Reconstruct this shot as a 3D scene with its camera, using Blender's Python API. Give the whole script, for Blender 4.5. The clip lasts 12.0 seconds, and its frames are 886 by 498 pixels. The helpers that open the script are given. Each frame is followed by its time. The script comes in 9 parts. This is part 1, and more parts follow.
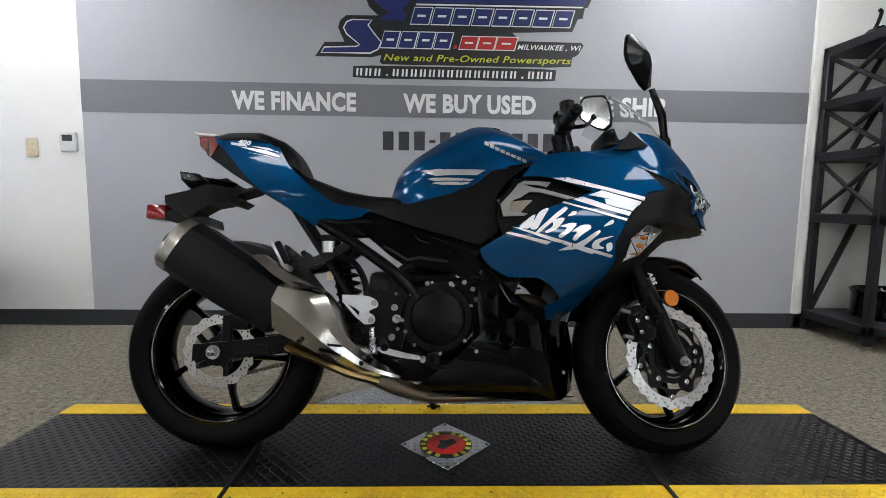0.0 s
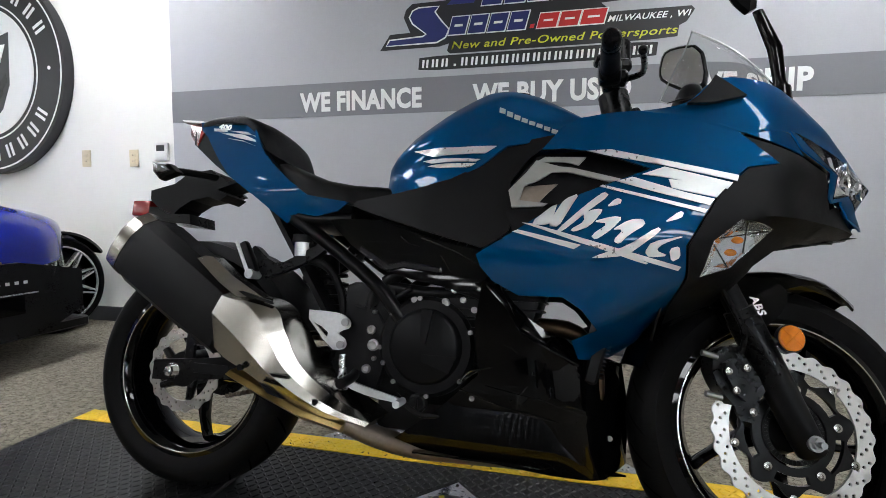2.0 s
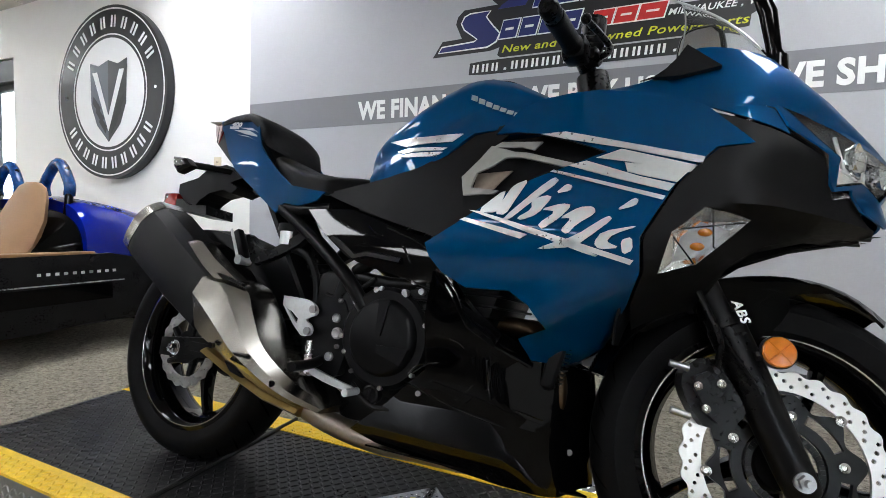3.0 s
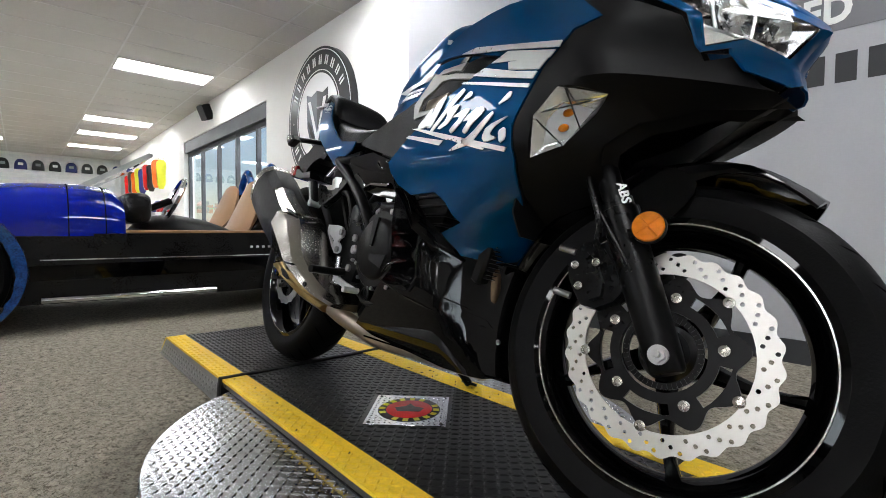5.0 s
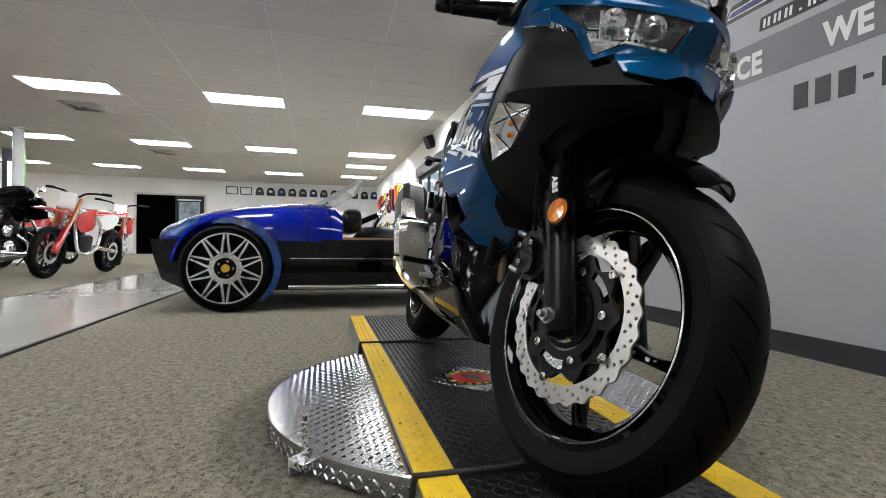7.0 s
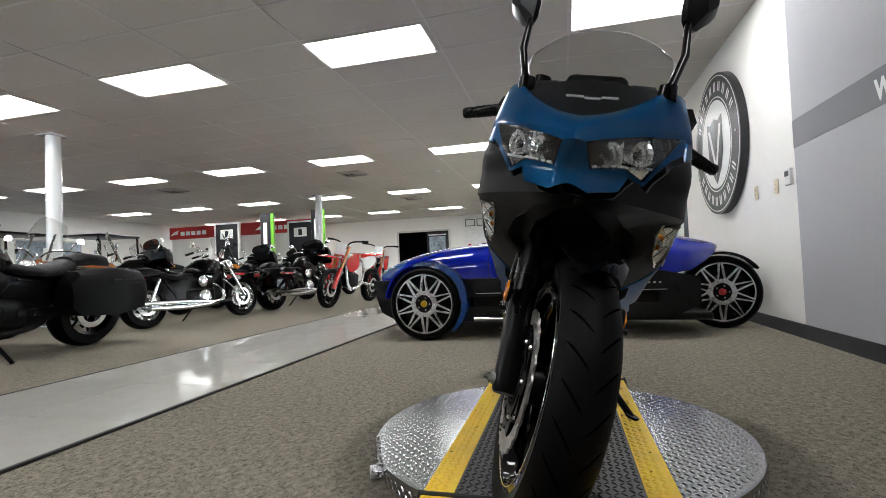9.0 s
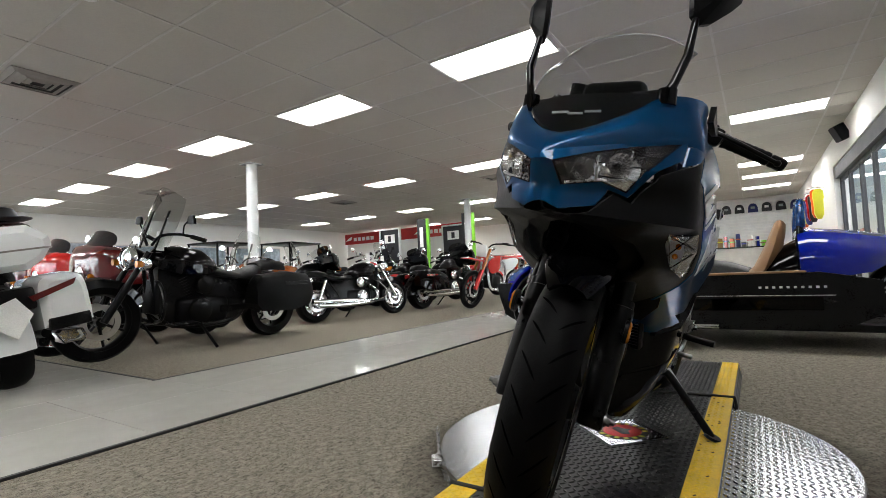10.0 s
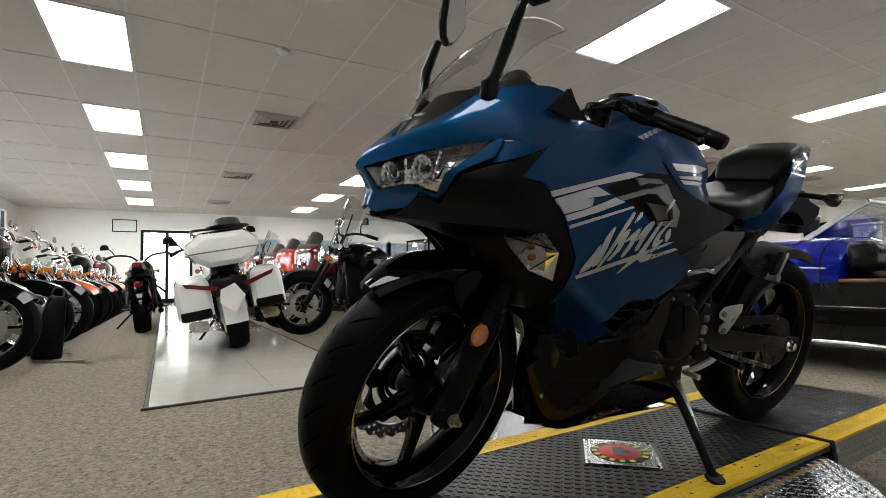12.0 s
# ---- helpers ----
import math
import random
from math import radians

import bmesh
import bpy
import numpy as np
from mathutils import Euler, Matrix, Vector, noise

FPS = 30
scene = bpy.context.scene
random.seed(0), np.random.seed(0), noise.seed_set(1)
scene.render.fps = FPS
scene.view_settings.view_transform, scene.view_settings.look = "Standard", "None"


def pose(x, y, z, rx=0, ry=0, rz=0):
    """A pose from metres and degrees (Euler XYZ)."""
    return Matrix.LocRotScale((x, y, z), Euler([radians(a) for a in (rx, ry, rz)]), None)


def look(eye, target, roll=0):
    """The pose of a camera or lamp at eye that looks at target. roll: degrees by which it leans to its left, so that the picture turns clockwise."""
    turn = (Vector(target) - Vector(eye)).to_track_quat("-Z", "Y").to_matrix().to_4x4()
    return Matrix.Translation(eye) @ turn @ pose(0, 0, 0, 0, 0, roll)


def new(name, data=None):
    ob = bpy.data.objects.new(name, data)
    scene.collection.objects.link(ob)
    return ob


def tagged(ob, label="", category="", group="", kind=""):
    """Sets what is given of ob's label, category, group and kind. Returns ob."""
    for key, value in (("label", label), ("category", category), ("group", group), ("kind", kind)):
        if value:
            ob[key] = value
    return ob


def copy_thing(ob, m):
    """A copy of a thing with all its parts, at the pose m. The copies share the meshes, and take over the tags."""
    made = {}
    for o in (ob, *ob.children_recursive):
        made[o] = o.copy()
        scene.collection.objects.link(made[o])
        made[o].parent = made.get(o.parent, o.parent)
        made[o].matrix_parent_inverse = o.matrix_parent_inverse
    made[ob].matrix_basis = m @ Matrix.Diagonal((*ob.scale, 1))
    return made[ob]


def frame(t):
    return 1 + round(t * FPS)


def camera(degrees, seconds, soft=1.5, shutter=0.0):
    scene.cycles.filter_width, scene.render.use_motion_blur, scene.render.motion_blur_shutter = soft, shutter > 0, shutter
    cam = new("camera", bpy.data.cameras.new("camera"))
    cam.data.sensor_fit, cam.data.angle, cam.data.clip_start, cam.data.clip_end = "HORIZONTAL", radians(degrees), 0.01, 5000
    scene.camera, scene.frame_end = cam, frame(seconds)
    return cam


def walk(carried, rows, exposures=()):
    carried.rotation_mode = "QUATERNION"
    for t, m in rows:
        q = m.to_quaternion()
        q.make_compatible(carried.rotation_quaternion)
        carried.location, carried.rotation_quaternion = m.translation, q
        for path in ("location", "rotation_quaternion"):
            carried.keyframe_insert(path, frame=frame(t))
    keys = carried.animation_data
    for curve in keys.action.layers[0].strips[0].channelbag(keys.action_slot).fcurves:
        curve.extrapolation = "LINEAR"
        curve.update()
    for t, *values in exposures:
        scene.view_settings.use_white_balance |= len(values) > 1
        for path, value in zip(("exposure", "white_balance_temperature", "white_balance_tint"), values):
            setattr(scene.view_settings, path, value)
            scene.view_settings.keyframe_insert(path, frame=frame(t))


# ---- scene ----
from mathutils.geometry import delaunay_2d_cdt

cam = camera(86.00, 12.0, soft=0.7)
PATH = [
    (0.0, pose(-0.054, -1.463, 0.863, 84.20, -0.71, -1.54)),
    (0.5, pose(-0.036, -1.349, 0.850, 84.15, -0.76, -0.88)),
    (1.0, pose(0.032, -1.224, 0.842, 83.96, -1.03, 2.18)),
    (1.5, pose(0.114, -1.140, 0.835, 84.99, -0.39, 6.73)),
    (2.0, pose(0.231, -1.071, 0.813, 85.50, -0.34, 12.83)),
    (2.5, pose(0.352, -1.012, 0.800, 86.29, 0.15, 17.74)),
    (3.0, pose(0.484, -0.960, 0.767, 86.93, -1.60, 23.78)),
    (3.5, pose(0.604, -0.906, 0.705, 87.02, -0.90, 28.13)),
    (5.5, pose(1.140, -0.728, 0.542, 88.37, -1.68, 54.50)),
    (6.0, pose(1.257, -0.647, 0.515, 89.06, -2.81, 59.62)),
    (6.5, pose(1.361, -0.576, 0.503, 89.12, -1.91, 67.58)),
    (8.5, pose(1.696, -0.113, 0.624, 91.34, 1.37, 96.41)),
    (9.0, pose(1.732, 0.051, 0.639, 92.09, 2.32, 104.29)),
    (9.5, pose(1.727, 0.229, 0.648, 92.65, 3.59, 114.00)),
    (10.0, pose(1.697, 0.403, 0.649, 92.94, 2.60, 123.35)),
    (10.5, pose(1.631, 0.541, 0.637, 92.38, 2.99, 131.26)),
    (11.0, pose(1.505, 0.698, 0.617, 93.16, 2.08, 140.13)),
    (11.5, pose(1.377, 0.855, 0.614, 93.47, 2.11, 146.99)),
    (12.0, pose(1.193, 0.990, 0.628, 93.31, 1.29, 149.73)),
]
walk(cam, PATH, [(0.0, 0.03, 6380, 10), (2.5, 0.30, 6350, 10), (3.5, 0.38, 6350, 10), (5.5, 0.30, 6500, 10), (6.5, 0.24, 6500, 10), (8.5, 0.03, 6520, 10), (10.5, -0.07, 6750, 10), (12.0, 0.08, 6850, 10)])
# daylight outside the shop windows
world = bpy.data.worlds.new("world")
scene.world = world
world.use_nodes = True
sky = world.node_tree.nodes.new("ShaderNodeTexSky")
sky.sky_type, sky.sun_disc, sky.sun_elevation, sky.sun_rotation = "NISHITA", False, radians(35), radians(60)
world.node_tree.links.new(sky.outputs[0], world.node_tree.nodes["Background"].inputs[0])
world.node_tree.nodes["Background"].inputs[1].default_value = 0.12
sun_lamp = new("sun", bpy.data.lights.new("sun", "SUN"))
sun_lamp.data.energy, sun_lamp.data.angle, sun_lamp.data.color = 1.5, radians(10), (1.0, 0.95, 0.88)
sun_lamp.matrix_world = look((20, -6, 16), (0, -6, 0))
TUBE = 17.0  # brightness of the ceiling diffusers

# ---- materials ----
def mat(name, color, rough=0.5, metal=0.0, coat=0.0, var=0.12, scale=6.0, fine=120.0, bump=0.0, bump_scale=150.0, rvar=0.08, emit=0.0, trans=0.0, aniso=0.0, spec=0.5):
    """A surface with colour and gloss that vary at two scales, and a fine relief."""
    m = bpy.data.materials.new(name)
    m.use_nodes = True
    n, l = m.node_tree.nodes, m.node_tree.links
    b = n["Principled BSDF"]
    b.inputs["Metallic"].default_value = metal
    b.inputs["Coat Weight"].default_value = coat
    b.inputs["Coat Roughness"].default_value = 0.015
    b.inputs["Transmission Weight"].default_value = trans
    b.inputs["Specular IOR Level"].default_value = spec
    b.inputs["Base Color"].default_value = (*color, 1)
    b.inputs["Roughness"].default_value = rough
    if aniso:
        b.inputs["Anisotropic"].default_value = aniso
    if emit:
        b.inputs["Emission Color"].default_value = (*color, 1)
        b.inputs["Emission Strength"].default_value = emit
    if var or rvar or bump:
        co = n.new("ShaderNodeTexCoord")
        big = n.new("ShaderNodeTexNoise")
        big.inputs["Scale"].default_value = scale
        big.inputs["Detail"].default_value = 4
        small = n.new("ShaderNodeTexNoise")
        small.inputs["Scale"].default_value = fine
        small.inputs["Detail"].default_value = 3
        l.new(co.outputs["Object"], big.inputs["Vector"])
        l.new(co.outputs["Object"], small.inputs["Vector"])
        mix = n.new("ShaderNodeMath")
        mix.operation = "ADD"
        l.new(big.outputs[0], mix.inputs[0])
        l.new(small.outputs[0], mix.inputs[1])
        if var:
            ramp = n.new("ShaderNodeMapRange")
            ramp.inputs[1].default_value, ramp.inputs[2].default_value = 0.6, 1.4
            ramp.inputs[3].default_value, ramp.inputs[4].default_value = 1 - var, 1 + var
            l.new(mix.outputs[0], ramp.inputs[0])
            mul = n.new("ShaderNodeVectorMath")
            mul.operation = "SCALE"
            mul.inputs[0].default_value = color
            l.new(ramp.outputs[0], mul.inputs["Scale"])
            l.new(mul.outputs[0], b.inputs["Base Color"])
        if rvar:
            rr = n.new("ShaderNodeMapRange")
            rr.inputs[1].default_value, rr.inputs[2].default_value = 0.6, 1.4
            rr.inputs[3].default_value, rr.inputs[4].default_value = max(rough - rvar, 0.01), min(rough + rvar, 1)
            l.new(mix.outputs[0], rr.inputs[0])
            l.new(rr.outputs[0], b.inputs["Roughness"])
        if bump:
            tex = n.new("ShaderNodeTexNoise")
            tex.inputs["Scale"].default_value = bump_scale
            tex.inputs["Detail"].default_value = 2
            l.new(co.outputs["Object"], tex.inputs["Vector"])
            bp = n.new("ShaderNodeBump")
            bp.inputs["Strength"].default_value = bump
            bp.inputs["Distance"].default_value = 0.002
            l.new(tex.outputs[0], bp.inputs["Height"])
            l.new(bp.outputs[0], b.inputs["Normal"])
    return m


BLUE = mat("teal_blue_paint", (0.0, 0.042, 0.122), 0.36, 0.40, 0.52, 0.03, 2.5, 30, rvar=0, spec=0.03)
BLUE.node_tree.nodes["Principled BSDF"].inputs["Specular Tint"].default_value = (0.10, 0.55, 0.95, 1)  # edge tint of the pearl
DECAL = mat("silver_decal", (0.62, 0.63, 0.63), 0.32, 0.72, 0.3, 0.05)
SHIELDGREY = mat("slate_sign_vinyl", (0.09, 0.105, 0.13), 0.4, var=0.05)
DECAL_GREY = mat("grey_decal", (0.30, 0.33, 0.33), 0.4, 0.2, 0.6, 0.06)
MATTE = mat("matte_black_plastic", (0.0036, 0.0036, 0.0040), 0.45, bump=0.12, bump_scale=900, spec=0.13)
GLOSS = mat("gloss_black_plastic", (0.0008, 0.0008, 0.001), 0.04, rvar=0.015, spec=0.20)
EDGE = mat("polished_black_edge", (0.002, 0.002, 0.002), 0.14, spec=0.7)
SATIN = mat("satin_black_metal", (0.0026, 0.0026, 0.0028), 0.30, 0.0, rvar=0.06, spec=0.14)
ENGINE = mat("engine_black_metal", (0.0024, 0.0024, 0.0027), 0.38, 0.0, rvar=0.08, bump=0.1, spec=0.12)
VINYL = mat("black_seat_vinyl", (0.0022, 0.0022, 0.0025), 0.40, bump=0.3, bump_scale=700, spec=0.10)
RUBBER = mat("tyre_rubber", (0.0026, 0.0026, 0.0028), 0.5, bump=0.15, bump_scale=300, spec=0.07)
STEEL = mat("brushed_steel", (0.36, 0.345, 0.315), 0.2, 1.0, rvar=0.06, var=0.06, scale=9)
GOLDREFLECT = mat("gold_reflection_steel", (0.36, 0.26, 0.11), 0.3, 1.0, var=0.12, scale=6, rvar=0.03)
PIPE = mat("dull_exhaust_steel", (0.24, 0.20, 0.165), 0.4, 1.0, var=0.15, scale=9, rvar=0.06)
HEADER = mat("browned_header_steel", (0.085, 0.058, 0.036), 0.38, 1.0, var=0.2, scale=14, rvar=0.08)
CHROME = mat("chrome", (0.75, 0.75, 0.76), 0.08, 1.0, rvar=0.03, var=0.03)
BOLT = mat("zinc_bolt", (0.30, 0.30, 0.30), 0.35, 1.0, rvar=0.08)
ALLOY = mat("machined_alloy", (0.68, 0.69, 0.70), 0.28, 1.0, rvar=0.1)
SILVER = mat("silver_painted_alloy", (0.55, 0.56, 0.57), 0.38, 0.7)
ROTOR = mat("brake_rotor_steel", (0.47, 0.455, 0.43), 0.33, 1.0, rvar=0, var=0.03, scale=12, aniso=0.4)
RED_LENS = mat("red_lens", (0.20, 0.004, 0.004), 0.12, coat=0.6)
AMBER = mat("amber_lens", (0.55, 0.15, 0.006), 0.15, coat=0.8, fine=90, var=0.25)
CLEAR = mat("clear_plastic", (0.95, 0.96, 0.96), 0.02, var=0, rvar=0, trans=1.0)
CLEAR.node_tree.nodes["Principled BSDF"].inputs["IOR"].default_value = 1.2
SMOKE = mat("smoked_screen", (0.80, 0.81, 0.80), 0.02, var=0, rvar=0, trans=1.0)
SMOKE.node_tree.nodes["Principled BSDF"].inputs["IOR"].default_value = 1.06
SCREENEDGE = mat("pale_screen_edge_glow", (0.75, 0.77, 0.77), 0.15, var=0, rvar=0, trans=0.4)
GLASS = mat("window_glass", (0.96, 0.97, 0.97), 0.01, var=0, rvar=0, trans=1.0)
REFLECTOR = mat("lamp_reflector", (0.90, 0.90, 0.91), 0.14, 0.92, rvar=0.05)
VENTSILVER = mat("silver_vent_paint", (0.25, 0.245, 0.23), 0.42, 0.45, 0.0, 0.04, rvar=0.03)
GROOVE = mat("tread_groove_shadow", (0.0008, 0.0008, 0.0008), 0.9, spec=0.0)
LAMPBASE = mat("lamp_bucket", (0.20, 0.20, 0.21), 0.22, 0.9, rvar=0.05)
DARKGLASS = mat("dark_lens", (0.01, 0.01, 0.012), 0.05, coat=1.0)
YELLOW = mat("yellow_traffic_paint", (0.78, 0.50, 0.012), 0.55, var=0.16, scale=10, bump=0.2)
YELLOW_WORN = mat("worn_mark", (0.06, 0.05, 0.03), 0.7)
DECK = mat("black_tread_coating", (0.0055, 0.0055, 0.006), 0.34, rvar=0.10, scale=5, bump=0.15, spec=0.35)
PLATE = mat("aluminium_tread_plate", (0.52, 0.53, 0.55), 0.2, 1.0, rvar=0.05, scale=4, var=0.05)
SKIRT = mat("dull_tread_plate", (0.30, 0.30, 0.30), 0.4, 0.9, rvar=0.1, var=0.15)
WALLWHITE = mat("white_wall_paint", (0.84, 0.83, 0.80), 0.7, var=0.03, scale=1.5, bump=0.15, bump_scale=260)
WALLGREY = mat("grey_wall_paint", (0.43, 0.435, 0.465), 0.5, var=0.03, scale=1.5, bump=0.12, bump_scale=260)
BAND = mat("dark_grey_wall_band", (0.20, 0.203, 0.222), 0.5, var=0.03, scale=1.5, bump=0.12, bump_scale=260)
BASE = mat("dark_vinyl_baseboard", (0.035, 0.037, 0.042), 0.5)
VINYLWHITE = mat("white_sign_vinyl", (0.85, 0.85, 0.85), 0.45, var=0.02)
VINYLDARK = mat("charcoal_sign_vinyl", (0.03, 0.031, 0.035), 0.45, var=0.05)
VINYLBLACK = mat("black_sign_vinyl", (0.012, 0.012, 0.014), 0.4, var=0.05)
NAVY = mat("navy_sign_vinyl", (0.012, 0.02, 0.14), 0.4, var=0.1)
SIGNRED = mat("red_sign_vinyl", (0.55, 0.02, 0.02), 0.4, var=0.1)
LIME = mat("yellow_green_sign_vinyl", (0.62, 0.62, 0.03), 0.4)
OUTLET = mat("ivory_plastic", (0.68, 0.60, 0.42), 0.4)
WHITEPL = mat("white_plastic", (0.78, 0.78, 0.77), 0.35)
CEIL = mat("ceiling_panel", (0.57, 0.545, 0.50), 0.85, var=0.06, scale=0.8, fine=60, bump=0.5, bump_scale=120)
TBAR = mat("ceiling_grid_metal", (0.62, 0.60, 0.57), 0.5)
DIFF = mat("lit_diffuser", (0.97, 0.985, 1.0), 0.5, var=0, rvar=0, emit=TUBE)
VENT = mat("vent_metal", (0.40, 0.38, 0.35), 0.5, 0.3)
CARBLUE = mat("royal_blue_paint", (0.0005, 0.010, 0.27), 0.3, 0.0, 1.0, 0.03, 3, 300, spec=0.0)
TAPE = mat("blue_protective_film", (0.004, 0.045, 0.18), 0.18, var=0.7, scale=25, bump=1.0, bump_scale=60)
TAN = mat("tan_leather", (0.27, 0.145, 0.062), 0.5, bump=0.3, bump_scale=500)
CARBLACK = mat("car_black_panel", (0.0035, 0.0035, 0.004), 0.30, spec=0.25)
SHELFMETAL = mat("dark_steel_shelf", (0.022, 0.022, 0.026), 0.45, 0.5)
WHITEPAINT = mat("pearl_white_paint", (0.80, 0.82, 0.82), 0.2, coat=1.0, var=0.02)
RED = mat("red_paint", (0.50, 0.012, 0.010), 0.25, coat=1.0)
MAROON = mat("maroon_paint", (0.10, 0.008, 0.008), 0.2, coat=1.0)
ORANGE = mat("orange_paint", (0.75, 0.13, 0.02), 0.25, coat=1.0)
GOLDEN = mat("amber_brown_paint", (0.38, 0.11, 0.02), 0.25, coat=1.0)
GREEN = mat("lime_green_panel", (0.18, 0.55, 0.03), 0.4)
PAPER = mat("paper_tag", (0.80, 0.80, 0.78), 0.7)
BANNER = mat("red_banner", (0.42, 0.012, 0.012), 0.5)
POSTER = mat("printed_photo", (0.30, 0.36, 0.42), 0.5, var=0.7, scale=3.0, fine=9)
DAYLIGHT = mat("bright_outdoors", (0.85, 0.93, 1.0), 0.8, var=0.25, scale=0.6, fine=3, emit=9.0)

SHADEDAY = mat("shaded_outdoors", (0.75, 0.85, 0.80), 0.8, var=0.6, scale=1.5, fine=5, emit=1.6)


def carpet():
    m = mat("carpet", (0.262, 0.238, 0.192), 0.95, var=0.5, scale=38, fine=230, bump=1.0, bump_scale=420, spec=0.1)
    n, l = m.node_tree.nodes, m.node_tree.links
    b = n["Principled BSDF"]
    src = b.inputs["Base Color"].links[0].from_socket
    co = n.new("ShaderNodeTexCoord")
    mp = n.new("ShaderNodeMapping")
    mp.inputs["Scale"].default_value = (62, 84, 1)
    no = n.new("ShaderNodeTexNoise")
    no.inputs["Scale"].default_value = 1.0
    no.inputs["Detail"].default_value = 5
    no.inputs["Roughness"].default_value = 0.68
    no.inputs["Distortion"].default_value = 1.2
    l.new(co.outputs["Object"], mp.inputs["Vector"])
    l.new(mp.outputs[0], no.inputs["Vector"])
    cr = n.new("ShaderNodeValToRGB")
    cr.color_ramp.elements[0].position, cr.color_ramp.elements[1].position = 0.36, 0.52
    cr.color_ramp.elements[0].color, cr.color_ramp.elements[1].color = (0.34, 0.32, 0.29, 1), (1, 1, 1, 1)
    l.new(no.outputs[0], cr.inputs[0])
    mx = n.new("ShaderNodeVectorMath")
    mx.operation = "MULTIPLY"
    l.new(src, mx.inputs[0])
    l.new(cr.outputs[0], mx.inputs[1])
    # ring of darker pile round the turntable, fading outward
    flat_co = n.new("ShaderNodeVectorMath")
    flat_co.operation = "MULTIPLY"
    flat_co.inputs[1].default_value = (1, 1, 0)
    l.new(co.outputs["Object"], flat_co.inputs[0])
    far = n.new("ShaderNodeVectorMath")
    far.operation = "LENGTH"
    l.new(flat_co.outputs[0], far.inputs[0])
    ring_ramp = n.new("ShaderNodeValToRGB")
    ring_ramp.color_ramp.elements[0].position, ring_ramp.color_ramp.elements[1].position = 0.60, 0.66
    ring_ramp.color_ramp.elements[0].color, ring_ramp.color_ramp.elements[1].color = (0.55, 0.55, 0.55, 1), (0.62, 0.62, 0.62, 1)
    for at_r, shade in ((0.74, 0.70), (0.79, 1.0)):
        e = ring_ramp.color_ramp.elements.new(at_r)
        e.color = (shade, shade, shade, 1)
    l.new(far.outputs["Value"], ring_ramp.inputs[0])
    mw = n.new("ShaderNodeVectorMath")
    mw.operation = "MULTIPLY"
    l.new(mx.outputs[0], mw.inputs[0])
    l.new(ring_ramp.outputs[0], mw.inputs[1])
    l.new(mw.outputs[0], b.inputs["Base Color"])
    return m


CARPET = carpet()
TILE = mat("polished_floor_tile", (0.47, 0.46, 0.42), 0.11, var=0.06, scale=1.2, fine=8, rvar=0.04, spec=0.45)
SEAM = mat("black_edge_strip", (0.015, 0.015, 0.015), 0.6)
TILEJOINT = mat("tile_joint", (0.20, 0.19, 0.17), 0.5)

# ---- building helpers ----
def finish(bm, name, material, smooth=True, angle=40):
    me = bpy.data.meshes.new(name)
    bmesh.ops.recalc_face_normals(bm, faces=bm.faces)
    lim = radians(angle)
    for f in bm.faces:
        f.smooth = smooth
    if smooth:
        for e in bm.edges:
            if len(e.link_faces) == 2 and e.calc_face_angle(0.0) > lim:
                e.smooth = False
    bm.to_mesh(me)
    bm.free()
    for m in (material if isinstance(material, (list, tuple)) else [material]):
        me.materials.append(m)
    return me


def part(name, bm, material, parent, label="", smooth=True, angle=40):
    ob = new(name, finish(bm, name, material, smooth, angle))
    ob.parent = parent
    if label:
        ob["label"] = label
    return ob


def thing(name, label, category, m=None, group="", kind=""):
    ob = new(name)
    ob.empty_display_size = 0.05
    if m is not None:
        ob.matrix_basis = m
    return tagged(ob, label, category, group, kind)


def solo(name, bm, material, label, category="", group="", kind="", smooth=True, angle=40):
    return tagged(new(name, finish(bm, name, material, smooth, angle)), label, category, group, kind)


def BM():
    return bmesh.new()


def box(bm, c, s, bevel=0.0, m=None, seg=1):
    r = bmesh.ops.create_cube(bm, size=1.0, matrix=Matrix.LocRotScale(c, None, s))
    vs = r["verts"]
    if bevel:
        es = list({e for v in vs for e in v.link_edges})
        g = bmesh.ops.bevel(bm, geom=es, offset=bevel, segments=seg, affect="EDGES", profile=0.5)
        vs = list({v for f in g["faces"] for v in f.verts} | {v for v in vs if v.is_valid})
    if m is not None:
        bmesh.ops.transform(bm, matrix=m, verts=vs)
    return bm


def ring(c, axis, r, n, ref=None, ry=None):
    axis = Vector(axis).normalized()
    u = axis.orthogonal().normalized() if ref is None else (Vector(ref) - axis * Vector(ref).dot(axis)).normalized()
    w = axis.cross(u)
    ry = r if ry is None else ry
    return [Vector(c) + u * (r * math.cos(2 * math.pi * i / n)) + w * (ry * math.sin(2 * math.pi * i / n)) for i in range(n)]


def loft(bm, rings, caps=True, closed=False):
    rows = [[bm.verts.new(p) for p in r] for r in rings]
    n = len(rows[0])
    pairs = list(zip(rows, rows[1:])) + ([(rows[-1], rows[0])] if closed else [])
    for a, b in pairs:
        for i in range(n):
            j = (i + 1) % n
            bm.faces.new((a[i], a[j], b[j], b[i]))
    if caps and not closed:
        bm.faces.new(rows[0][::-1])
        bm.faces.new(rows[-1])
    return bm


def cyl(bm, p, q, r, r2=None, n=16, caps=True):
    d = Vector(q) - Vector(p)
    u = d.orthogonal()
    return loft(bm, [ring(p, d, r, n, u), ring(q, d, r if r2 is None else r2, n, u)], caps)


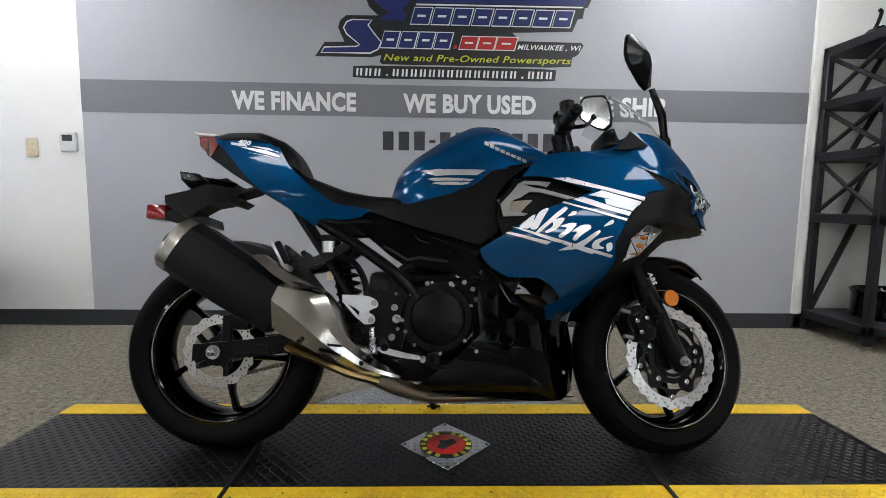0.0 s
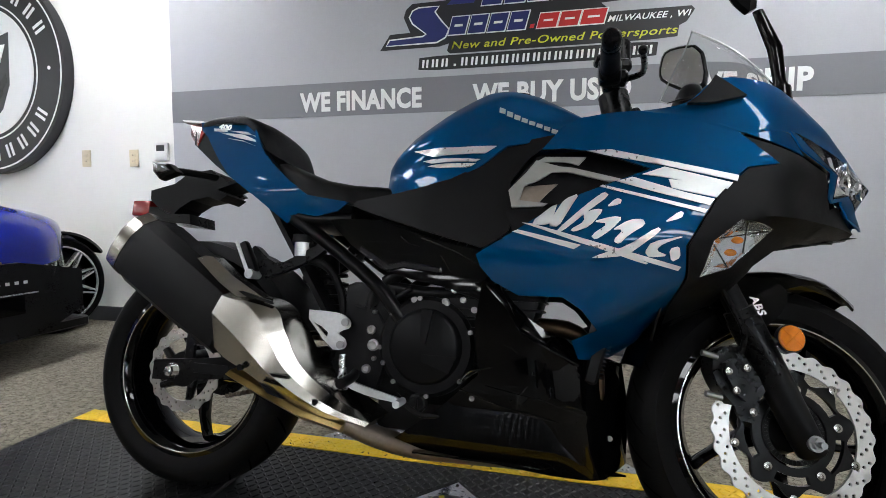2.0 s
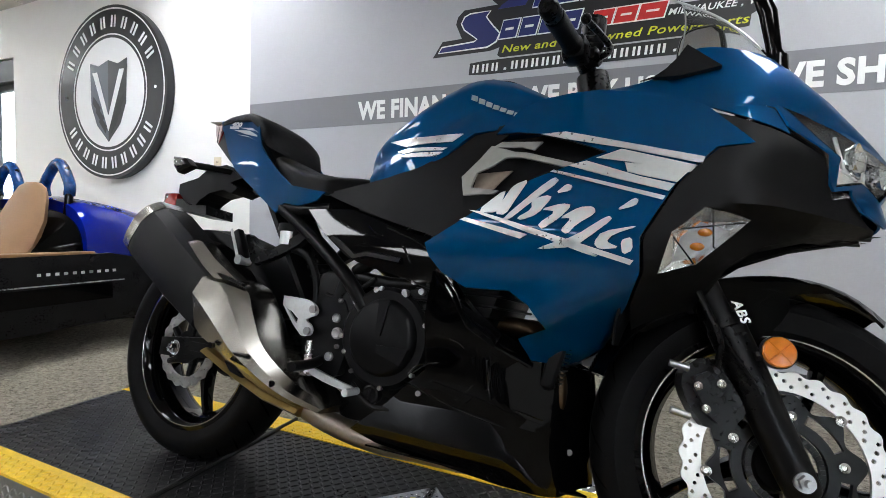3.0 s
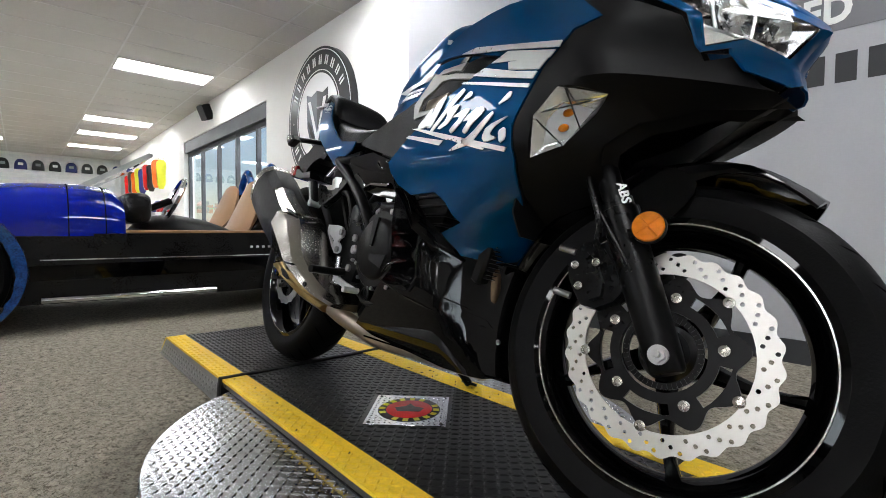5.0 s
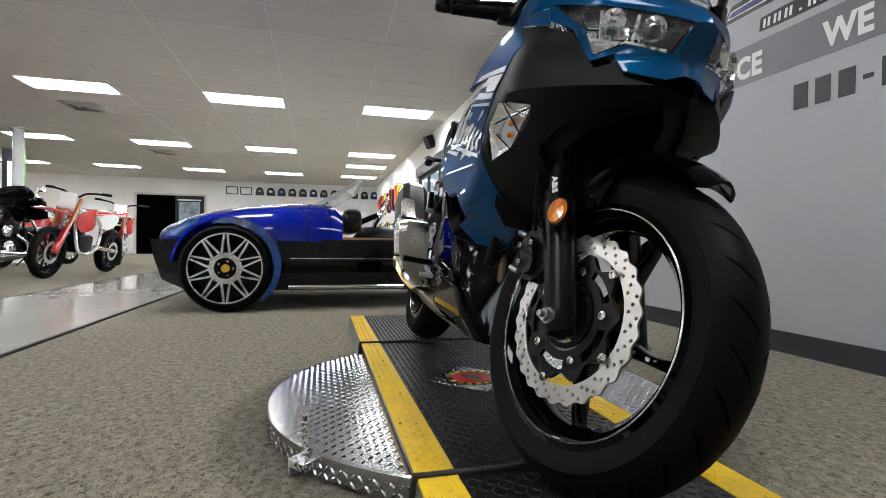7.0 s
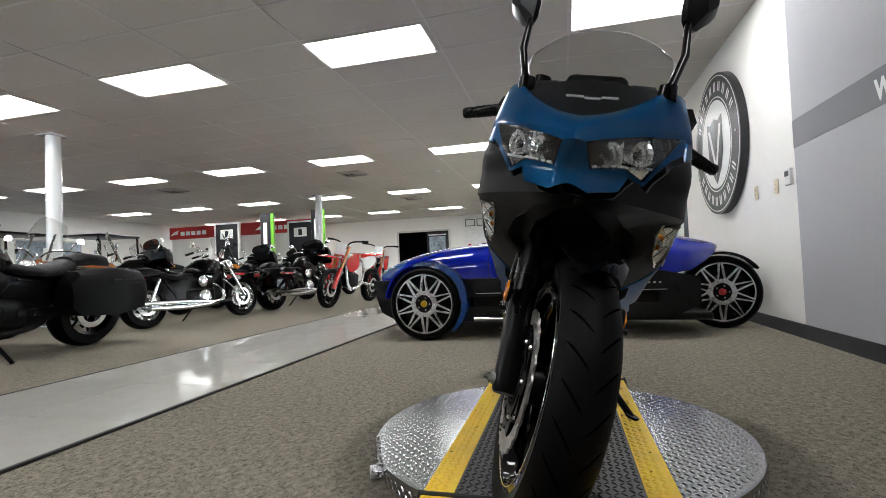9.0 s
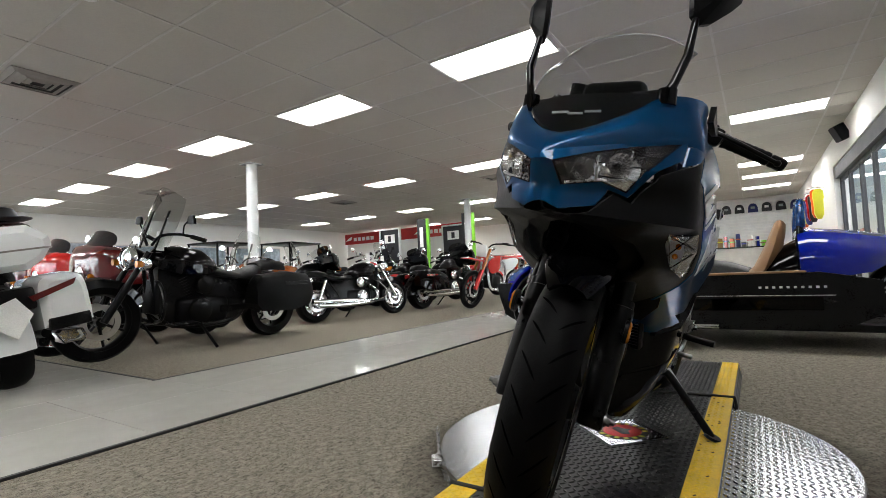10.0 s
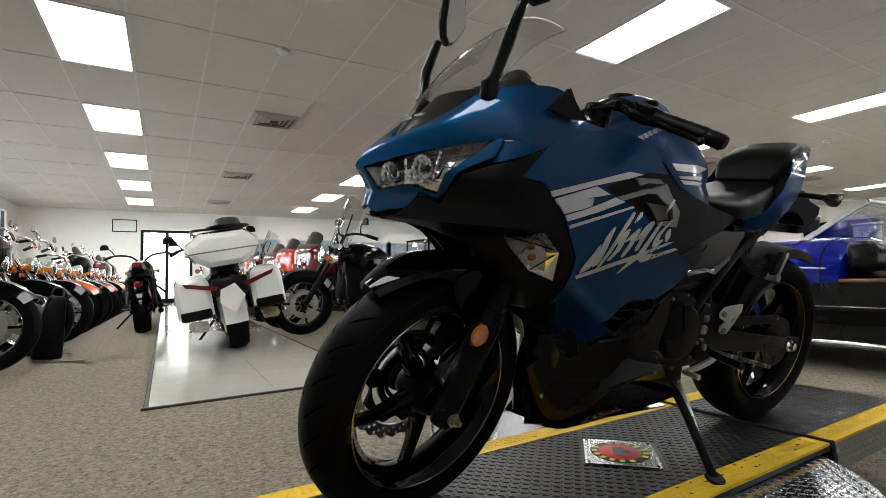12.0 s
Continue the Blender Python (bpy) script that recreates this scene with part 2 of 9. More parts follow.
def smooth_line(pts, k=6):
    pts = [Vector(p) for p in pts]
    if len(pts) < 3:
        return pts
    out = []
    for i in range(len(pts) - 1):
        a, b, c, d = pts[max(i - 1, 0)], pts[i], pts[i + 1], pts[min(i + 2, len(pts) - 1)]
        for s in range(k):
            t = s / k
            out.append(0.5 * ((2 * b) + (c - a) * t + (2 * a - 5 * b + 4 * c - d) * t * t + (3 * b - a - 3 * c + d) * t ** 3))
    return out + [pts[-1]]


def tube(bm, pts, r, n=8, k=5, r_end=None):
    line = smooth_line(pts, k)
    ref = (line[1] - line[0]).orthogonal()
    rings = []
    for i, p in enumerate(line):
        d = line[min(i + 1, len(line) - 1)] - line[max(i - 1, 0)]
        ref = (ref - d.normalized() * ref.dot(d.normalized())).normalized()
        s = i / (len(line) - 1)
        rings.append(ring(p, d, r if r_end is None else r + (r_end - r) * s, n, ref))
    return loft(bm, rings)


def lathe(bm, prof, n=48, c=(0, 0, 0), axis="Y", closed=False):
    """Turns (offset along the axis, radius) pairs round an axis."""
    rings = []
    for a in range(n):
        t = 2 * math.pi * a / n
        co, si = math.cos(t), math.sin(t)
        if axis == "Y":
            rings.append([Vector(c) + Vector((r * co, o, r * si)) for o, r in prof])
        elif axis == "X":
            rings.append([Vector(c) + Vector((o, r * co, r * si)) for o, r in prof])
        else:
            rings.append([Vector(c) + Vector((r * co, r * si, o)) for o, r in prof])
    rows = [[bm.verts.new(p) for p in r] for r in rings]
    m = len(prof)
    for i in range(n):
        a, b = rows[i], rows[(i + 1) % n]
        for j in range(m if closed else m - 1):
            k = (j + 1) % m
            bm.faces.new((a[j], b[j], b[k], a[k]))
    return bm


def rounded(pts, k=2, keep=0.25):
    """Cuts the corners of a closed outline."""
    for _ in range(k):
        out = []
        for i, p in enumerate(pts):
            q = pts[(i + 1) % len(pts)]
            out.append((p[0] + (q[0] - p[0]) * keep, p[1] + (q[1] - p[1]) * keep))
            out.append((p[0] + (q[0] - p[0]) * (1 - keep), p[1] + (q[1] - p[1]) * (1 - keep)))
        pts = out
    return pts


def inside(p, poly):
    x, y, hit = p[0], p[1], False
    for i in range(len(poly)):
        (x1, y1), (x2, y2) = poly[i], poly[i - 1]
        if (y1 > y) != (y2 > y) and x < (x2 - x1) * (y - y1) / (y2 - y1) + x1:
            hit = not hit
    return hit


def panel(bm, outline, place, back, step=0.03, holes=()):
    """A curved sheet with thickness: the outline in two coordinates, laid in space by place(u, v), its back moved by the vector back."""
    pts, edges = [], []
    for loop in (outline, *holes):
        dense = []
        for i, p in enumerate(loop):
            q = loop[(i + 1) % len(loop)]
            k = max(1, round(math.dist(p, q) / step))
            dense += [(p[0] + (q[0] - p[0]) * s / k, p[1] + (q[1] - p[1]) * s / k) for s in range(k)]
        o = len(pts)
        pts += dense
        edges += [(o + i, o + (i + 1) % len(dense)) for i in range(len(dense))]
    us, vs = [p[0] for p in outline], [p[1] for p in outline]
    nu, nv = int((max(us) - min(us)) / step) + 1, int((max(vs) - min(vs)) / step) + 1
    rim = list(pts)
    for i in range(nu):
        for j in range(nv):
            p = (min(us) + (i + 0.5 + 0.25 * (j % 2)) * step, min(vs) + (j + 0.5) * step)
            if inside(p, outline) and not any(inside(p, h) for h in holes) and min(math.dist(p, q) for q in rim) > step * 0.45:
                pts.append(p)
    vv, _, ff, *_ = delaunay_2d_cdt([Vector(p) for p in pts], edges, [], 1, 1e-6)
    front = [bm.verts.new(place(p[0], p[1])) for p in vv]
    rear = [bm.verts.new(v.co + Vector(back)) for v in front]
    count = {}
    for f in ff:
        mid = (sum(vv[i][0] for i in f) / len(f), sum(vv[i][1] for i in f) / len(f))
        if any(inside(mid, h) for h in holes):
            continue
        bm.faces.new([front[i] for i in f])
        bm.faces.new([rear[i] for i in f][::-1])
        for a, b in zip(f, f[1:] + f[:1]):
            count[(a, b)] = 1
    for a, b in count:
        if (b, a) not in count:
            bm.faces.new((front[b], front[a], rear[a], rear[b]))
    loose = [v for v in bm.verts if not v.link_faces]
    bmesh.ops.delete(bm, geom=loose, context="VERTS")
    return bm


def prism(bm, outline, axis, a, b):
    """A straight extrusion of an outline along an axis, from a to b."""
    def put(u, v, w):
        return {"X": (w, u, v), "Y": (u, w, v), "Z": (u, v, w)}[axis]
    lo, hi = [bm.verts.new(put(u, v, a)) for u, v in outline], [bm.verts.new(put(u, v, b)) for u, v in outline]
    bm.faces.new(lo)
    bm.faces.new(hi[::-1])
    for i in range(len(lo)):
        j = (i + 1) % len(lo)
        bm.faces.new((lo[i], hi[i], hi[j], lo[j]))
    return bm


def lettering(bm, text, size, m, depth=0.002, width=1.0, bold=0.0, shear=0.0):
    """Built-in font letters, as geometry, at the pose m."""
    cu = bpy.data.curves.new("lettering", "FONT")
    cu.body, cu.size, cu.extrude, cu.offset, cu.shear = text, size, depth / 2, bold, shear
    cu.resolution_u = 3
    cu.space_character = 1.06 if bold else 1.0
    ob = bpy.data.objects.new("lettering", cu)
    scene.collection.objects.link(ob)
    me = bpy.data.meshes.new_from_object(ob.evaluated_get(bpy.context.evaluated_depsgraph_get()))
    bpy.data.objects.remove(ob)
    me.transform(m @ Matrix.Diagonal((width, 1, 1, 1)))
    bm.from_mesh(me)
    bpy.data.meshes.remove(me)
    return bm


def text_size(text, size, bold=0.0):
    bm = lettering(BM(), text, size, Matrix(), 0.001, 1.0, bold)
    xs = [v.co.x for v in bm.verts]
    ys = [v.co.y for v in bm.verts]
    bm.free()
    return min(xs), max(xs), min(ys), max(ys)


def fit_text(bm, text, x0, x1, z0, z1, y, depth=0.002, bold=0.0, shear=0.0):
    """Letters on a wall that faces -y, filling the given width and height."""
    a, b, c, d = text_size(text, 1.0, bold)
    s = (z1 - z0) / (d - c)
    w = (x1 - x0) / ((b - a) * s)
    m = Matrix.Translation((x0 - a * s * w, y, z0 - c * s)) @ pose(0, 0, 0, 90) 
    return lettering(bm, text, s, m, depth, w, bold * s, shear)



def islands(bm):
    """The separate pieces of a mesh, each as a mesh of its own."""
    left, out = set(bm.verts), []
    while left:
        piece, todo = set(), [left.pop()]
        while todo:
            v = todo.pop()
            piece.add(v)
            near = {e.other_vert(v) for e in v.link_edges} & left
            left -= near
            todo += near
        one = BM()
        copy_of = {v: one.verts.new(v.co) for v in bm.verts if v in piece}
        for f in bm.faces:
            if f.verts[0] in piece:
                one.faces.new([copy_of[v] for v in f.verts])
        out.append((min(v.co.x for v in one.verts), one))
    return [b for _, b in sorted(out, key=lambda q: q[0])]


def smooth_pairs(outline, k):
    """A closed outline with k even steps on each side."""
    out = []
    for i, p in enumerate(outline):
        q = outline[(i + 1) % len(outline)]
        out += [(p[0] + (q[0] - p[0]) * j / k, p[1] + (q[1] - p[1]) * j / k) for j in range(k)]
    return out
# ---- the showroom ----
WEST, EAST, SOUTH, NORTH, CEILING = -18.2, 4.7, -16.0, 1.75, 2.81
LIGHT_X, LIGHT_Y = (1.79, -2.56, -6.86, -11.14, -15.44), (0.81, -1.68, -4.14, -6.61, -9.08, -11.54, -13.98)

bm = BM()
box(bm, ((WEST + EAST) / 2, (SOUTH + NORTH) / 2, -0.05), (EAST - WEST + 1, NORTH - SOUTH + 1, 0.1))
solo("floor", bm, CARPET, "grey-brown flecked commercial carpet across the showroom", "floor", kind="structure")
# polished walkway, an L of tiles let into the carpet
walk_w = thing("walkway", "pale polished tile walkway with black edge strips", "floor", kind="structure")
bm = BM()
prism(bm, [(WEST, -3.08), (0.045, -3.08), (0.045, SOUTH), (1.27, SOUTH), (1.27, -1.825), (WEST, -1.825)], "Z", 0.0, 0.005)
part("tile_bed", bm, TILEJOINT, walk_w)
bm = BM()
for p, q in (((WEST, -1.825), (1.28, -1.825)), ((1.27, -1.825), (1.27, SOUTH)), ((0.045, -3.08), (0.045, SOUTH)), ((WEST, -3.08), (0.055, -3.08))):
    c = ((p[0] + q[0]) / 2, (p[1] + q[1]) / 2, 0.005)
    box(bm, c, (abs(p[0] - q[0]) + 0.022, abs(p[1] - q[1]) + 0.022, 0.014), 0.003)
part("edge_strip", bm, SEAM, walk_w)

# wall behind the motorcycle, with the shop-front opening
north = thing("wall_north", "white painted wall with a large grey painted field", "wall", kind="structure")
bm = BM()
T = 0.2
def slab(x0, x1, z0, z1, y0=NORTH, y1=NORTH + T):
    box(bm, ((x0 + x1) / 2, (y0 + y1) / 2, (z0 + z1) / 2), (x1 - x0, y1 - y0, z1 - z0))
slab(-5.5, EAST + T, 0, CEILING + 0.3)
slab(-9.9, -5.5, 2.32, CEILING + 0.3)
slab(WEST - T, -9.9, 0, CEILING + 0.3)
part("wall_face", bm, WALLWHITE, north)
bm = BM()
box(bm, (0.085, NORTH - 0.0015, (0.1 + CEILING) / 2), (4.79, 0.003, CEILING - 0.1))
part("grey_field", bm, WALLGREY, north, "light grey painted field")
bm = BM()
box(bm, (0.085, NORTH - 0.003, 1.510), (4.79, 0.006, 0.205))
part("band", bm, BAND, north, "darker grey painted stripe")
bm = BM()
box(bm, (2.52, NORTH - 0.006, CEILING / 2), (0.05, 0.012, CEILING), 0.003)
part("corner_strip", bm, WALLWHITE, north)
bm = BM()
slab(-5.5, EAST, 0, 0.105, NORTH - 0.012, NORTH)
slab(WEST, -9.9, 0, 0.105, NORTH - 0.012, NORTH)
solo("baseboard", bm, BASE, "dark grey vinyl baseboard along the wall", "baseboard", kind="structure")
bm = BM()
slab(WEST - T, 0.45, 0, CEILING + 0.3, SOUTH - T, SOUTH)
slab(0.45, 1.85, 2.25, CEILING + 0.3, SOUTH - T, SOUTH)
slab(1.85, EAST + T, 0, CEILING + 0.3, SOUTH - T, SOUTH)
solo("wall_south", bm, WALLWHITE, "white painted far wall of the showroom", "wall", kind="structure")
far_door = thing("door_2", "glazed double door to the daylight at the end of the walkway", "door", kind="structure")
for x0, x1, z0, z1 in ((0.45, 0.53, 0, 2.25), (1.77, 1.85, 0, 2.25), (1.11, 1.19, 0, 2.17), (0.53, 1.77, 2.17, 2.25), (0.53, 1.11, 0, 0.14), (1.19, 1.77, 0, 0.14)):
    part("door_frame", box(BM(), ((x0 + x1) / 2, SOUTH - 0.08, (z0 + z1) / 2), (x1 - x0, 0.05, z1 - z0), 0.004), SATIN, far_door)
for x in (0.82, 1.48):
    pane = part("pane", box(BM(), (x, SOUTH - 0.08, 1.155), (0.58, 0.008, 2.03)), GLASS, far_door)
    pane.visible_shadow = False
bm = box(BM(), (1.15, SOUTH - 2.2, 1.6), (5.0, 0.05, 3.6))
solo("backdrop", bm, SHADEDAY, "bright hazy outdoors beyond the far door", "backdrop", kind="structure")
bm = BM()
box(bm, (WEST - T / 2, (SOUTH + NORTH) / 2, (CEILING + 0.3) / 2), (T, NORTH - SOUTH, CEILING + 0.3))
solo("wall_west", bm, WALLWHITE, "white painted end wall of the showroom", "wall", kind="structure")
# east wall with a run of shop windows
bm = BM()
def eslab(y0, y1, z0, z1):
    box(bm, (EAST + T / 2, (y0 + y1) / 2, (z0 + z1) / 2), (T, y1 - y0, z1 - z0))
eslab(-5.0, NORTH, 0, CEILING + 0.3)
eslab(-15.0, -5.0, 2.55, CEILING + 0.3)
eslab(-15.0, -5.0, 0, 0.35)
eslab(SOUTH, -15.0, 0, CEILING + 0.3)
solo("wall_east", bm, WALLWHITE, "white painted wall with a run of shop windows", "wall", kind="structure")

# ceiling with its grid of bars; the lamps sit in holes in it
bm = BM()
cells = set()
for x in LIGHT_X:
    for y in LIGHT_Y:
        cells.add((x, y))
cells.add((-13.08, 0.85))
xs = sorted({WEST - T, EAST + T} | {x + d for x, _ in cells for d in (-0.3, 0.3)})
ys = sorted({SOUTH - T, NORTH + T} | {y + d for _, y in cells for d in (-0.6, 0.6)})
for i in range(len(xs) - 1):
    for j in range(len(ys) - 1):
        cx, cy = (xs[i] + xs[i + 1]) / 2, (ys[j] + ys[j + 1]) / 2
        if any(abs(cx - x) < 0.3 and abs(cy - y) < 0.6 for x, y in cells):
            continue
        v = [bm.verts.new((a, b, CEILING)) for a, b in ((xs[i], ys[j]), (xs[i], ys[j + 1]), (xs[i + 1], ys[j + 1]), (xs[i + 1], ys[j]))]
        bm.faces.new(v)
bmesh.ops.remove_doubles(bm, verts=bm.verts, dist=1e-4)
for f in bm.faces:
    f.material_index = 0
nfaces = len(bm.faces)
x = 1.79 - 0.308 - 0.615 * 32
while x < EAST:
    if x > WEST:
        box(bm, (x, (SOUTH + NORTH) / 2, CEILING), (0.022, NORTH - SOUTH, 0.008))
    x += 0.615
y = 0.81 + 0.615 - 1.23 * 14
while y < NORTH:
    if y > SOUTH:
        box(bm, ((WEST + EAST) / 2, y, CEILING - 0.001), (EAST - WEST, 0.022, 0.008))
    y += 1.23
for f in list(bm.faces)[nfaces:]:
    f.material_index = 1
me = finish(bm, "ceiling", [CEIL, TBAR], smooth=False)
tagged(new("ceiling", me), "suspended ceiling of off-white panels in a metal grid", "ceiling", kind="structure")
bm = BM()
box(bm, ((WEST + EAST) / 2, (SOUTH + NORTH) / 2, CEILING + 0.35), (EAST - WEST + 2 * T, NORTH - SOUTH + 2 * T, 0.1))
solo("roof_slab", bm, CEIL, "plain slab above the suspended ceiling", "roof", kind="structure")


def ceiling_light():
    t = thing("ceiling_light", "recessed fluorescent ceiling light with a lit white diffuser", "light", group="ceiling lights")
    bm = BM()
    for sx in (-1, 1):
        box(bm, (sx * 0.2925, 0, -0.004), (0.015, 1.2, 0.012), 0.002)
    for sy in (-1, 1):
        box(bm, (0, sy * 0.5925, -0.0045), (0.57, 0.015, 0.011), 0.002)
    part("frame", bm, TBAR, t)
    bm = BM()
    box(bm, (0, 0, 0.006), (0.572, 1.172, 0.006), 0.002)
    part("diffuser", bm, DIFF, t, "lit white prismatic diffuser")
    bm = BM()
    box(bm, (0, 0, 0.06), (0.6, 1.2, 0.10))
    part("housing", bm, TBAR, t)
    return t


first = None
for x, y in sorted(cells):
    if first is None:
        first = ceiling_light()
        first.matrix_basis = pose(x, y, CEILING)
    else:
        copy_thing(first, pose(x, y, CEILING))

# ---- the turntable platform ----
DECK_Z, DECK_W, SEAM_X, END_X, DISC_R, DISC_Z = 0.084, 0.300, 0.600, 1.385, 0.62, 0.060


def lugs(bm, spots, put, length=0.021, width=0.0075, height=0.0022):
    """Raised tread lozenges, turned this way and that; put(u, v, h) lays them on a face."""
    for u, v, turn in spots:
        c, s = math.cos(turn), math.sin(turn)
        a = [(length / 2, 0, 0), (0.15 * length, width / 2, 0), (-0.15 * length, width / 2, 0), (-length / 2, 0, 0), (-0.15 * length, -width / 2, 0), (0.15 * length, -width / 2, 0), (0.25 * length, 0, height), (-0.25 * length, 0, height)]
        w = [bm.verts.new(put(u + c * x - s * y, v + s * x + c * y, h)) for x, y, h in a]
        for f in ((0, 1, 6), (1, 2, 7, 6), (2, 3, 7), (3, 4, 7), (4, 5, 6, 7), (5, 0, 6)):
            bm.faces.new([w[i] for i in f])
    return bm


def tread(u0, u1, v0, v1, ok=lambda u, v: True, pitch=0.0185):
    out = []
    for i in range(int((u1 - u0) / pitch)):
        for j in range(int((v1 - v0) / pitch)):
            u, v = u0 + (i + 0.5) * pitch, v0 + (j + 0.5) * pitch
            if ok(u, v):
                out.append((u, v, radians(45 if (i + j) % 2 else -45)))
    return out


disc = thing("turntable_disc", "round bright aluminium tread-plate turntable on the carpet", "turntable", pose(0.005, -0.012, 0))
bm = BM()
lathe(bm, [(0.004, 0.0), (0.004, DISC_R - 0.006), (0.01, DISC_R), (DISC_Z - 0.004, DISC_R), (DISC_Z, DISC_R - 0.004), (DISC_Z, 0.0)], 96, axis="Z")
bmesh.ops.remove_doubles(bm, verts=bm.verts, dist=1e-5)
part("plate", bm, PLATE, disc)
bm = BM()
lugs(bm, tread(-DISC_R, DISC_R, -DISC_R, DISC_R, lambda u, v: math.hypot(u, v) < DISC_R - 0.014 and abs(v) > DECK_W + 0.004), lambda u, v, h: (u, v, DISC_Z + h - 0.0001))
lugs(bm, tread(0, 2 * math.pi * DISC_R, 0.006, 0.058), lambda u, v, h: ((DISC_R + h) * math.cos(u / DISC_R), (DISC_R + h) * math.sin(u / DISC_R), v))
tagged(part("tread", bm, PLATE, disc, smooth=False), kind="stuff")

deck = thing("display_platform", "black tread-plate motorcycle platform with worn yellow edge strips", "platform", pose(0.005, -0.012, 0))
bm = BM()
box(bm, (0, 0, (DISC_Z + DECK_Z) / 2), (2 * SEAM_X - 0.006, 2 * DECK_W, DECK_Z - DISC_Z - 0.001), 0.003)
part("middle_deck", bm, DECK, deck)
for s in (-1, 1):
    bm = BM()
    x0, x1, x2 = s * (SEAM_X + 0.003), s * END_X, s * (END_X + 0.075)
    w0, w1 = DECK_W, DECK_W + 0.012
    top = [(x0, -w0, DECK_Z), (x1, -w0, DECK_Z), (x1, w0, DECK_Z), (x0, w0, DECK_Z)]
    low = [(x0, -w1, 0.001), (x2, -w1, 0.001), (x2, w1, 0.001), (x0, w1, 0.001)]
    a, b = [bm.verts.new(p) for p in top], [bm.verts.new(p) for p in low]
    bm.faces.new(a)
    bm.faces.new(b[::-1])
    for i in range(4):
        f = bm.faces.new((a[i], a[(i + 1) % 4], b[(i + 1) % 4], b[i]))
        if i in (0, 2):
            f.material_index = 1
    part("end_ramp", bm, [DECK, SKIRT], deck, "black end section with grey tread-plate skirt", smooth=False)
    bm = BM()
    for e in (-1, 1):
        def skirt(u, v, h, s=s, e=e):
            t = v / DECK_Z
            return (s * u, e * (w1 + (w0 - w1) * t + h), v)
        lugs(bm, tread(SEAM_X + 0.01, END_X + 0.05, 0.008, DECK_Z - 0.006, lambda u, v: u < END_X + 0.06 * (1 - v / DECK_Z) - 0.01), skirt)
    tagged(part("skirt_tread", bm, SKIRT, deck, smooth=False), kind="stuff")
bm = BM()
lugs(bm, tread(-END_X + 0.01, END_X - 0.01, -0.222, 0.222, lambda u, v: abs(abs(u) - SEAM_X) > 0.02 and abs(u) + abs(v) > 0.16), lambda u, v, h: (u, v, DECK_Z + h - 0.0002))
tagged(part("deck_tread", bm, DECK, deck, smooth=False), kind="stuff")
for e in (-1, 1):
    for x0, x1 in ((-END_X, -SEAM_X - 0.006), (-SEAM_X + 0.006, SEAM_X - 0.006), (SEAM_X + 0.006, END_X)):
        bm = BM()
        yo, yi = e * (DECK_W + 0.001), e * (DECK_W - 0.075)
        pts = [(x0, yi), (x1, yi), (x1, yo), (x0, yo)]
        prism(bm, pts, "Z", DECK_Z - 0.006, DECK_Z + 0.0022)
        part("edge_strip", bm, YELLOW, deck, "yellow painted edge strip")
        if abs(x0) > 1 or abs(x1) > 1:
            bm = BM()
            s = -1 if x0 < -1 else 1
            q = [(s * END_X, yi * 0.99, DECK_Z + 0.002), (s * END_X, yo, DECK_Z + 0.002), (s * (END_X + 0.07), e * (DECK_W + 0.011), 0.008), (s * (END_X + 0.07), e * (DECK_W + 0.005), 0.008)]
            v = [bm.verts.new(p) for p in q]
            bm.faces.new(v)
            r = bmesh.ops.extrude_face_region(bm, geom=bm.faces[:])
            bmesh.ops.translate(bm, vec=(-0.004 * s, 0, -0.004), verts=[g for g in r["geom"] if isinstance(g, bmesh.types.BMVert)])
            part("edge_corner", bm, YELLOW, deck)
        bm = BM()
        lugs(bm, tread(x0 + 0.004, x1 - 0.004, min(yo, yi) + 0.002, max(yo, yi) - 0.002), lambda u, v, h: (u, v, DECK_Z + 0.002 + h))
        tagged(part("strip_tread", bm, YELLOW, deck, smooth=False), kind="stuff")
rng = random.Random(5)
bm = BM()
lugs(bm, [(u, v, t) for u, v, t in tread(-SEAM_X, SEAM_X, 0.227, 0.298) + tread(-SEAM_X, SEAM_X, -0.298, -0.227) if rng.random() < (0.10 if v > 0 and -0.35 < u < 0.45 else 0.03)], lambda u, v, h: (u, v, DECK_Z + 0.0024 + h), 0.012, 0.004)
tagged(part("worn_paint", bm, YELLOW_WORN, deck, smooth=False), kind="stuff")
for s in (-1, 1):
    bm = BM()
    tube(bm, [(s * SEAM_X, -DECK_W - 0.012, 0.03), (s * SEAM_X, -DECK_W - 0.006, DECK_Z + 0.001), (s * SEAM_X, -DECK_W + 0.02, DECK_Z + 0.004), (s * SEAM_X, 0, DECK_Z + 0.004), (s * SEAM_X, DECK_W - 0.02, DECK_Z + 0.004), (s * SEAM_X, DECK_W + 0.006, DECK_Z + 0.001), (s * SEAM_X, DECK_W + 0.012, 0.03)], 0.006, 8, 4)
    part("seam_strip", bm, SEAM, deck, "black rubber strip over the deck joint")

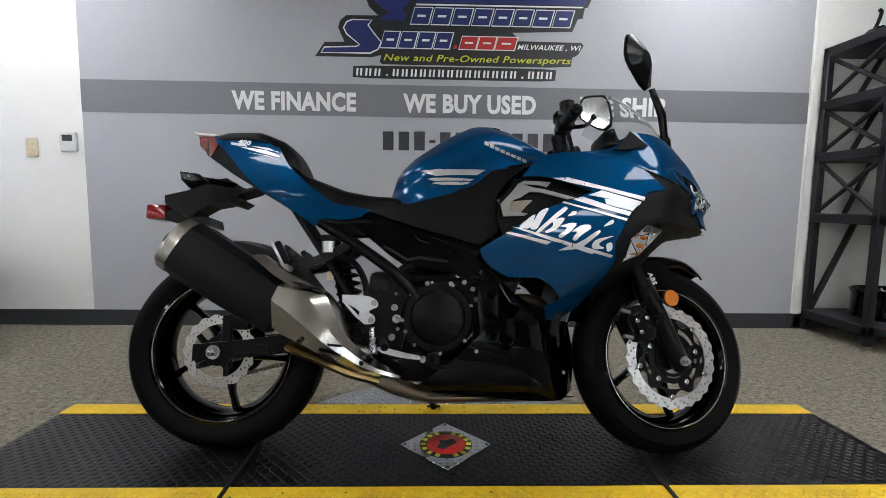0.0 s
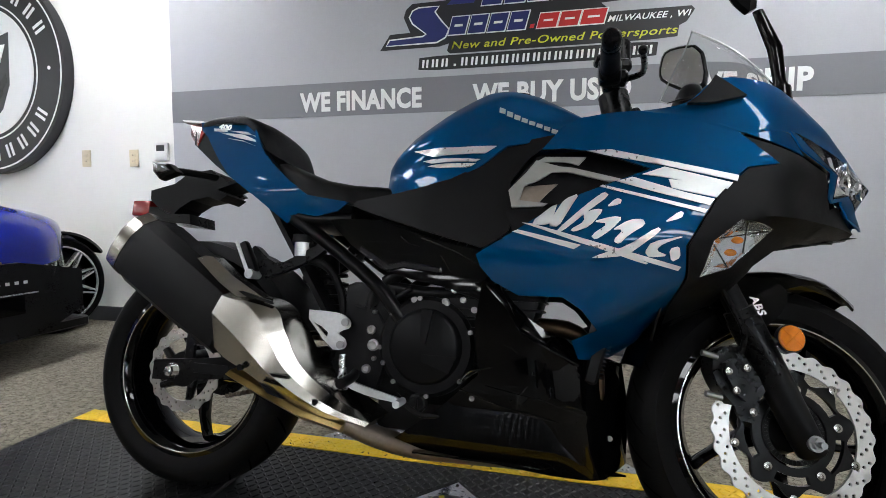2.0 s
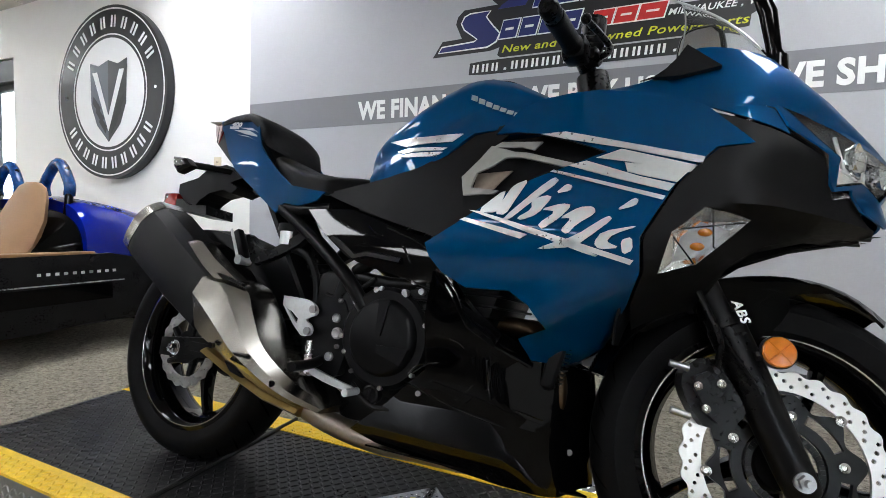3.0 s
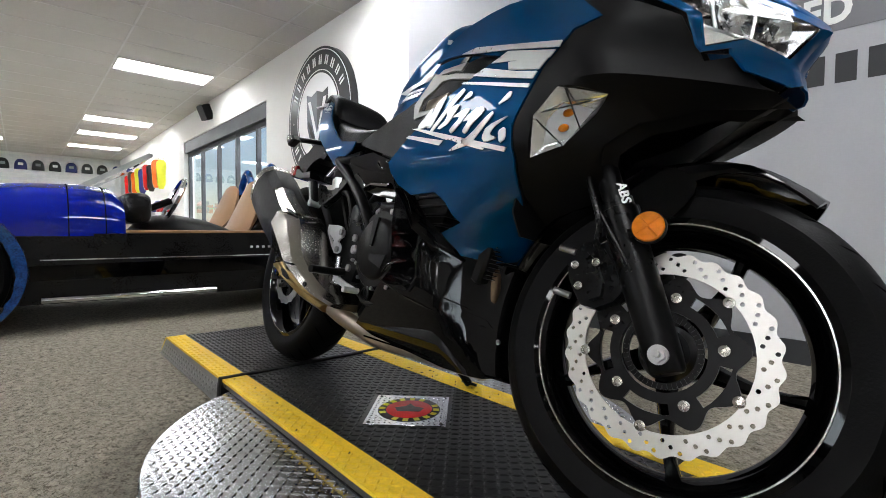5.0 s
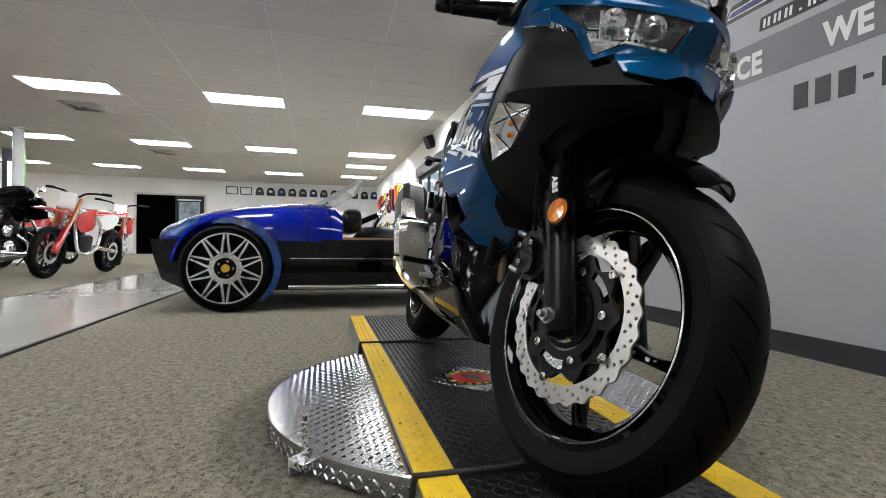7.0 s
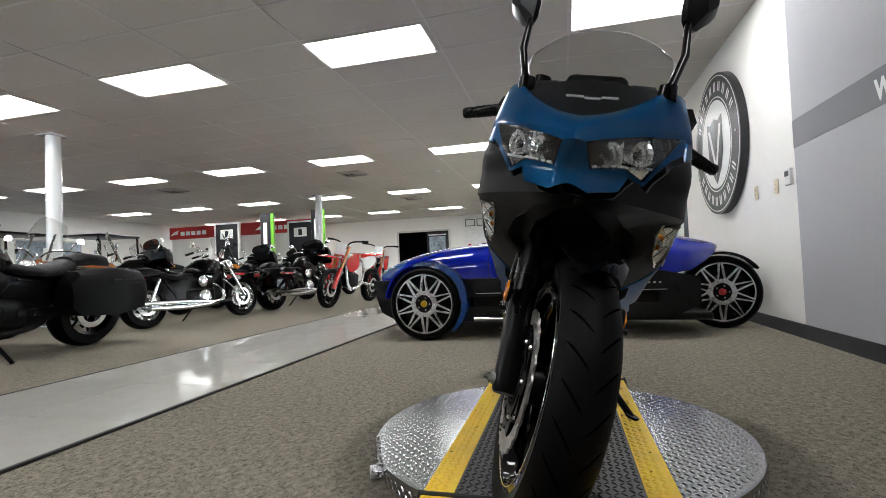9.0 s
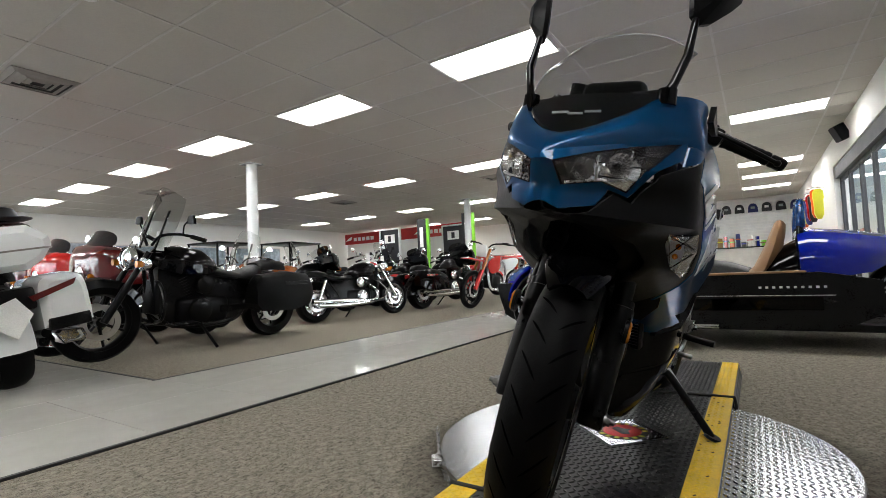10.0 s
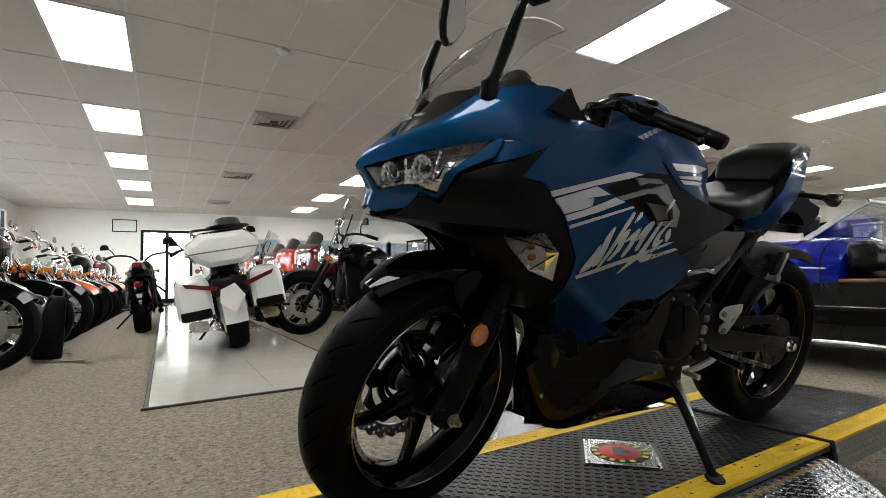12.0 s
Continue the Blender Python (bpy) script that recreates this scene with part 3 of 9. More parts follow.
badge = thing("platform_badge", "square metal badge with red and yellow emblem on the deck", "badge", pose(0.004, -0.013, DECK_Z, 0, 0, 45))
bm = BM()
box(bm, (0, 0, 0.0022), (0.208, 0.208, 0.0024), 0.0008)
part("badge_plate", bm, PLATE, badge)
bm = BM()
lugs(bm, tread(-0.1, 0.1, -0.1, 0.1, lambda u, v: math.hypot(u, v) > 0.088, 0.014), lambda u, v, h: (u, v, 0.0033 + h), 0.012, 0.004, 0.0009)
tagged(part("badge_tread", bm, PLATE, badge, smooth=False), kind="stuff")
for name, r, z, m in (("emblem_rim", 0.084, 0.0045, VINYLBLACK), ("emblem_disc", 0.062, 0.0056, SIGNRED)):
    bm = BM()
    lathe(bm, [(0.003, 0.0), (0.003, r), (z - 0.0006, r), (z, r - 0.001), (z, 0.0)], 48, axis="Z")
    part(name, bm, m, badge)
for i in range(16):
    if i in (0, 8):
        continue
    a = 2 * math.pi * i / 16 + radians(45)
    bm = box(BM(), (0, 0, 0), (0.014, 0.016, 0.0012), 0.0003, Matrix.Translation((0.073 * math.cos(a), 0.073 * math.sin(a), 0.0048)) @ pose(0, 0, 0, 0, 0, math.degrees(a) + 90))
    part("emblem_mark", bm, LIME, badge)
bm = BM()
prism(bm, [(-0.03, -0.02), (0.03, -0.02), (0.04, 0.005), (0.012, 0.015), (0.0, 0.035), (-0.012, 0.015), (-0.04, 0.005)], "Z", 0.0055, 0.0064)
part("emblem_figure", bm, VINYLBLACK, badge)
for sx in (-1, 1):
    for sy in (-1, 1):
        bm = BM()
        lathe(bm, [(0.003, 0.0045), (0.005, 0.004), (0.0056, 0.0)], 10, (sx * 0.092, sy * 0.092, 0), "Z")
        part("screw", bm, SEAM, badge)

clamp = thing("turntable_clamp", "steel locking clamp with an upright bolt at the turntable rim", "clamp", pose(0.385, -0.505, 0, 0, 0, -51))
bm = BM()
box(bm, (0, -0.02, 0.03), (0.05, 0.05, 0.02), 0.003)
box(bm, (0, -0.045, 0.02), (0.05, 0.008, 0.04), 0.002)
part("bracket", bm, ALLOY, clamp)
bm = BM()
cyl(bm, (0, -0.02, 0.012), (0.003, -0.02, 0.135), 0.006, n=10)
part("bolt", bm, ALLOY, clamp)
bm = BM()
cyl(bm, (0, -0.02, 0.04), (0, -0.02, 0.052), 0.011, n=6)
part("nut", bm, ALLOY, clamp)
bm = BM()
tube(bm, [(0, -0.02, 0.05), (-0.03, -0.03, 0.052), (-0.05, -0.04, 0.045)], 0.007, 8)
part("lever", bm, ALLOY, clamp)

# ---- the blue sport motorcycle ----
def table(pairs):
    xs, ys = [p[0] for p in pairs], [p[1] for p in pairs]
    return lambda v: float(np.interp(v, xs, ys))


nose_x = table([(0.15, 1.10), (0.42, 1.085), (0.47, 1.16), (0.53, 1.27), (0.60, 1.40), (0.655, 1.443), (0.675, 1.475), (0.686, 1.522), (0.69, 1.536), (0.733, 1.526), (0.776, 1.552), (0.80, 1.538), (0.84, 1.52), (0.90, 1.487), (0.95, 1.435), (1.0, 1.372), (1.05, 1.30)])
wide = table([(0.16, 0.10), (0.22, 0.14), (0.32, 0.178), (0.42, 0.188), (0.55, 0.209), (0.60, 0.224), (0.65, 0.232), (0.72, 0.232), (0.80, 0.226), (0.86, 0.218), (0.90, 0.208), (0.95, 0.19), (1.05, 0.15)])


def skin(x, z):
    """Half width of the fairing at a place on its side."""
    d = max(nose_x(z) - x, 0.0)
    a = (-0.55 + math.sqrt(0.3025 + 6.8 * d)) / 3.4
    b = wide(z)
    k = 0.025
    h = max(k - abs(a - b), 0) / k
    return max(min(a, b) - h * h * k / 4, 0.0)


bike = thing("sport_motorcycle", "teal blue sport motorcycle leaning on its side stand on the platform", "motorcycle")
bike.matrix_basis = Matrix.Translation((-0.689, -0.028, DECK_Z + 0.002)) @ Matrix.Rotation(radians(-1.5), 4, "Z") @ Matrix.Rotation(radians(-12.0), 4, "X")
STEER = radians(13.5)
RAKE = radians(24.7)
head_axis = Vector((-math.sin(RAKE), 0, math.cos(RAKE)))
steer = Matrix.Translation((1.462, 0, 0)) @ Matrix.Rotation(STEER, 4, head_axis) @ Matrix.Translation((-1.462, 0, 0))


def turned(bm):
    bmesh.ops.transform(bm, matrix=steer, verts=bm.verts)
    return bm


def side_panel(outline, side, grow=0.0, thick=0.004, step=0.022, fn=skin, holes=(), soft=0):
    pts = rounded(outline, soft, 0.2) if soft else outline
    return panel(BM(), pts, lambda u, v: (u, side * (fn(u, v) + grow), v), (0, -side * thick, 0), step, holes)


# wheels
def wheel_parts(parent, cx, r, tw, rim_r, rim_w, turn):
    fix = turned if turn else (lambda b: b)
    c = (cx, 0, r)
    h = tw / 2
    bm = BM()
    prof = [(-rim_w, rim_r - 0.004), (-h * 0.97, rim_r + 0.028), (-h, rim_r + 0.04), (-h * 0.96, r - 0.034), (-h * 0.8, r - 0.019), (-h * 0.5, r - 0.0075), (-h * 0.2, r - 0.0015), (h * 0.2, r - 0.0015), (h * 0.5, r - 0.0075), (h * 0.8, r - 0.019), (h * 0.96, r - 0.034), (h, rim_r + 0.04), (h * 0.97, rim_r + 0.028), (rim_w, rim_r - 0.004)]
    lathe(bm, prof, 96, c, closed=True)
    tyre = part("tyre", fix(bm), RUBBER, parent, "black sport tyre with slanted grooves")
    bm = BM()
    for i in range(28):
        for s in (-1, 1):
            a = 2 * math.pi * (i + 0.25 * s) / 28
            ring_pts = []
            for k in range(6):
                t = k / 5
                y = s * h * (0.12 + 0.68 * t)
                rr = float(np.interp(abs(y), [0, h * 0.2, h * 0.5, h * 0.8, h * 0.96], [r - 0.001, r - 0.0015, r - 0.0075, r - 0.019, r - 0.034])) + 0.0006
                ang = a + 0.16 * t
                ring_pts.append((Vector((cx + rr * math.cos(ang), y, r + rr * math.sin(ang))), Vector((-math.sin(ang), 0, math.cos(ang))) * (0.0030 if 0 < k < 5 else 0.0008)))
            for (p, w), (q, x) in zip(ring_pts, ring_pts[1:]):
                bm.faces.new([bm.verts.new(v) for v in (p - w, p + w, q + x, q - x)])
    bmesh.ops.remove_doubles(bm, verts=bm.verts, dist=1e-5)
    tagged(part("tread_groove", fix(bm), GROOVE, tyre), kind="stuff")
    bm = BM()
    w = rim_w
    lathe(bm, [(-w, rim_r), (-w - 0.004, rim_r + 0.006), (-w - 0.006, rim_r - 0.004), (-w, rim_r - 0.014), (-w * 0.7, rim_r - 0.022), (-w * 0.35, rim_r - 0.034), (w * 0.35, rim_r - 0.034), (w * 0.7, rim_r - 0.022), (w, rim_r - 0.014), (w + 0.006, rim_r - 0.004), (w + 0.004, rim_r + 0.006), (w, rim_r)], 96, c, closed=True)
    rim = part("rim", fix(bm), GLOSS, parent, "gloss black wheel rim")
    # added steel rings draw the highlight along the rim lips
    for s in (-1, 1):
        bm = BM()
        lathe(bm, [(s * (w + 0.0058), rim_r - 0.0078), (s * (w + 0.0068), rim_r - 0.007), (s * (w + 0.0068), rim_r - 0.0048), (s * (w + 0.0058), rim_r - 0.004)], 96, c)
        part("pinstripe", fix(bm), STEEL, rim, "thin steel ring drawn for the highlight on the rim lip")
    for i in range(5):
        a = 2 * math.pi * i / 5 - 0.25
        bm = BM()
        rows = []
        for k in range(7):
            t = k / 6
            ang = a + 0.10 * t * t
            rr = 0.035 + (rim_r - 0.028 - 0.035) * t
            p = Vector((cx + rr * math.cos(ang), 0, r + rr * math.sin(ang)))
            q = Vector((-math.sin(ang), 0, math.cos(ang)))
            hw, hy = 0.019 - 0.016 * min(1, t * 1.5) + 0.007 * t, 0.026 - 0.012 * t
            rows.append([p + q * hw + Vector((0, hy * 0.6, 0)), p + q * hw * 0.45 + Vector((0, hy, 0)), p - q * hw * 0.45 + Vector((0, hy, 0)), p - q * hw + Vector((0, hy * 0.6, 0)), p - q * hw - Vector((0, hy * 0.6, 0)), p - q * hw * 0.45 - Vector((0, hy, 0)), p + q * hw * 0.45 - Vector((0, hy, 0)), p + q * hw - Vector((0, hy * 0.6, 0))])
        loft(bm, rows)
        part("spoke", fix(bm), GLOSS, rim)
    bm = BM()
    lathe(bm, [(-0.055, 0.012), (-0.055, 0.036), (-0.03, 0.045), (0.03, 0.045), (0.055, 0.036), (0.055, 0.012)], 32, c)
    part("hub", fix(bm), SATIN, rim)


def rotor_parts(parent, cx, r, y, ro, ri, waves, fix, carrier):
    out = []
    for i in range(waves * 8):
        a = 2 * math.pi * i / (waves * 8)
        rr = ro - 0.003 + 0.003 * math.cos(waves * a)
        out.append((rr * math.cos(a), rr * math.sin(a)))
    hole = [(ri * math.cos(-2 * math.pi * i / 48), ri * math.sin(-2 * math.pi * i / 48)) for i in range(48)]
    holes = [hole]
    for i in range(waves * 3):
        a = 2 * math.pi * (i + 0.25) / (waves * 3)
        rr = ri + (ro - ri) * (0.24, 0.48, 0.72)[i % 3]
        holes.append([(rr * math.cos(a) + 0.0036 * math.cos(k * math.pi / 3), rr * math.sin(a) + 0.0036 * math.sin(k * math.pi / 3)) for k in range(6)])
    bm = panel(BM(), out, lambda u, v: (cx + u, y, r + v), (0, 0.0045, 0), 0.03, holes)
    rot = part("brake_rotor", fix(bm), ROTOR, parent, "drilled wave-edge steel brake rotor", smooth=False)
    if not carrier:
        return rot
    bm = BM()
    bolts = [2 * math.pi * i / 10 + 0.2 for i in range(10)]
    circ = lambda q, n=48: [(q * math.cos(2 * math.pi * i / n), q * math.sin(2 * math.pi * i / n)) for i in range(n)]
    slots = []
    for i in range(5):
        a0 = 2 * math.pi * i / 5 + 0.45
        arc = [a0 + 0.74 * k / 6 for k in range(7)]
        slots.append([((ri - 0.027) * math.cos(a), (ri - 0.027) * math.sin(a)) for a in arc] + [((ri - 0.043) * math.cos(a), (ri - 0.043) * math.sin(a)) for a in arc[::-1]])
    lobed = [((ri - 0.013 + 0.009 * math.cos(10 * (a - 0.2 - math.pi / 5))) * math.cos(a), (ri - 0.013 + 0.009 * math.cos(10 * (a - 0.2 - math.pi / 5))) * math.sin(a)) for a in (2 * math.pi * i / 120 for i in range(120))]
    panel(bm, lobed, lambda u, v: (cx + u, y - 0.003, r + v), (0, 0.008, 0), 0.03, [circ(0.062, 36)] + slots)
    part("rotor_carrier", fix(bm), SATIN, rot)
    for a in bolts:
        bm = BM()
        p = Vector((cx + (ri - (0.004 if bolts.index(a) % 2 else 0.038)) * math.cos(a), y - 0.006, r + (ri - (0.004 if bolts.index(a) % 2 else 0.038)) * math.sin(a)))
        lathe(bm, [(p.y + 0.002, 0.0085), (p.y - 0.002, 0.008), (p.y - 0.0025, 0.004), (p.y - 0.001, 0.0035), (p.y - 0.001, 0.0)], 14, (p.x, 0, p.z))
        part("rivet", fix(bm), STEEL, rot, smooth=False)
    bm = BM()
    lathe(bm, [(y - 0.004, 0.048), (y - 0.004, 0.058), (y, 0.058), (y, 0.048)], 72, (cx, 0, r), closed=True)
    for i in range(48):
        a = 2 * math.pi * i / 48
        box(bm, (0, 0, 0), (0.007, 0.002, 0.002), 0, Matrix.Translation((cx + 0.053 * math.cos(a), y - 0.0048, r + 0.053 * math.sin(a))) @ Matrix.Rotation(-a, 4, "Y"))
    part("sensor_ring", fix(bm), SATIN, rot)
    return rot


RR, FR, FX = 0.306, 0.293, 1.370
same = lambda b: b
wheel_parts(bike, 0.0, RR, 0.150, 0.218, 0.060, False)
wheel_parts(bike, FX, FR, 0.112, 0.216, 0.044, True)
rotor_parts(bike, FX, FR, -0.068, 0.155, 0.121, 26, turned, True)
rear_rotor = rotor_parts(bike, 0.0, RR, -0.082, 0.110, 0.080, 18, same, False)
bm = BM()
for i in range(5):
    a = 2 * math.pi * i / 5
    cyl(bm, (0.08 * math.cos(a), -0.08, RR + 0.08 * math.sin(a)), (0.03 * math.cos(a + 0.6), -0.07, RR + 0.03 * math.sin(a + 0.6)), 0.009, 0.014, 8)
cyl(bm, (0, -0.085, RR), (0, -0.05, RR), 0.045, n=24)
part("rear_rotor_carrier", bm, SATIN, rear_rotor)

# front fork, fender and brake
for s in (-1, 1):
    y = s * 0.092
    bm = BM()
    base = Vector((FX, y, FR))
    up = head_axis
    off = Vector((0.004, 0, -0.002))
    rows = []
    for d, r in ((-0.035, 0.022), (-0.03, 0.026), (0.0, 0.028), (0.10, 0.030), (0.20, 0.031), (0.235, 0.031), (0.237, 0.028), (0.255, 0.028)):
        rows.append(ring(base + off + up * d, up, r, 20, (0, 1, 0)))
    loft(bm, rows)
    leg = part("fork_leg", turned(bm), SATIN, bike, "satin black fork lower leg")
    bm = BM()
    cyl(bm, base + off + up * 0.25, base + off + up * 0.50, 0.0205, n=20)
    part("fork_tube", turned(bm), MATTE, leg)
    bm = BM()
    cyl(bm, base + off + up * 0.36, base + off + up * 0.385, 0.026, n=20)
    part("fork_collar", turned(bm), SATIN, leg)
    bm = BM()
    cyl(bm, base + Vector((0.006, -s * 0.01, -0.010)), base + Vector((0.006, s * 0.030, -0.010)), 0.0145, n=20)
    cyl(bm, base + Vector((0.006, s * 0.028, -0.010)), base + Vector((0.006, s * 0.038, -0.010)), 0.0115, n=6)
    cyl(bm, base + Vector((0.006, s * 0.033, -0.010)), base + Vector((0.006, s * 0.048, -0.010)), 0.006, n=12)
    part("axle_nut", turned(bm), BOLT, leg, "dull zinc axle nut")
    # side reflector
    bm = BM()
    ctr = base + up * 0.185 + Vector((0.045, s * 0.026 - (0.016 if s < 0 else 0.0), 0.008))
    lathe(bm, [(s * -0.004 + ctr.y, 0.0), (s * -0.004 + ctr.y, 0.0245), (s * 0.004 + ctr.y, 0.024), (s * 0.006 + ctr.y, 0.022), (s * 0.0066 + ctr.y, 0.0)], 32, (ctr.x, 0, ctr.z))
    refl = part("reflector", turned(bm), AMBER, bike, "round amber reflector on the fork")
    for k in range(4):
        a = radians(45 + 90 * k)
        q = ctr + Vector((0, s * 0.0060, 0))
        part("reflector_rib", turned(cyl(BM(), q, q + 0.0225 * Vector((math.cos(a), 0, math.sin(a))), 0.0012, n=6)), AMBER, refl)
    bm = BM()
    lathe(bm, [(s * -0.007 + ctr.y, 0.0), (s * -0.007 + ctr.y, 0.026), (s * 0.001 + ctr.y, 0.026), (s * 0.001 + ctr.y, 0.0)], 32, (ctr.x, 0, ctr.z))
    cyl(bm, ctr + Vector((-0.03, -s * 0.008, -0.01)), ctr + Vector((0, -s * 0.006, 0)), 0.008, n=8)
    part("reflector_mount", turned(bm), MATTE, refl)
bm = BM()
ang = math.degrees(RAKE)
at = Vector((FX, -0.092, FR)) + Vector((0.010, 0, -0.002)) + head_axis * 0.262
lettering(bm, "ABS", 0.020, Matrix.Translation(at + Vector((0.003, -0.0317, 0.015))) @ pose(0, 0, 0, 90, 0, 0) @ Matrix.Rotation(radians(-65), 4, "Z"), 0.0012, 1.1, 0.0006, 0.2)
part("fork_lettering", turned(bm), VINYLWHITE, bike, "white ABS lettering on the fork leg")


bm = BM()
rows = []
for k in range(22):
    t = k / 21
    a = radians(56 + 104 * t)
    hw = 0.067 * min(1.0, 0.30 + 4.2 * t) ** 0.5 - 0.012 * max(0, (t - 0.75) * 4)
    p = Vector((FX, 0, FR))
    rad = Vector((math.cos(a), 0, math.sin(a)))
    drop = 0.012 + 0.055 * math.exp(-((t - 0.47) / 0.2) ** 2)
    r = 0.312 + 0.010 * math.exp(-((t - 0.2) / 0.2) ** 2)
    row = []
    for yy, dr in ((-1.0, -drop), (-0.98, -0.012), (-0.75, 0.0), (-0.3, 0.008), (0.0, 0.011), (0.3, 0.008), (0.75, 0.0), (0.98, -0.012), (1.0, -drop), (0.95, -drop), (0.9, -0.016), (0.3, 0.004), (-0.3, 0.004), (-0.9, -0.016), (-0.95, -drop)):
        row.append(p + rad * (r + dr) + Vector((0, yy * hw, 0)))
    rows.append(row)
loft(bm, rows)
part("front_fender", turned(bm), GLOSS, bike, "gloss black front fender")
for s in (-1, 1):
    bm = BM()
    prism(bm, rounded([(FX - 0.12, FR + 0.18), (FX - 0.02, FR + 0.20), (FX + 0.03, FR + 0.29), (FX - 0.10, FR + 0.31), (FX - 0.14, FR + 0.26)], 2), "Y", s * 0.062, s * 0.070)
    part("fender_stay", turned(bm), GLOSS, bike)
cal = Vector((FX - 0.118, -0.080, FR + 0.098))
tip_back = Matrix.Rotation(radians(-32), 4, "Y")
bm = BM()
prism(bm, rounded([(-0.034, -0.052), (0.030, -0.056), (0.040, -0.020), (0.034, 0.050), (0.004, 0.060), (-0.030, 0.042), (-0.040, 0.0)], 1), "Y", -0.020, 0.026)
prism(bm, rounded([(-0.026, -0.040), (0.012, -0.044), (0.020, 0.034), (-0.018, 0.036)], 1), "Y", -0.034, -0.018)
bmesh.ops.transform(bm, matrix=Matrix.Translation(cal) @ tip_back, verts=bm.verts)
caliper = part("brake_caliper", turned(bm), SATIN, bike, "black front brake caliper", angle=25)
bm = prism(BM(), rounded([(-0.02, 0.05), (0.03, 0.065), (0.085, 0.030), (0.098, -0.02), (0.075, -0.03), (0.035, 0.005), (0.02, -0.05)], 1), "Y", cal.y - 0.012, cal.y - 0.002)
bmesh.ops.translate(bm, vec=(cal.x, 0, cal.z), verts=bm.verts)
part("caliper_bracket", turned(bm), MATTE, caliper)
for dx, dz, dy in ((-0.024, 0.010, -0.036), (-0.012, -0.024, -0.036), (0.010, 0.018, -0.036), (0.052, 0.040, -0.014), (0.050, -0.006, -0.014)):
    p = cal + Vector((dx, dy, dz))
    part("bolt", turned(lathe(BM(), [(p.y + 0.004, 0.0075), (p.y - 0.004, 0.007), (p.y - 0.005, 0.004), (p.y - 0.003, 0.0035), (p.y - 0.003, 0.0)], 12, (p.x, 0, p.z))), STEEL, caliper, smooth=False)
for dx, dz, ex in ((-0.034, 0.036, -0.03), (-0.03, -0.04, -0.03)):
    p = cal + Vector((dx, -0.02, dz))
    part("pin", turned(cyl(BM(), p, p + Vector((ex, 0, 0.006)), 0.006, n=10)), BOLT, caliper)
bm = BM()
tube(bm, [cal + Vector((0.004, -0.034, 0.045)), cal + Vector((0.004, -0.046, 0.09)), cal + Vector((-0.03, -0.040, 0.17)), cal + Vector((-0.05, -0.025, 0.26)), cal + Vector((-0.03, 0.0, 0.36))], 0.0055, 8)
part("brake_hose", turned(bm), SATIN, caliper)
bm = BM()
tube(bm, [cal + Vector((0.092, -0.030, -0.045)), cal + Vector((0.060, -0.040, 0.02)), cal + Vector((-0.005, -0.045, 0.115)), cal + Vector((-0.035, -0.036, 0.18)), cal + Vector((-0.045, -0.022, 0.26)), cal + Vector((-0.02, 0.0, 0.36))], 0.0032, 8)
part("sensor_cable", turned(bm), SATIN, caliper)
p = Vector((FX - 0.145, -0.072, FR + 0.285))
part("hose_clip", turned(cyl(BM(), p, p + Vector((0, -0.012, 0)), 0.008, n=12)), BOLT, caliper)

# triple clamp, bars, controls
bm = BM()
for d in (0.50, 0.70):
    c = Vector((FX, 0, FR)) + head_axis * d + Vector((-0.03, 0, -0.01))
    box(bm, (0, 0, 0), (0.07, 0.24, 0.03), 0.01, Matrix.Translation(c) @ Matrix.Rotation(-RAKE, 4, "Y"), 2)
part("triple_clamp", turned(bm), SATIN, bike)
for s in (-1, 1):
    q = Vector((FX - 0.022, s * 0.092, FR - 0.012))
    tube_top = part("fork_tube", turned(cyl(BM(), q + head_axis * 0.52, q + head_axis * 0.745, 0.0205, n=18)), BOLT, bike, "bright fork tube below the bars")
    part("fork_cap", turned(cyl(BM(), q + head_axis * 0.742, q + head_axis * 0.758, 0.016, n=6)), SATIN, tube_top)
TOP = Vector((FX, 0, FR)) + head_axis * 0.735 + Vector((-0.022, 0, -0.012))
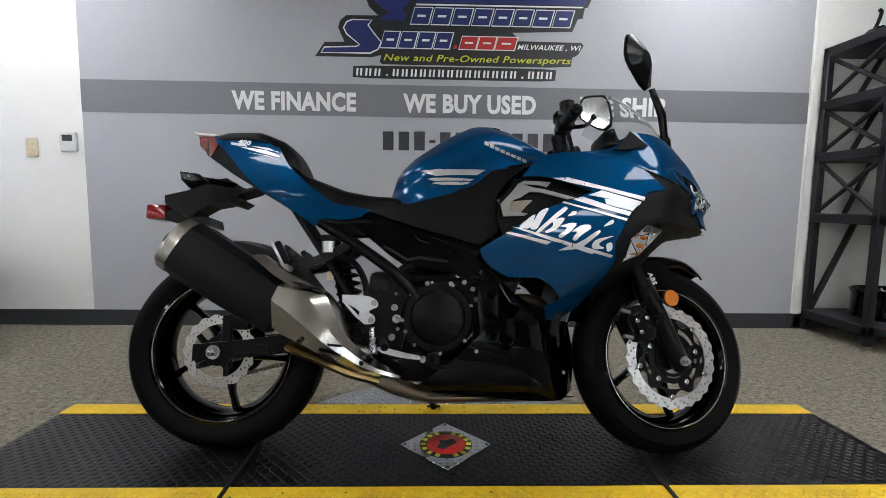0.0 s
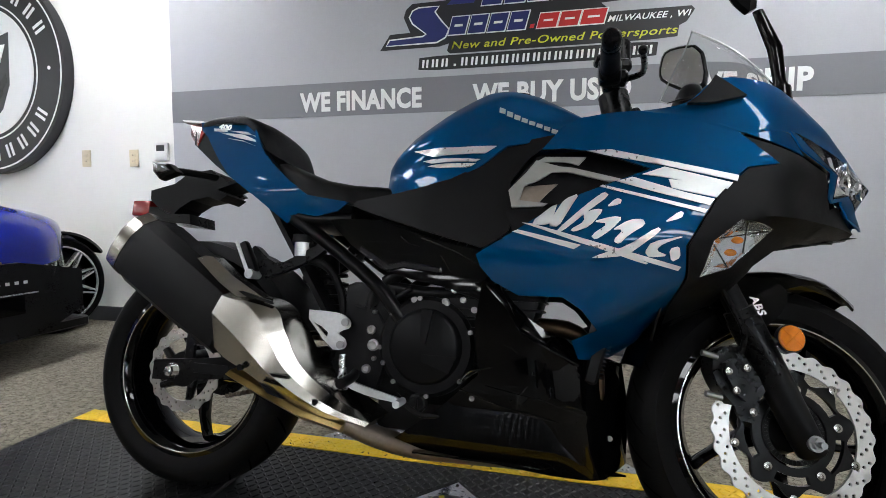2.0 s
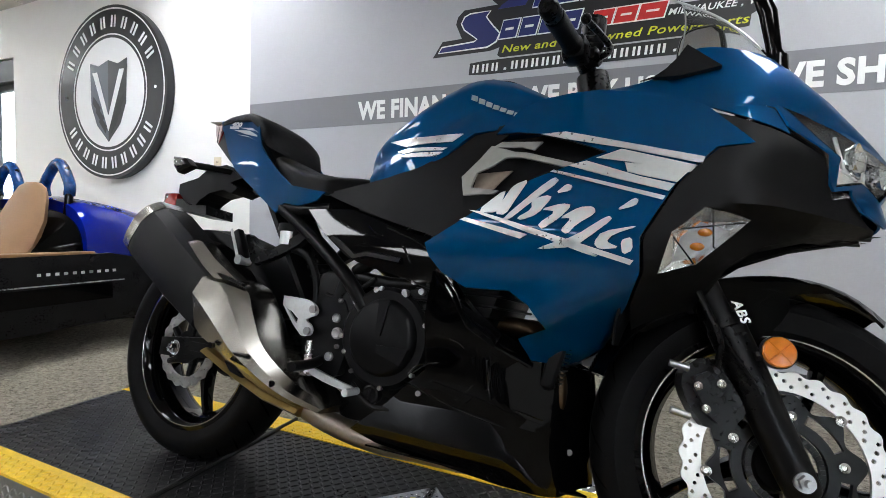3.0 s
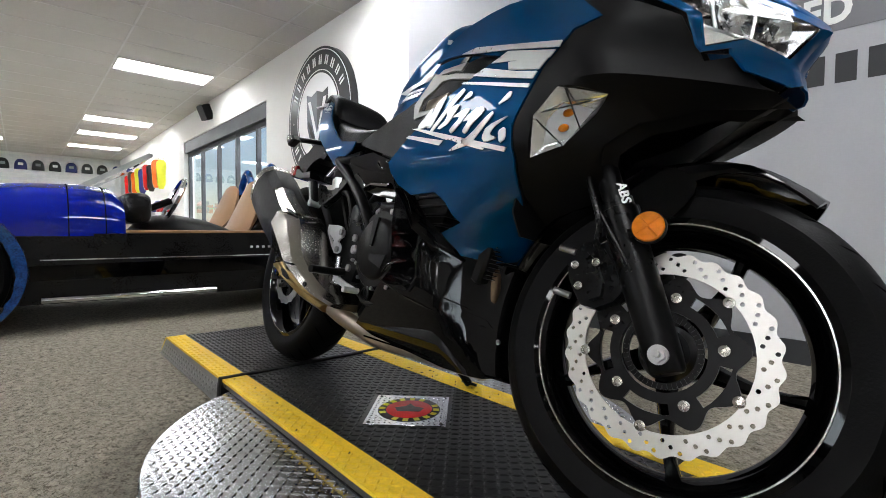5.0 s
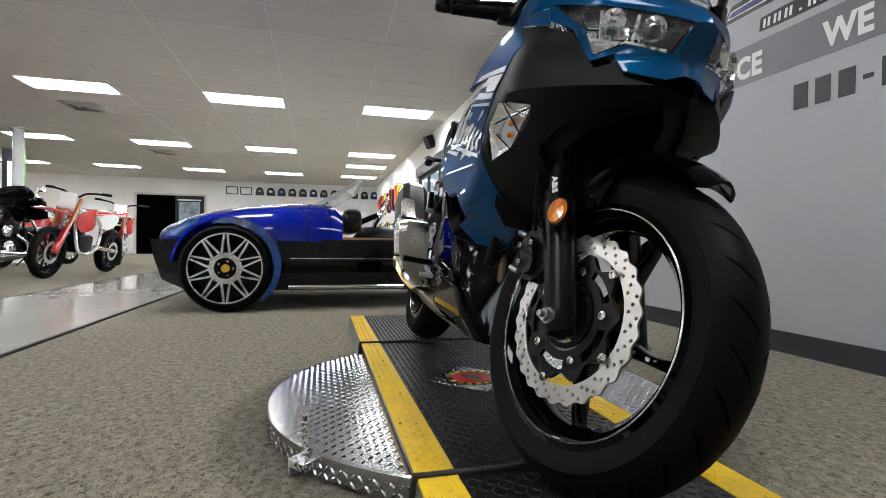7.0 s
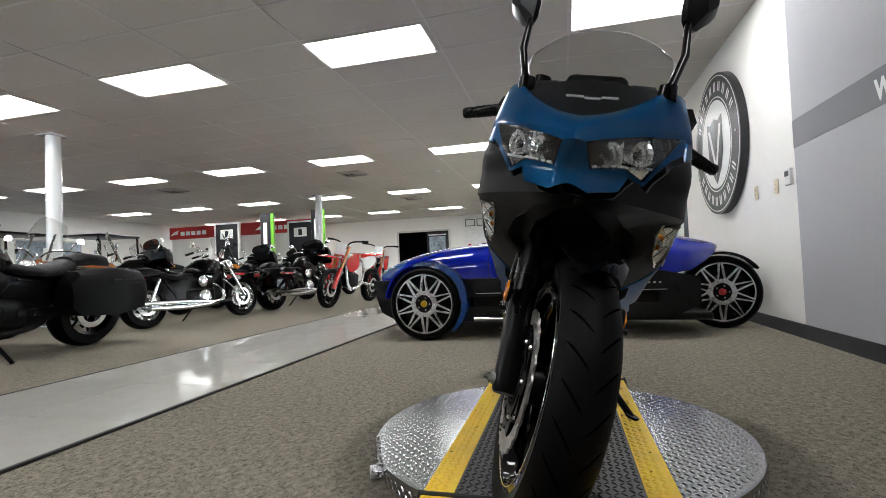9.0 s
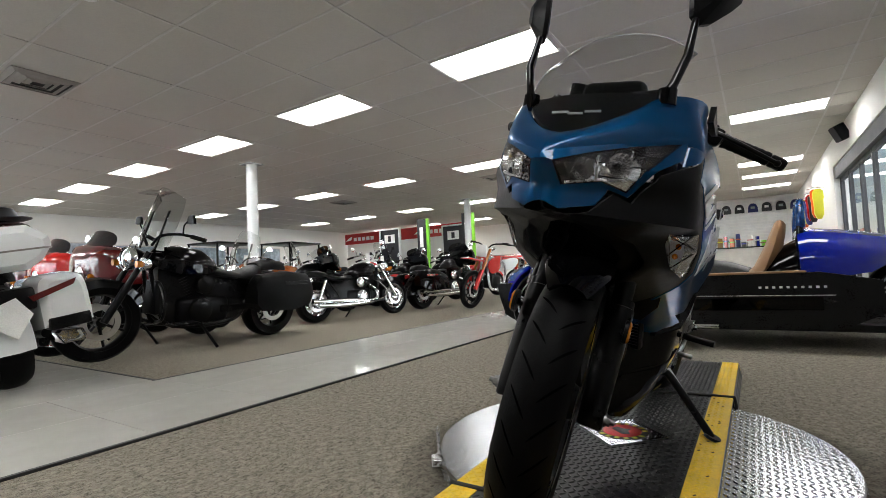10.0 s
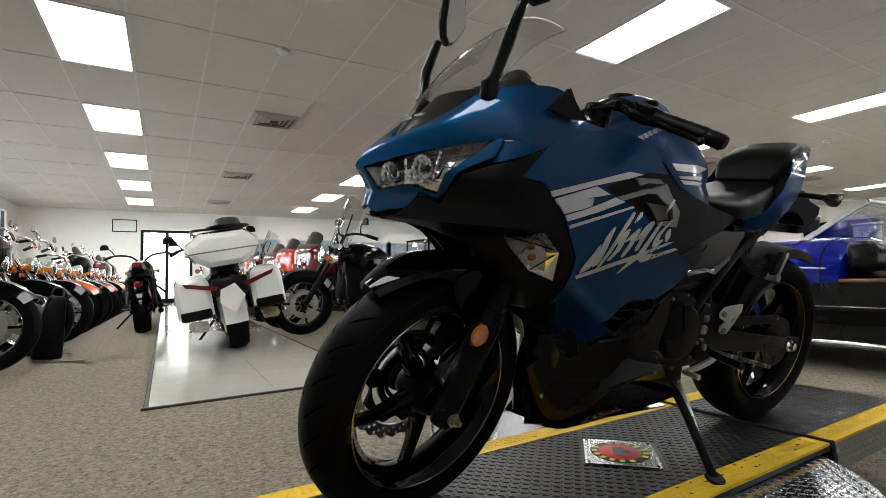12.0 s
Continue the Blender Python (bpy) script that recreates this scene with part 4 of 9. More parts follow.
for s in (-1, 1):
    root = TOP + Vector((-0.005, s * 0.095, 0.0))
    mid = root + Vector((-0.03, s * 0.03, 0.04))
    tip = steer.inverted() @ (Vector((1.016, -0.357, 0.963)) if s < 0 else Vector((0.926, 0.338, 0.890)))
    d = (tip - mid).normalized()
    bm = BM()
    cyl(bm, root + Vector((0, 0, -0.03)), root + Vector((-0.012, 0, 0.03)), 0.032, n=20)
    tube(bm, [root + Vector((-0.01, 0, 0.01)), mid, mid + d * 0.08], 0.016, 12)
    cyl(bm, mid, tip, 0.011, n=12)
    bar = part("handlebar", turned(bm), SATIN, bike)
    bm = BM()
    g0 = tip - d * 0.135
    rows = []
    for k in range(15):
        t = k / 14
        rows.append(ring(g0 + d * (0.115 * t), d, 0.0168 + (0.0012 if k % 2 else 0) + (0.003 if k == 0 else 0), 16))
    loft(bm, rows)
    part("grip", turned(bm), MATTE, bar, "black rubber grip")
    bm = BM()
    loft(bm, [ring(tip - d * 0.018, d, 0.013, 16), ring(tip - d * 0.015, d, 0.0165, 16), ring(tip + d * 0.014, d, 0.0165, 16), ring(tip + d * 0.02, d, 0.012, 16)])
    part("bar_end", turned(bm), SATIN, bar)
    bm = BM()
    c = g0 - d * 0.03
    box(bm, (0, 0, 0), (0.045, 0.055, 0.045), 0.01, Matrix.Translation(c) @ d.to_track_quat("Y", "Z").to_matrix().to_4x4(), 2)
    box(bm, (0, 0, 0), (0.018, 0.03, 0.016), 0.004, Matrix.Translation(c + Vector((-0.02, 0, 0.025))))
    part("switch_pod", turned(bm), SATIN, bar)
    bm = BM()
    pv = c - d * 0.035 + Vector((0.035, 0, 0.0))
    tube(bm, [pv, pv + d * 0.06 + Vector((0.03, 0, -0.004)), pv + d * 0.19 + Vector((0.018, 0, -0.012))], 0.007, 8, r_end=0.0055)
    bmesh.ops.create_uvsphere(bm, u_segments=10, v_segments=8, radius=0.0085, matrix=Matrix.Translation(pv + d * 0.192 + Vector((0.018, 0, -0.012))))
    box(bm, (0, 0, 0), (0.035, 0.05, 0.025), 0.006, Matrix.Translation(pv + Vector((-0.015, 0, 0))) @ d.to_track_quat("Y", "Z").to_matrix().to_4x4())
    part("lever", turned(bm), SATIN, bar, "black hand lever with a ball end")
    if s < 0:
        bm = BM()
        cyl(bm, c + Vector((0.03, 0.03, 0.035)), c + Vector((0.03, 0.03, 0.085)), 0.022, 0.024, 20)
        box(bm, (0, 0, 0), (0.06, 0.05, 0.03), 0.008, Matrix.Translation(c + Vector((0.02, 0.03, 0.03))))
        part("master_cylinder", turned(bm), SATIN, bar)
    bm = BM()
    tube(bm, [pv + Vector((-0.01, -s * 0.03, 0)), pv + Vector((0.03, -s * 0.08, -0.02)), TOP + Vector((0.05, s * 0.05, -0.05)), TOP + Vector((0.06, s * 0.05, -0.15))], 0.005, 8)
    part("cable", turned(bm), MATTE, bar)
bm = BM()
cyl(bm, TOP + Vector((0.02, 0, -0.03)), TOP + Vector((0.01, 0, 0.02)), 0.03, n=20)
part("ignition_barrel", turned(bm), SATIN, bike)

# fairing skins, both sides
def face_x(y, z):
    """How far forward the face of the cowl lies between the headlights' outer ends."""
    y = abs(y)
    valley = 0.014 * math.exp(-((y / 0.011) ** 2)) * max(0.0, min(1.0, (0.782 - z) / 0.02))
    return nose_x(z) - 0.55 * y - 1.7 * y * y - valley


def face_panel(outline, side, grow=0.0, thick=0.004, step=0.012, holes=()):
    return panel(BM(), outline, lambda u, v: (face_x(u, v) + grow, side * u, v), (-thick, 0, 0), step, holes)


def screen_base(u):
    k = abs(u) ** 1.7
    return Vector((1.470 - 0.125 * k, 0.155 * u, 0.848 + 0.100 * k))


UPPER = [(1.17, 0.888), (1.25, 0.853), (1.30, 0.853), (1.336, 0.847), (1.357, 0.806), (1.31, 0.822), (1.25, 0.848)]
FACE = [(0.0, 0.791), (0.036, 0.804), (0.104, 0.824), (0.147, 0.840), (0.20, 0.855), (0.199, 0.812), (0.173, 0.786), (0.144, 0.745), (0.131, 0.727), (0.102, 0.737), (0.100, 0.730), (0.088, 0.704), (0.035, 0.690), (0.012, 0.700), (0.0, 0.703)]
HEAD = [(0.021, 0.777), (0.075, 0.802), (0.135, 0.826), (0.191, 0.844), (0.165, 0.794), (0.129, 0.735), (0.094, 0.749), (0.032, 0.735)]
CREASE = [(1.546, 0.0, 0.790), (1.512, 0.036, 0.803), (1.45, 0.104, 0.823), (1.41, 0.147, 0.839), (1.338, 0.200, 0.853), (1.30, 0.220, 0.851), (1.25, 0.220, 0.851), (1.17, 0.214, 0.882), (1.08, 0.206, 0.900)]
BROW_TOP = [tuple(screen_base(u)) for u in (0.0, 0.25, 0.5, 0.75, 0.97)] + [(1.29, 0.188, 0.957), (1.218, 0.207, 0.956), (1.165, 0.200, 0.915), (1.08, 0.188, 0.906)]
SIDE = [(0.778, 0.610), (0.851, 0.655), (0.910, 0.695), (0.977, 0.731), (1.044, 0.757), (1.100, 0.779), (1.040, 0.802), (0.985, 0.818), (0.940, 0.824), (0.900, 0.822), (0.94, 0.872), (0.975, 0.890), (1.03, 0.899), (1.08, 0.901), (1.17, 0.882), (1.25, 0.846), (1.31, 0.785), (1.26, 0.78), (1.21, 0.73), (1.18, 0.675), (1.158, 0.635), (1.16, 0.58), (1.14, 0.53), (1.098, 0.452), (1.055, 0.420), (1.03, 0.410), (0.980, 0.414), (0.966, 0.452), (1.013, 0.474), (0.982, 0.512), (0.947, 0.534), (0.863, 0.533), (0.812, 0.559), (0.787, 0.586)]
CHEEK = [(1.25, 0.842), (1.31, 0.818), (1.357, 0.802), (1.404, 0.780), (1.418, 0.742), (1.425, 0.722), (1.452, 0.735), (1.484, 0.697), (1.51, 0.684), (1.41, 0.672), (1.335, 0.645), (1.29, 0.61), (1.26, 0.56), (1.20, 0.49), (1.145, 0.49), (1.145, 0.53), (1.165, 0.58), (1.163, 0.635), (1.185, 0.675), (1.215, 0.73), (1.262, 0.777), (1.305, 0.783)]
LOWER = [(0.790, 0.560), (0.812, 0.556), (0.838, 0.528), (0.865, 0.475), (0.885, 0.462), (0.980, 0.412), (1.045, 0.408), (1.078, 0.40), (1.092, 0.30), (1.088, 0.19), (1.04, 0.172), (0.93, 0.172), (0.66, 0.195), (0.60, 0.215), (0.70, 0.29), (0.785, 0.37), (0.775, 0.47)]
BLINK = [(1.247, 0.684), (1.312, 0.675), (1.240, 0.602), (1.186, 0.582), (1.203, 0.645)]
STRIPES = [
    [(0.985, 0.816), (1.029, 0.818), (1.244, 0.763), (1.241, 0.752), (1.121, 0.784), (1.029, 0.804)],
    [(1.084, 0.767), (1.123, 0.781), (1.234, 0.749), (1.225, 0.738), (1.13, 0.759)],
    [(1.129, 0.757), (1.226, 0.744), (1.207, 0.722), (1.157, 0.734), (1.134, 0.741)],
    [(1.039, 0.754), (1.068, 0.762), (1.155, 0.732), (1.204, 0.719), (1.196, 0.708), (1.119, 0.729)],
    [(1.009, 0.744), (1.015, 0.747), (1.192, 0.700), (1.188, 0.694)],
    [(0.849, 0.655), (0.86, 0.659), (0.978, 0.632), (0.965, 0.624)],
    [(0.867, 0.673), (0.887, 0.671), (1.151, 0.597), (1.146, 0.590), (0.979, 0.635)],
]
BRUSH = [
    [(1.013, 0.625), (1.019, 0.625), (1.097, 0.603), (1.092, 0.599)],
    [(0.974, 0.731), (0.954, 0.697), (0.936, 0.665), (0.916, 0.667), (0.932, 0.697), (0.946, 0.719)],
    [(0.934, 0.714), (0.880, 0.670), (0.918, 0.668), (0.927, 0.687)],
    [(1.018, 0.734), (1.027, 0.726), (0.988, 0.695), (0.939, 0.653), (0.931, 0.658), (0.992, 0.714)],
    [(1.039, 0.721), (1.049, 0.718), (1.046, 0.709), (1.021, 0.704)],
    [(0.981, 0.693), (1.006, 0.701), (1.017, 0.698), (0.993, 0.667), (0.965, 0.656), (0.957, 0.660), (0.983, 0.676)],
    [(0.997, 0.676), (1.035, 0.687), (1.051, 0.684), (1.031, 0.661), (1.003, 0.641), (0.995, 0.650), (1.026, 0.673)],
    [(1.031, 0.661), (1.063, 0.681), (1.086, 0.682), (1.090, 0.671), (1.061, 0.652), (1.045, 0.634), (1.034, 0.641), (1.052, 0.662)],
    [(1.110, 0.668), (1.117, 0.661), (1.073, 0.625), (1.057, 0.614), (0.994, 0.607), (1.013, 0.616), (1.059, 0.632)],
    [(1.147, 0.697), (1.154, 0.694), (1.150, 0.684), (1.119, 0.675)],
    [(1.160, 0.653), (1.119, 0.637), (1.108, 0.625), (1.130, 0.616), (1.097, 0.612), (1.089, 0.622), (1.101, 0.641)],
    [(1.130, 0.628), (1.147, 0.634), (1.149, 0.613), (1.134, 0.605)],
]


nose_parts = []
for s in (-1, 1):
    part("upper_cowl", side_panel(UPPER, s, 0.001, step=0.013), BLUE, bike, "teal blue painted upper cowl")
    nose_parts.append(part("front_cowl", face_panel(FACE, s, 0.0, holes=[HEAD]), BLUE, bike, "teal blue front cowl round the headlight"))
    part("cheek_liner", side_panel(CHEEK, s, -0.05, 0.004, 0.03), MATTE, bike)
    side = part("side_fairing", side_panel(SIDE, s, 0.0, step=0.016), BLUE, bike, "teal blue side fairing with silver graphics")
    part("fairing_liner", side_panel(SIDE, s, -0.0065, 0.003), MATTE, side, "black inner face of the fairing")
    part("cheek_panel", side_panel(CHEEK, s, -0.001, holes=[BLINK], step=0.016), MATTE, bike, "matte black panel beside the headlight")
    lower = part("lower_fairing", side_panel(LOWER, s, -0.012), GLOSS, bike, "gloss black lower fairing")
    for g in STRIPES:
        part("graphic", side_panel(g, s, 0.0042, 0.002, 0.012), DECAL, side, "silver stripe")
    for g in BRUSH:
        if s > 0:
            g = [(2.03 - u, v + 0.27 * (2 * u - 2.03)) for u, v in g]
        part("graphic", side_panel(g, s, 0.0042, 0.002, 0.012, soft=1), DECAL, side, "silver brush stroke")
    # flat ledge along the top of the lower fairing, below the opening
    ledge = ((0.822, 0.556, 0.800, 0.552), (0.850, 0.520, 0.838, 0.512), (0.880, 0.491, 0.868, 0.464), (0.930, 0.458, 0.925, 0.434), (0.985, 0.420, 0.982, 0.403))
    rows = []
    for xa, za, xb, zb in ledge:
        q = [Vector((xa, s * (skin(xa, za) - 0.034), za)), Vector((xb, s * (skin(xb, zb) - 0.002), zb))]
        rows.append([q[0], q[1], q[1] - Vector((0, 0, 0.004)), q[0] - Vector((0, 0, 0.004))])
    part("ledge", loft(BM(), rows), GLOSS, lower, "gloss black ledge of the lower fairing", smooth=False)
    bm = side_panel([(0.80, 0.35), (0.92, 0.33), (1.03, 0.29), (1.04, 0.275), (0.90, 0.31)], s, -0.009, 0.004)
    part("crease", bm, GLOSS, lower)
    for x, z in ((0.774, 0.322), (1.05, 0.25)):
        bm = BM()
        y = s * (skin(x, z) - 0.012)
        cyl(bm, (x, y, z), (x, y + s * 0.004, z), 0.0055, n=12)
        part("screw", bm, BOLT, lower)
    # turn signal let into the cheek
    blink = part("turn_signal", side_panel(BLINK, s, -0.020, 0.003, 0.012), SILVER, bike, "flush clear turn signal with amber bulb")
    part("lens", side_panel(BLINK, s, 0.001, 0.002, 0.012), CLEAR, blink, "clear lens").visible_shadow = False
    mid = (sum(q[0] for q in BLINK) / len(BLINK), sum(q[1] for q in BLINK) / len(BLINK))
    for a, b in zip(BLINK, BLINK[1:] + BLINK[:1]):
        bm = BM()
        q = [Vector((u, s * (skin(u, v) + d), v)) for u, v, d in ((*a, -0.001), (*b, -0.001), (b[0] * 0.62 + mid[0] * 0.38, b[1] * 0.62 + mid[1] * 0.38, -0.018), (a[0] * 0.62 + mid[0] * 0.38, a[1] * 0.62 + mid[1] * 0.38, -0.018))]
        loft(bm, [q, [p - Vector((0, s * 0.0015, 0)) for p in q]])
        part("reflector_facet", bm, REFLECTOR, blink, smooth=False)
    for x, z in ((1.250, 0.652), (1.240, 0.630)):
        bm = BM()
        y = skin(x, z) - 0.013
        bmesh.ops.create_uvsphere(bm, u_segments=12, v_segments=8, radius=0.0075, matrix=Matrix.Translation((x, s * y, z)) @ Matrix.Diagonal((1.4, 0.8, 0.9, 1)))
        part("bulb", bm, AMBER, blink, "amber bulb")
    for (x0, z0), (x1, z1) in (((1.203, 0.642), (1.236, 0.604)), ((1.210, 0.650), (1.305, 0.672)), ((1.258, 0.682), (1.264, 0.626))):
        bm = cyl(BM(), (x0, s * (skin(x0, z0) - 0.006), z0), (x1, s * (skin(x1, z1) - 0.006), z1), 0.0014, n=6)
        part("lens_rib", bm, DARKGLASS, blink)
    # headlight
    bm = face_panel([(0.5 * 0.1 + 0.5 * y, 0.5 * 0.785 + 0.5 * z) for y, z in HEAD], s, -0.052, 0.003)
    hood = [HEAD[i - 1] for i in range(1, len(HEAD) + 1)]
    edge = [(y, z) for y, z in smooth_pairs(hood, 4)]
    rows = [[Vector((face_x(y, z) - d, s * (0.1 + (y - 0.1) * k), 0.785 + (z - 0.785) * k)) for y, z in edge] for d, k in ((0.002, 0.995), (0.03, 0.86), (0.05, 0.5))]
    for a, b in zip(rows, rows[1:]):
        for i in range(len(edge)):
            bm.faces.new([bm.verts.new(q) for q in (a[i - 1], a[i], b[i], b[i - 1])])
    lamp = part("headlight", bm, LAMPBASE, bike, "clear headlight with bright reflector facets", smooth=False)
    nose_parts.append(lamp)
    part("lens", face_panel(HEAD, s, 0.001, 0.002), CLEAR, lamp, "clear headlight lens").visible_shadow = False
    bm = BM()
    for a, b in zip(edge, edge[1:] + edge[:1]):
        cyl(bm, (face_x(*a) - 0.004, s * a[0], a[1]), (face_x(*b) - 0.004, s * b[0], b[1]), 0.0028, n=6)
    part("bezel", bm, GLOSS, lamp, "thin black bezel")
    for cy, cz, r in ((0.060, 0.768, 0.022), (0.112, 0.783, 0.024)):
        bm = BM()
        c = Vector((face_x(cy, cz) - 0.020, s * cy, cz))
        out = Vector((0.86, s * 0.5, 0.0))
        rows = [ring(c + out * d, out, r * k, 14, (0, 0, 1), r * k * 0.9) for d, k in ((-0.012, 0.16), (-0.008, 0.45), (0.002, 0.78), (0.016, 1.0))]
        for a, b in zip(rows, rows[1:]):
            for i in range(14):
                bm.faces.new([bm.verts.new(q) for q in (a[i - 1], a[i], b[i], b[i - 1])])
        bmesh.ops.remove_doubles(bm, verts=bm.verts, dist=1e-5)
        bowl = part("reflector_bowl", bm, REFLECTOR, lamp, smooth=False)
        bm = BM()
        bmesh.ops.create_uvsphere(bm, u_segments=10, v_segments=8, radius=r * 0.28, matrix=Matrix.Translation(c - out * 0.004))
        part("bulb", bm, DARKGLASS, bowl)
    rnd = random.Random(11)
    for i in range(9):
        for j in range(4):
            y0, z0 = 0.028 + 0.019 * i, 0.738 + 0.025 * j
            if not inside((y0 + 0.009, z0 + 0.012), HEAD):
                continue
            tilt = [rnd.uniform(0, 0.013) + up for up in (0, 0, 0.009, 0.009)]
            q = [Vector((face_x(y, z) - 0.022 - d, s * y, z)) for (y, z), d in zip(((y0, z0), (y0 + 0.018, z0), (y0 + 0.018, z0 + 0.024), (y0, z0 + 0.024)), tilt)]
            part("facet", loft(BM(), [q, [v + Vector((-0.003, 0, 0)) for v in q]]), REFLECTOR if rnd.random() < 0.86 else LAMPBASE, lamp, smooth=False)
    for (ya, za), (yb, zb) in (((0.082, 0.798), (0.084, 0.752)), ((0.128, 0.815), (0.126, 0.760)), ((0.094, 0.752), (0.150, 0.764)), ((0.036, 0.741), (0.094, 0.754))):
        bm = BM()
        cyl(bm, (face_x(ya, za) - 0.008, s * ya, za), (face_x(yb, zb) - 0.008, s * yb, zb), 0.0028, n=8)
        part("divider", bm, ALLOY, lamp)
    bm = face_panel([(0.100, 0.750), (0.146, 0.761), (0.127, 0.737)], s, -0.006, 0.004)
    part("position_lamp", bm, REFLECTOR, lamp, smooth=False)
    # vent trim behind the side fairing
    trim = part("vent_trim", side_panel([(0.837, 0.741), (0.871, 0.778), (0.890, 0.803), (0.936, 0.789), (0.961, 0.786), (1.050, 0.762), (1.029, 0.757), (0.951, 0.777), (0.921, 0.778), (0.897, 0.762), (0.867, 0.749), (0.859, 0.720), (0.914, 0.714), (0.905, 0.708), (0.845, 0.705)], s, -0.010, 0.006, 0.014), VENTSILVER, bike, "silver grey air vent trim")
    part("upper_fin", side_panel([(0.890, 0.802), (0.907, 0.812), (0.985, 0.809), (0.971, 0.793), (0.946, 0.800)], s, -0.016, 0.005, 0.014), VENTSILVER, trim)
    part("inner_fin", side_panel([(0.862, 0.752), (0.932, 0.757), (0.908, 0.733), (0.894, 0.716), (0.858, 0.722)], s, -0.026, 0.004, 0.014), PIPE, trim, "dull inner fin")
    part("vent_duct", side_panel([(0.83, 0.70), (0.84, 0.76), (0.89, 0.825), (1.0, 0.835), (1.12, 0.785), (1.0, 0.71), (0.86, 0.63)], s, -0.045, 0.004), MATTE, bike)
    # knee cover
    knee = table([(0.65, 0.165), (0.75, 0.158), (0.80, 0.15), (0.88, 0.135)])
    narrow = table([(0.44, 0.03), (0.55, 0.01), (0.65, 0.0)])
    bm = side_panel([(0.44, 0.735), (0.57, 0.752), (0.63, 0.765), (0.70, 0.785), (0.78, 0.825), (0.83, 0.872), (0.96, 0.884), (0.915, 0.865), (0.87, 0.83), (0.832, 0.775), (0.842, 0.742), (0.847, 0.710), (0.832, 0.665), (0.781, 0.630), (0.64, 0.668), (0.54, 0.700)], s, 0.0, 0.005, fn=lambda u, v: knee(v) - narrow(u) + 0.25 * max(0, u - 0.87))
    part("knee_cover", bm, MATTE, bike, "matte black knee cover")
    # gloss frame cover under the knee cover
    bm = side_panel([(0.40, 0.695), (0.54, 0.695), (0.64, 0.663), (0.775, 0.627), (0.80, 0.595), (0.775, 0.53), (0.70, 0.545), (0.62, 0.56), (0.55, 0.58), (0.47, 0.635)], s, 0.0, 0.005, fn=lambda u, v: 0.148 + 0.1 * (0.65 - v) - 0.4 * abs(v - 0.61) ** 1.5)
    cover = part("frame_cover", bm, GLOSS, bike, "gloss black frame cover")
    rows = []
    for x, z in ((0.500, 0.626), (0.540, 0.603), (0.571, 0.584), (0.605, 0.592), (0.690, 0.582)):
        w = 0.150 + 0.1 * (0.65 - z)
        arc = [Vector((x, s * (w - 0.012 + 0.020 * math.sin(a)), z - 0.010 + 0.018 * math.cos(a))) for a in (0.0, 0.35, 0.7, 1.05, 1.4)]
        rows.append(arc + [Vector((x, s * (w - 0.014), z - 0.012))])
    part("fold", loft(BM(), rows), DARKGLASS, cover, "gloss black fold across the frame cover", angle=60)
    for line in ([(0.592, 0.655), (0.612, 0.640), (0.634, 0.634)], [(0.640, 0.652), (0.709, 0.628), (0.770, 0.598)], [(0.690, 0.612), (0.712, 0.578)]):
        part("moulded_edge", tube(BM(), [(x, s * (0.1495 + 0.1 * (0.65 - z) - 0.4 * abs(z - 0.61) ** 1.5), z) for x, z in line], 0.0022, 6, 3, 0.0008), EDGE, cover)
    for line in ([(0.743, 0.339), (0.828, 0.313), (0.941, 0.291), (1.03, 0.276)], [(0.748, 0.354), (0.769, 0.376), (0.813, 0.387)], [(0.757, 0.358), (0.785, 0.378), (0.813, 0.387)], [(0.834, 0.434), (0.850, 0.429), (0.862, 0.420)], [(0.852, 0.323), (0.870, 0.338), (0.884, 0.355)], [(0.959, 0.322), (0.985, 0.314), (1.006, 0.306)], [(0.814, 0.551), (0.840, 0.522), (0.862, 0.478), (0.879, 0.464), (0.925, 0.438), (0.980, 0.410)]):
        part("moulded_edge", tube(BM(), [(x, s * (skin(x, z) - 0.0115), z) for x, z in line], 0.0021, 6, 4, 0.0009), EDGE, lower)
    # tail
    tailw = table([(-0.12, 0.035), (-0.05, 0.055), (0.1, 0.09), (0.2, 0.112), (0.35, 0.132), (0.46, 0.145)])
    TAIL = [(-0.075, 0.99), (-0.02, 0.982), (0.04, 0.975), (0.12, 0.962), (0.16, 0.935), (0.20, 0.872), (0.24, 0.832), (0.29, 0.79), (0.345, 0.752), (0.40, 0.742), (0.46, 0.732), (0.43, 0.712), (0.37, 0.702), (0.315, 0.71), (0.285, 0.685), (0.19, 0.75), (0.09, 0.812), (0.035, 0.868), (-0.03, 0.94), (-0.06, 0.962)]
    tail = part("tail_cowl", side_panel(TAIL, s, 0, 0.004, fn=lambda u, v: tailw(u) + 0.02 * math.sin(max(0, min(1, (0.97 - v) / 0.28)) * math.pi)), BLUE, bike, "teal blue tail cowl")
    for g in ([(0.02, 0.945), (0.12, 0.925), (0.165, 0.905), (0.17, 0.898), (0.10, 0.918)], [(0.06, 0.945), (0.13, 0.932), (0.165, 0.912), (0.16, 0.918), (0.12, 0.927)], [(0.06, 0.922), (0.13, 0.903), (0.175, 0.885), (0.12, 0.908)], [(-0.01, 0.962), (0.045, 0.952), (0.05, 0.943), (-0.005, 0.953)]):
        part("tail_graphic", side_panel(g, s, 0.0026, 0.002, 0.012, fn=lambda u, v: tailw(u) + 0.02 * math.sin(max(0, min(1, (0.97 - v) / 0.28)) * math.pi)), DECAL, tail)
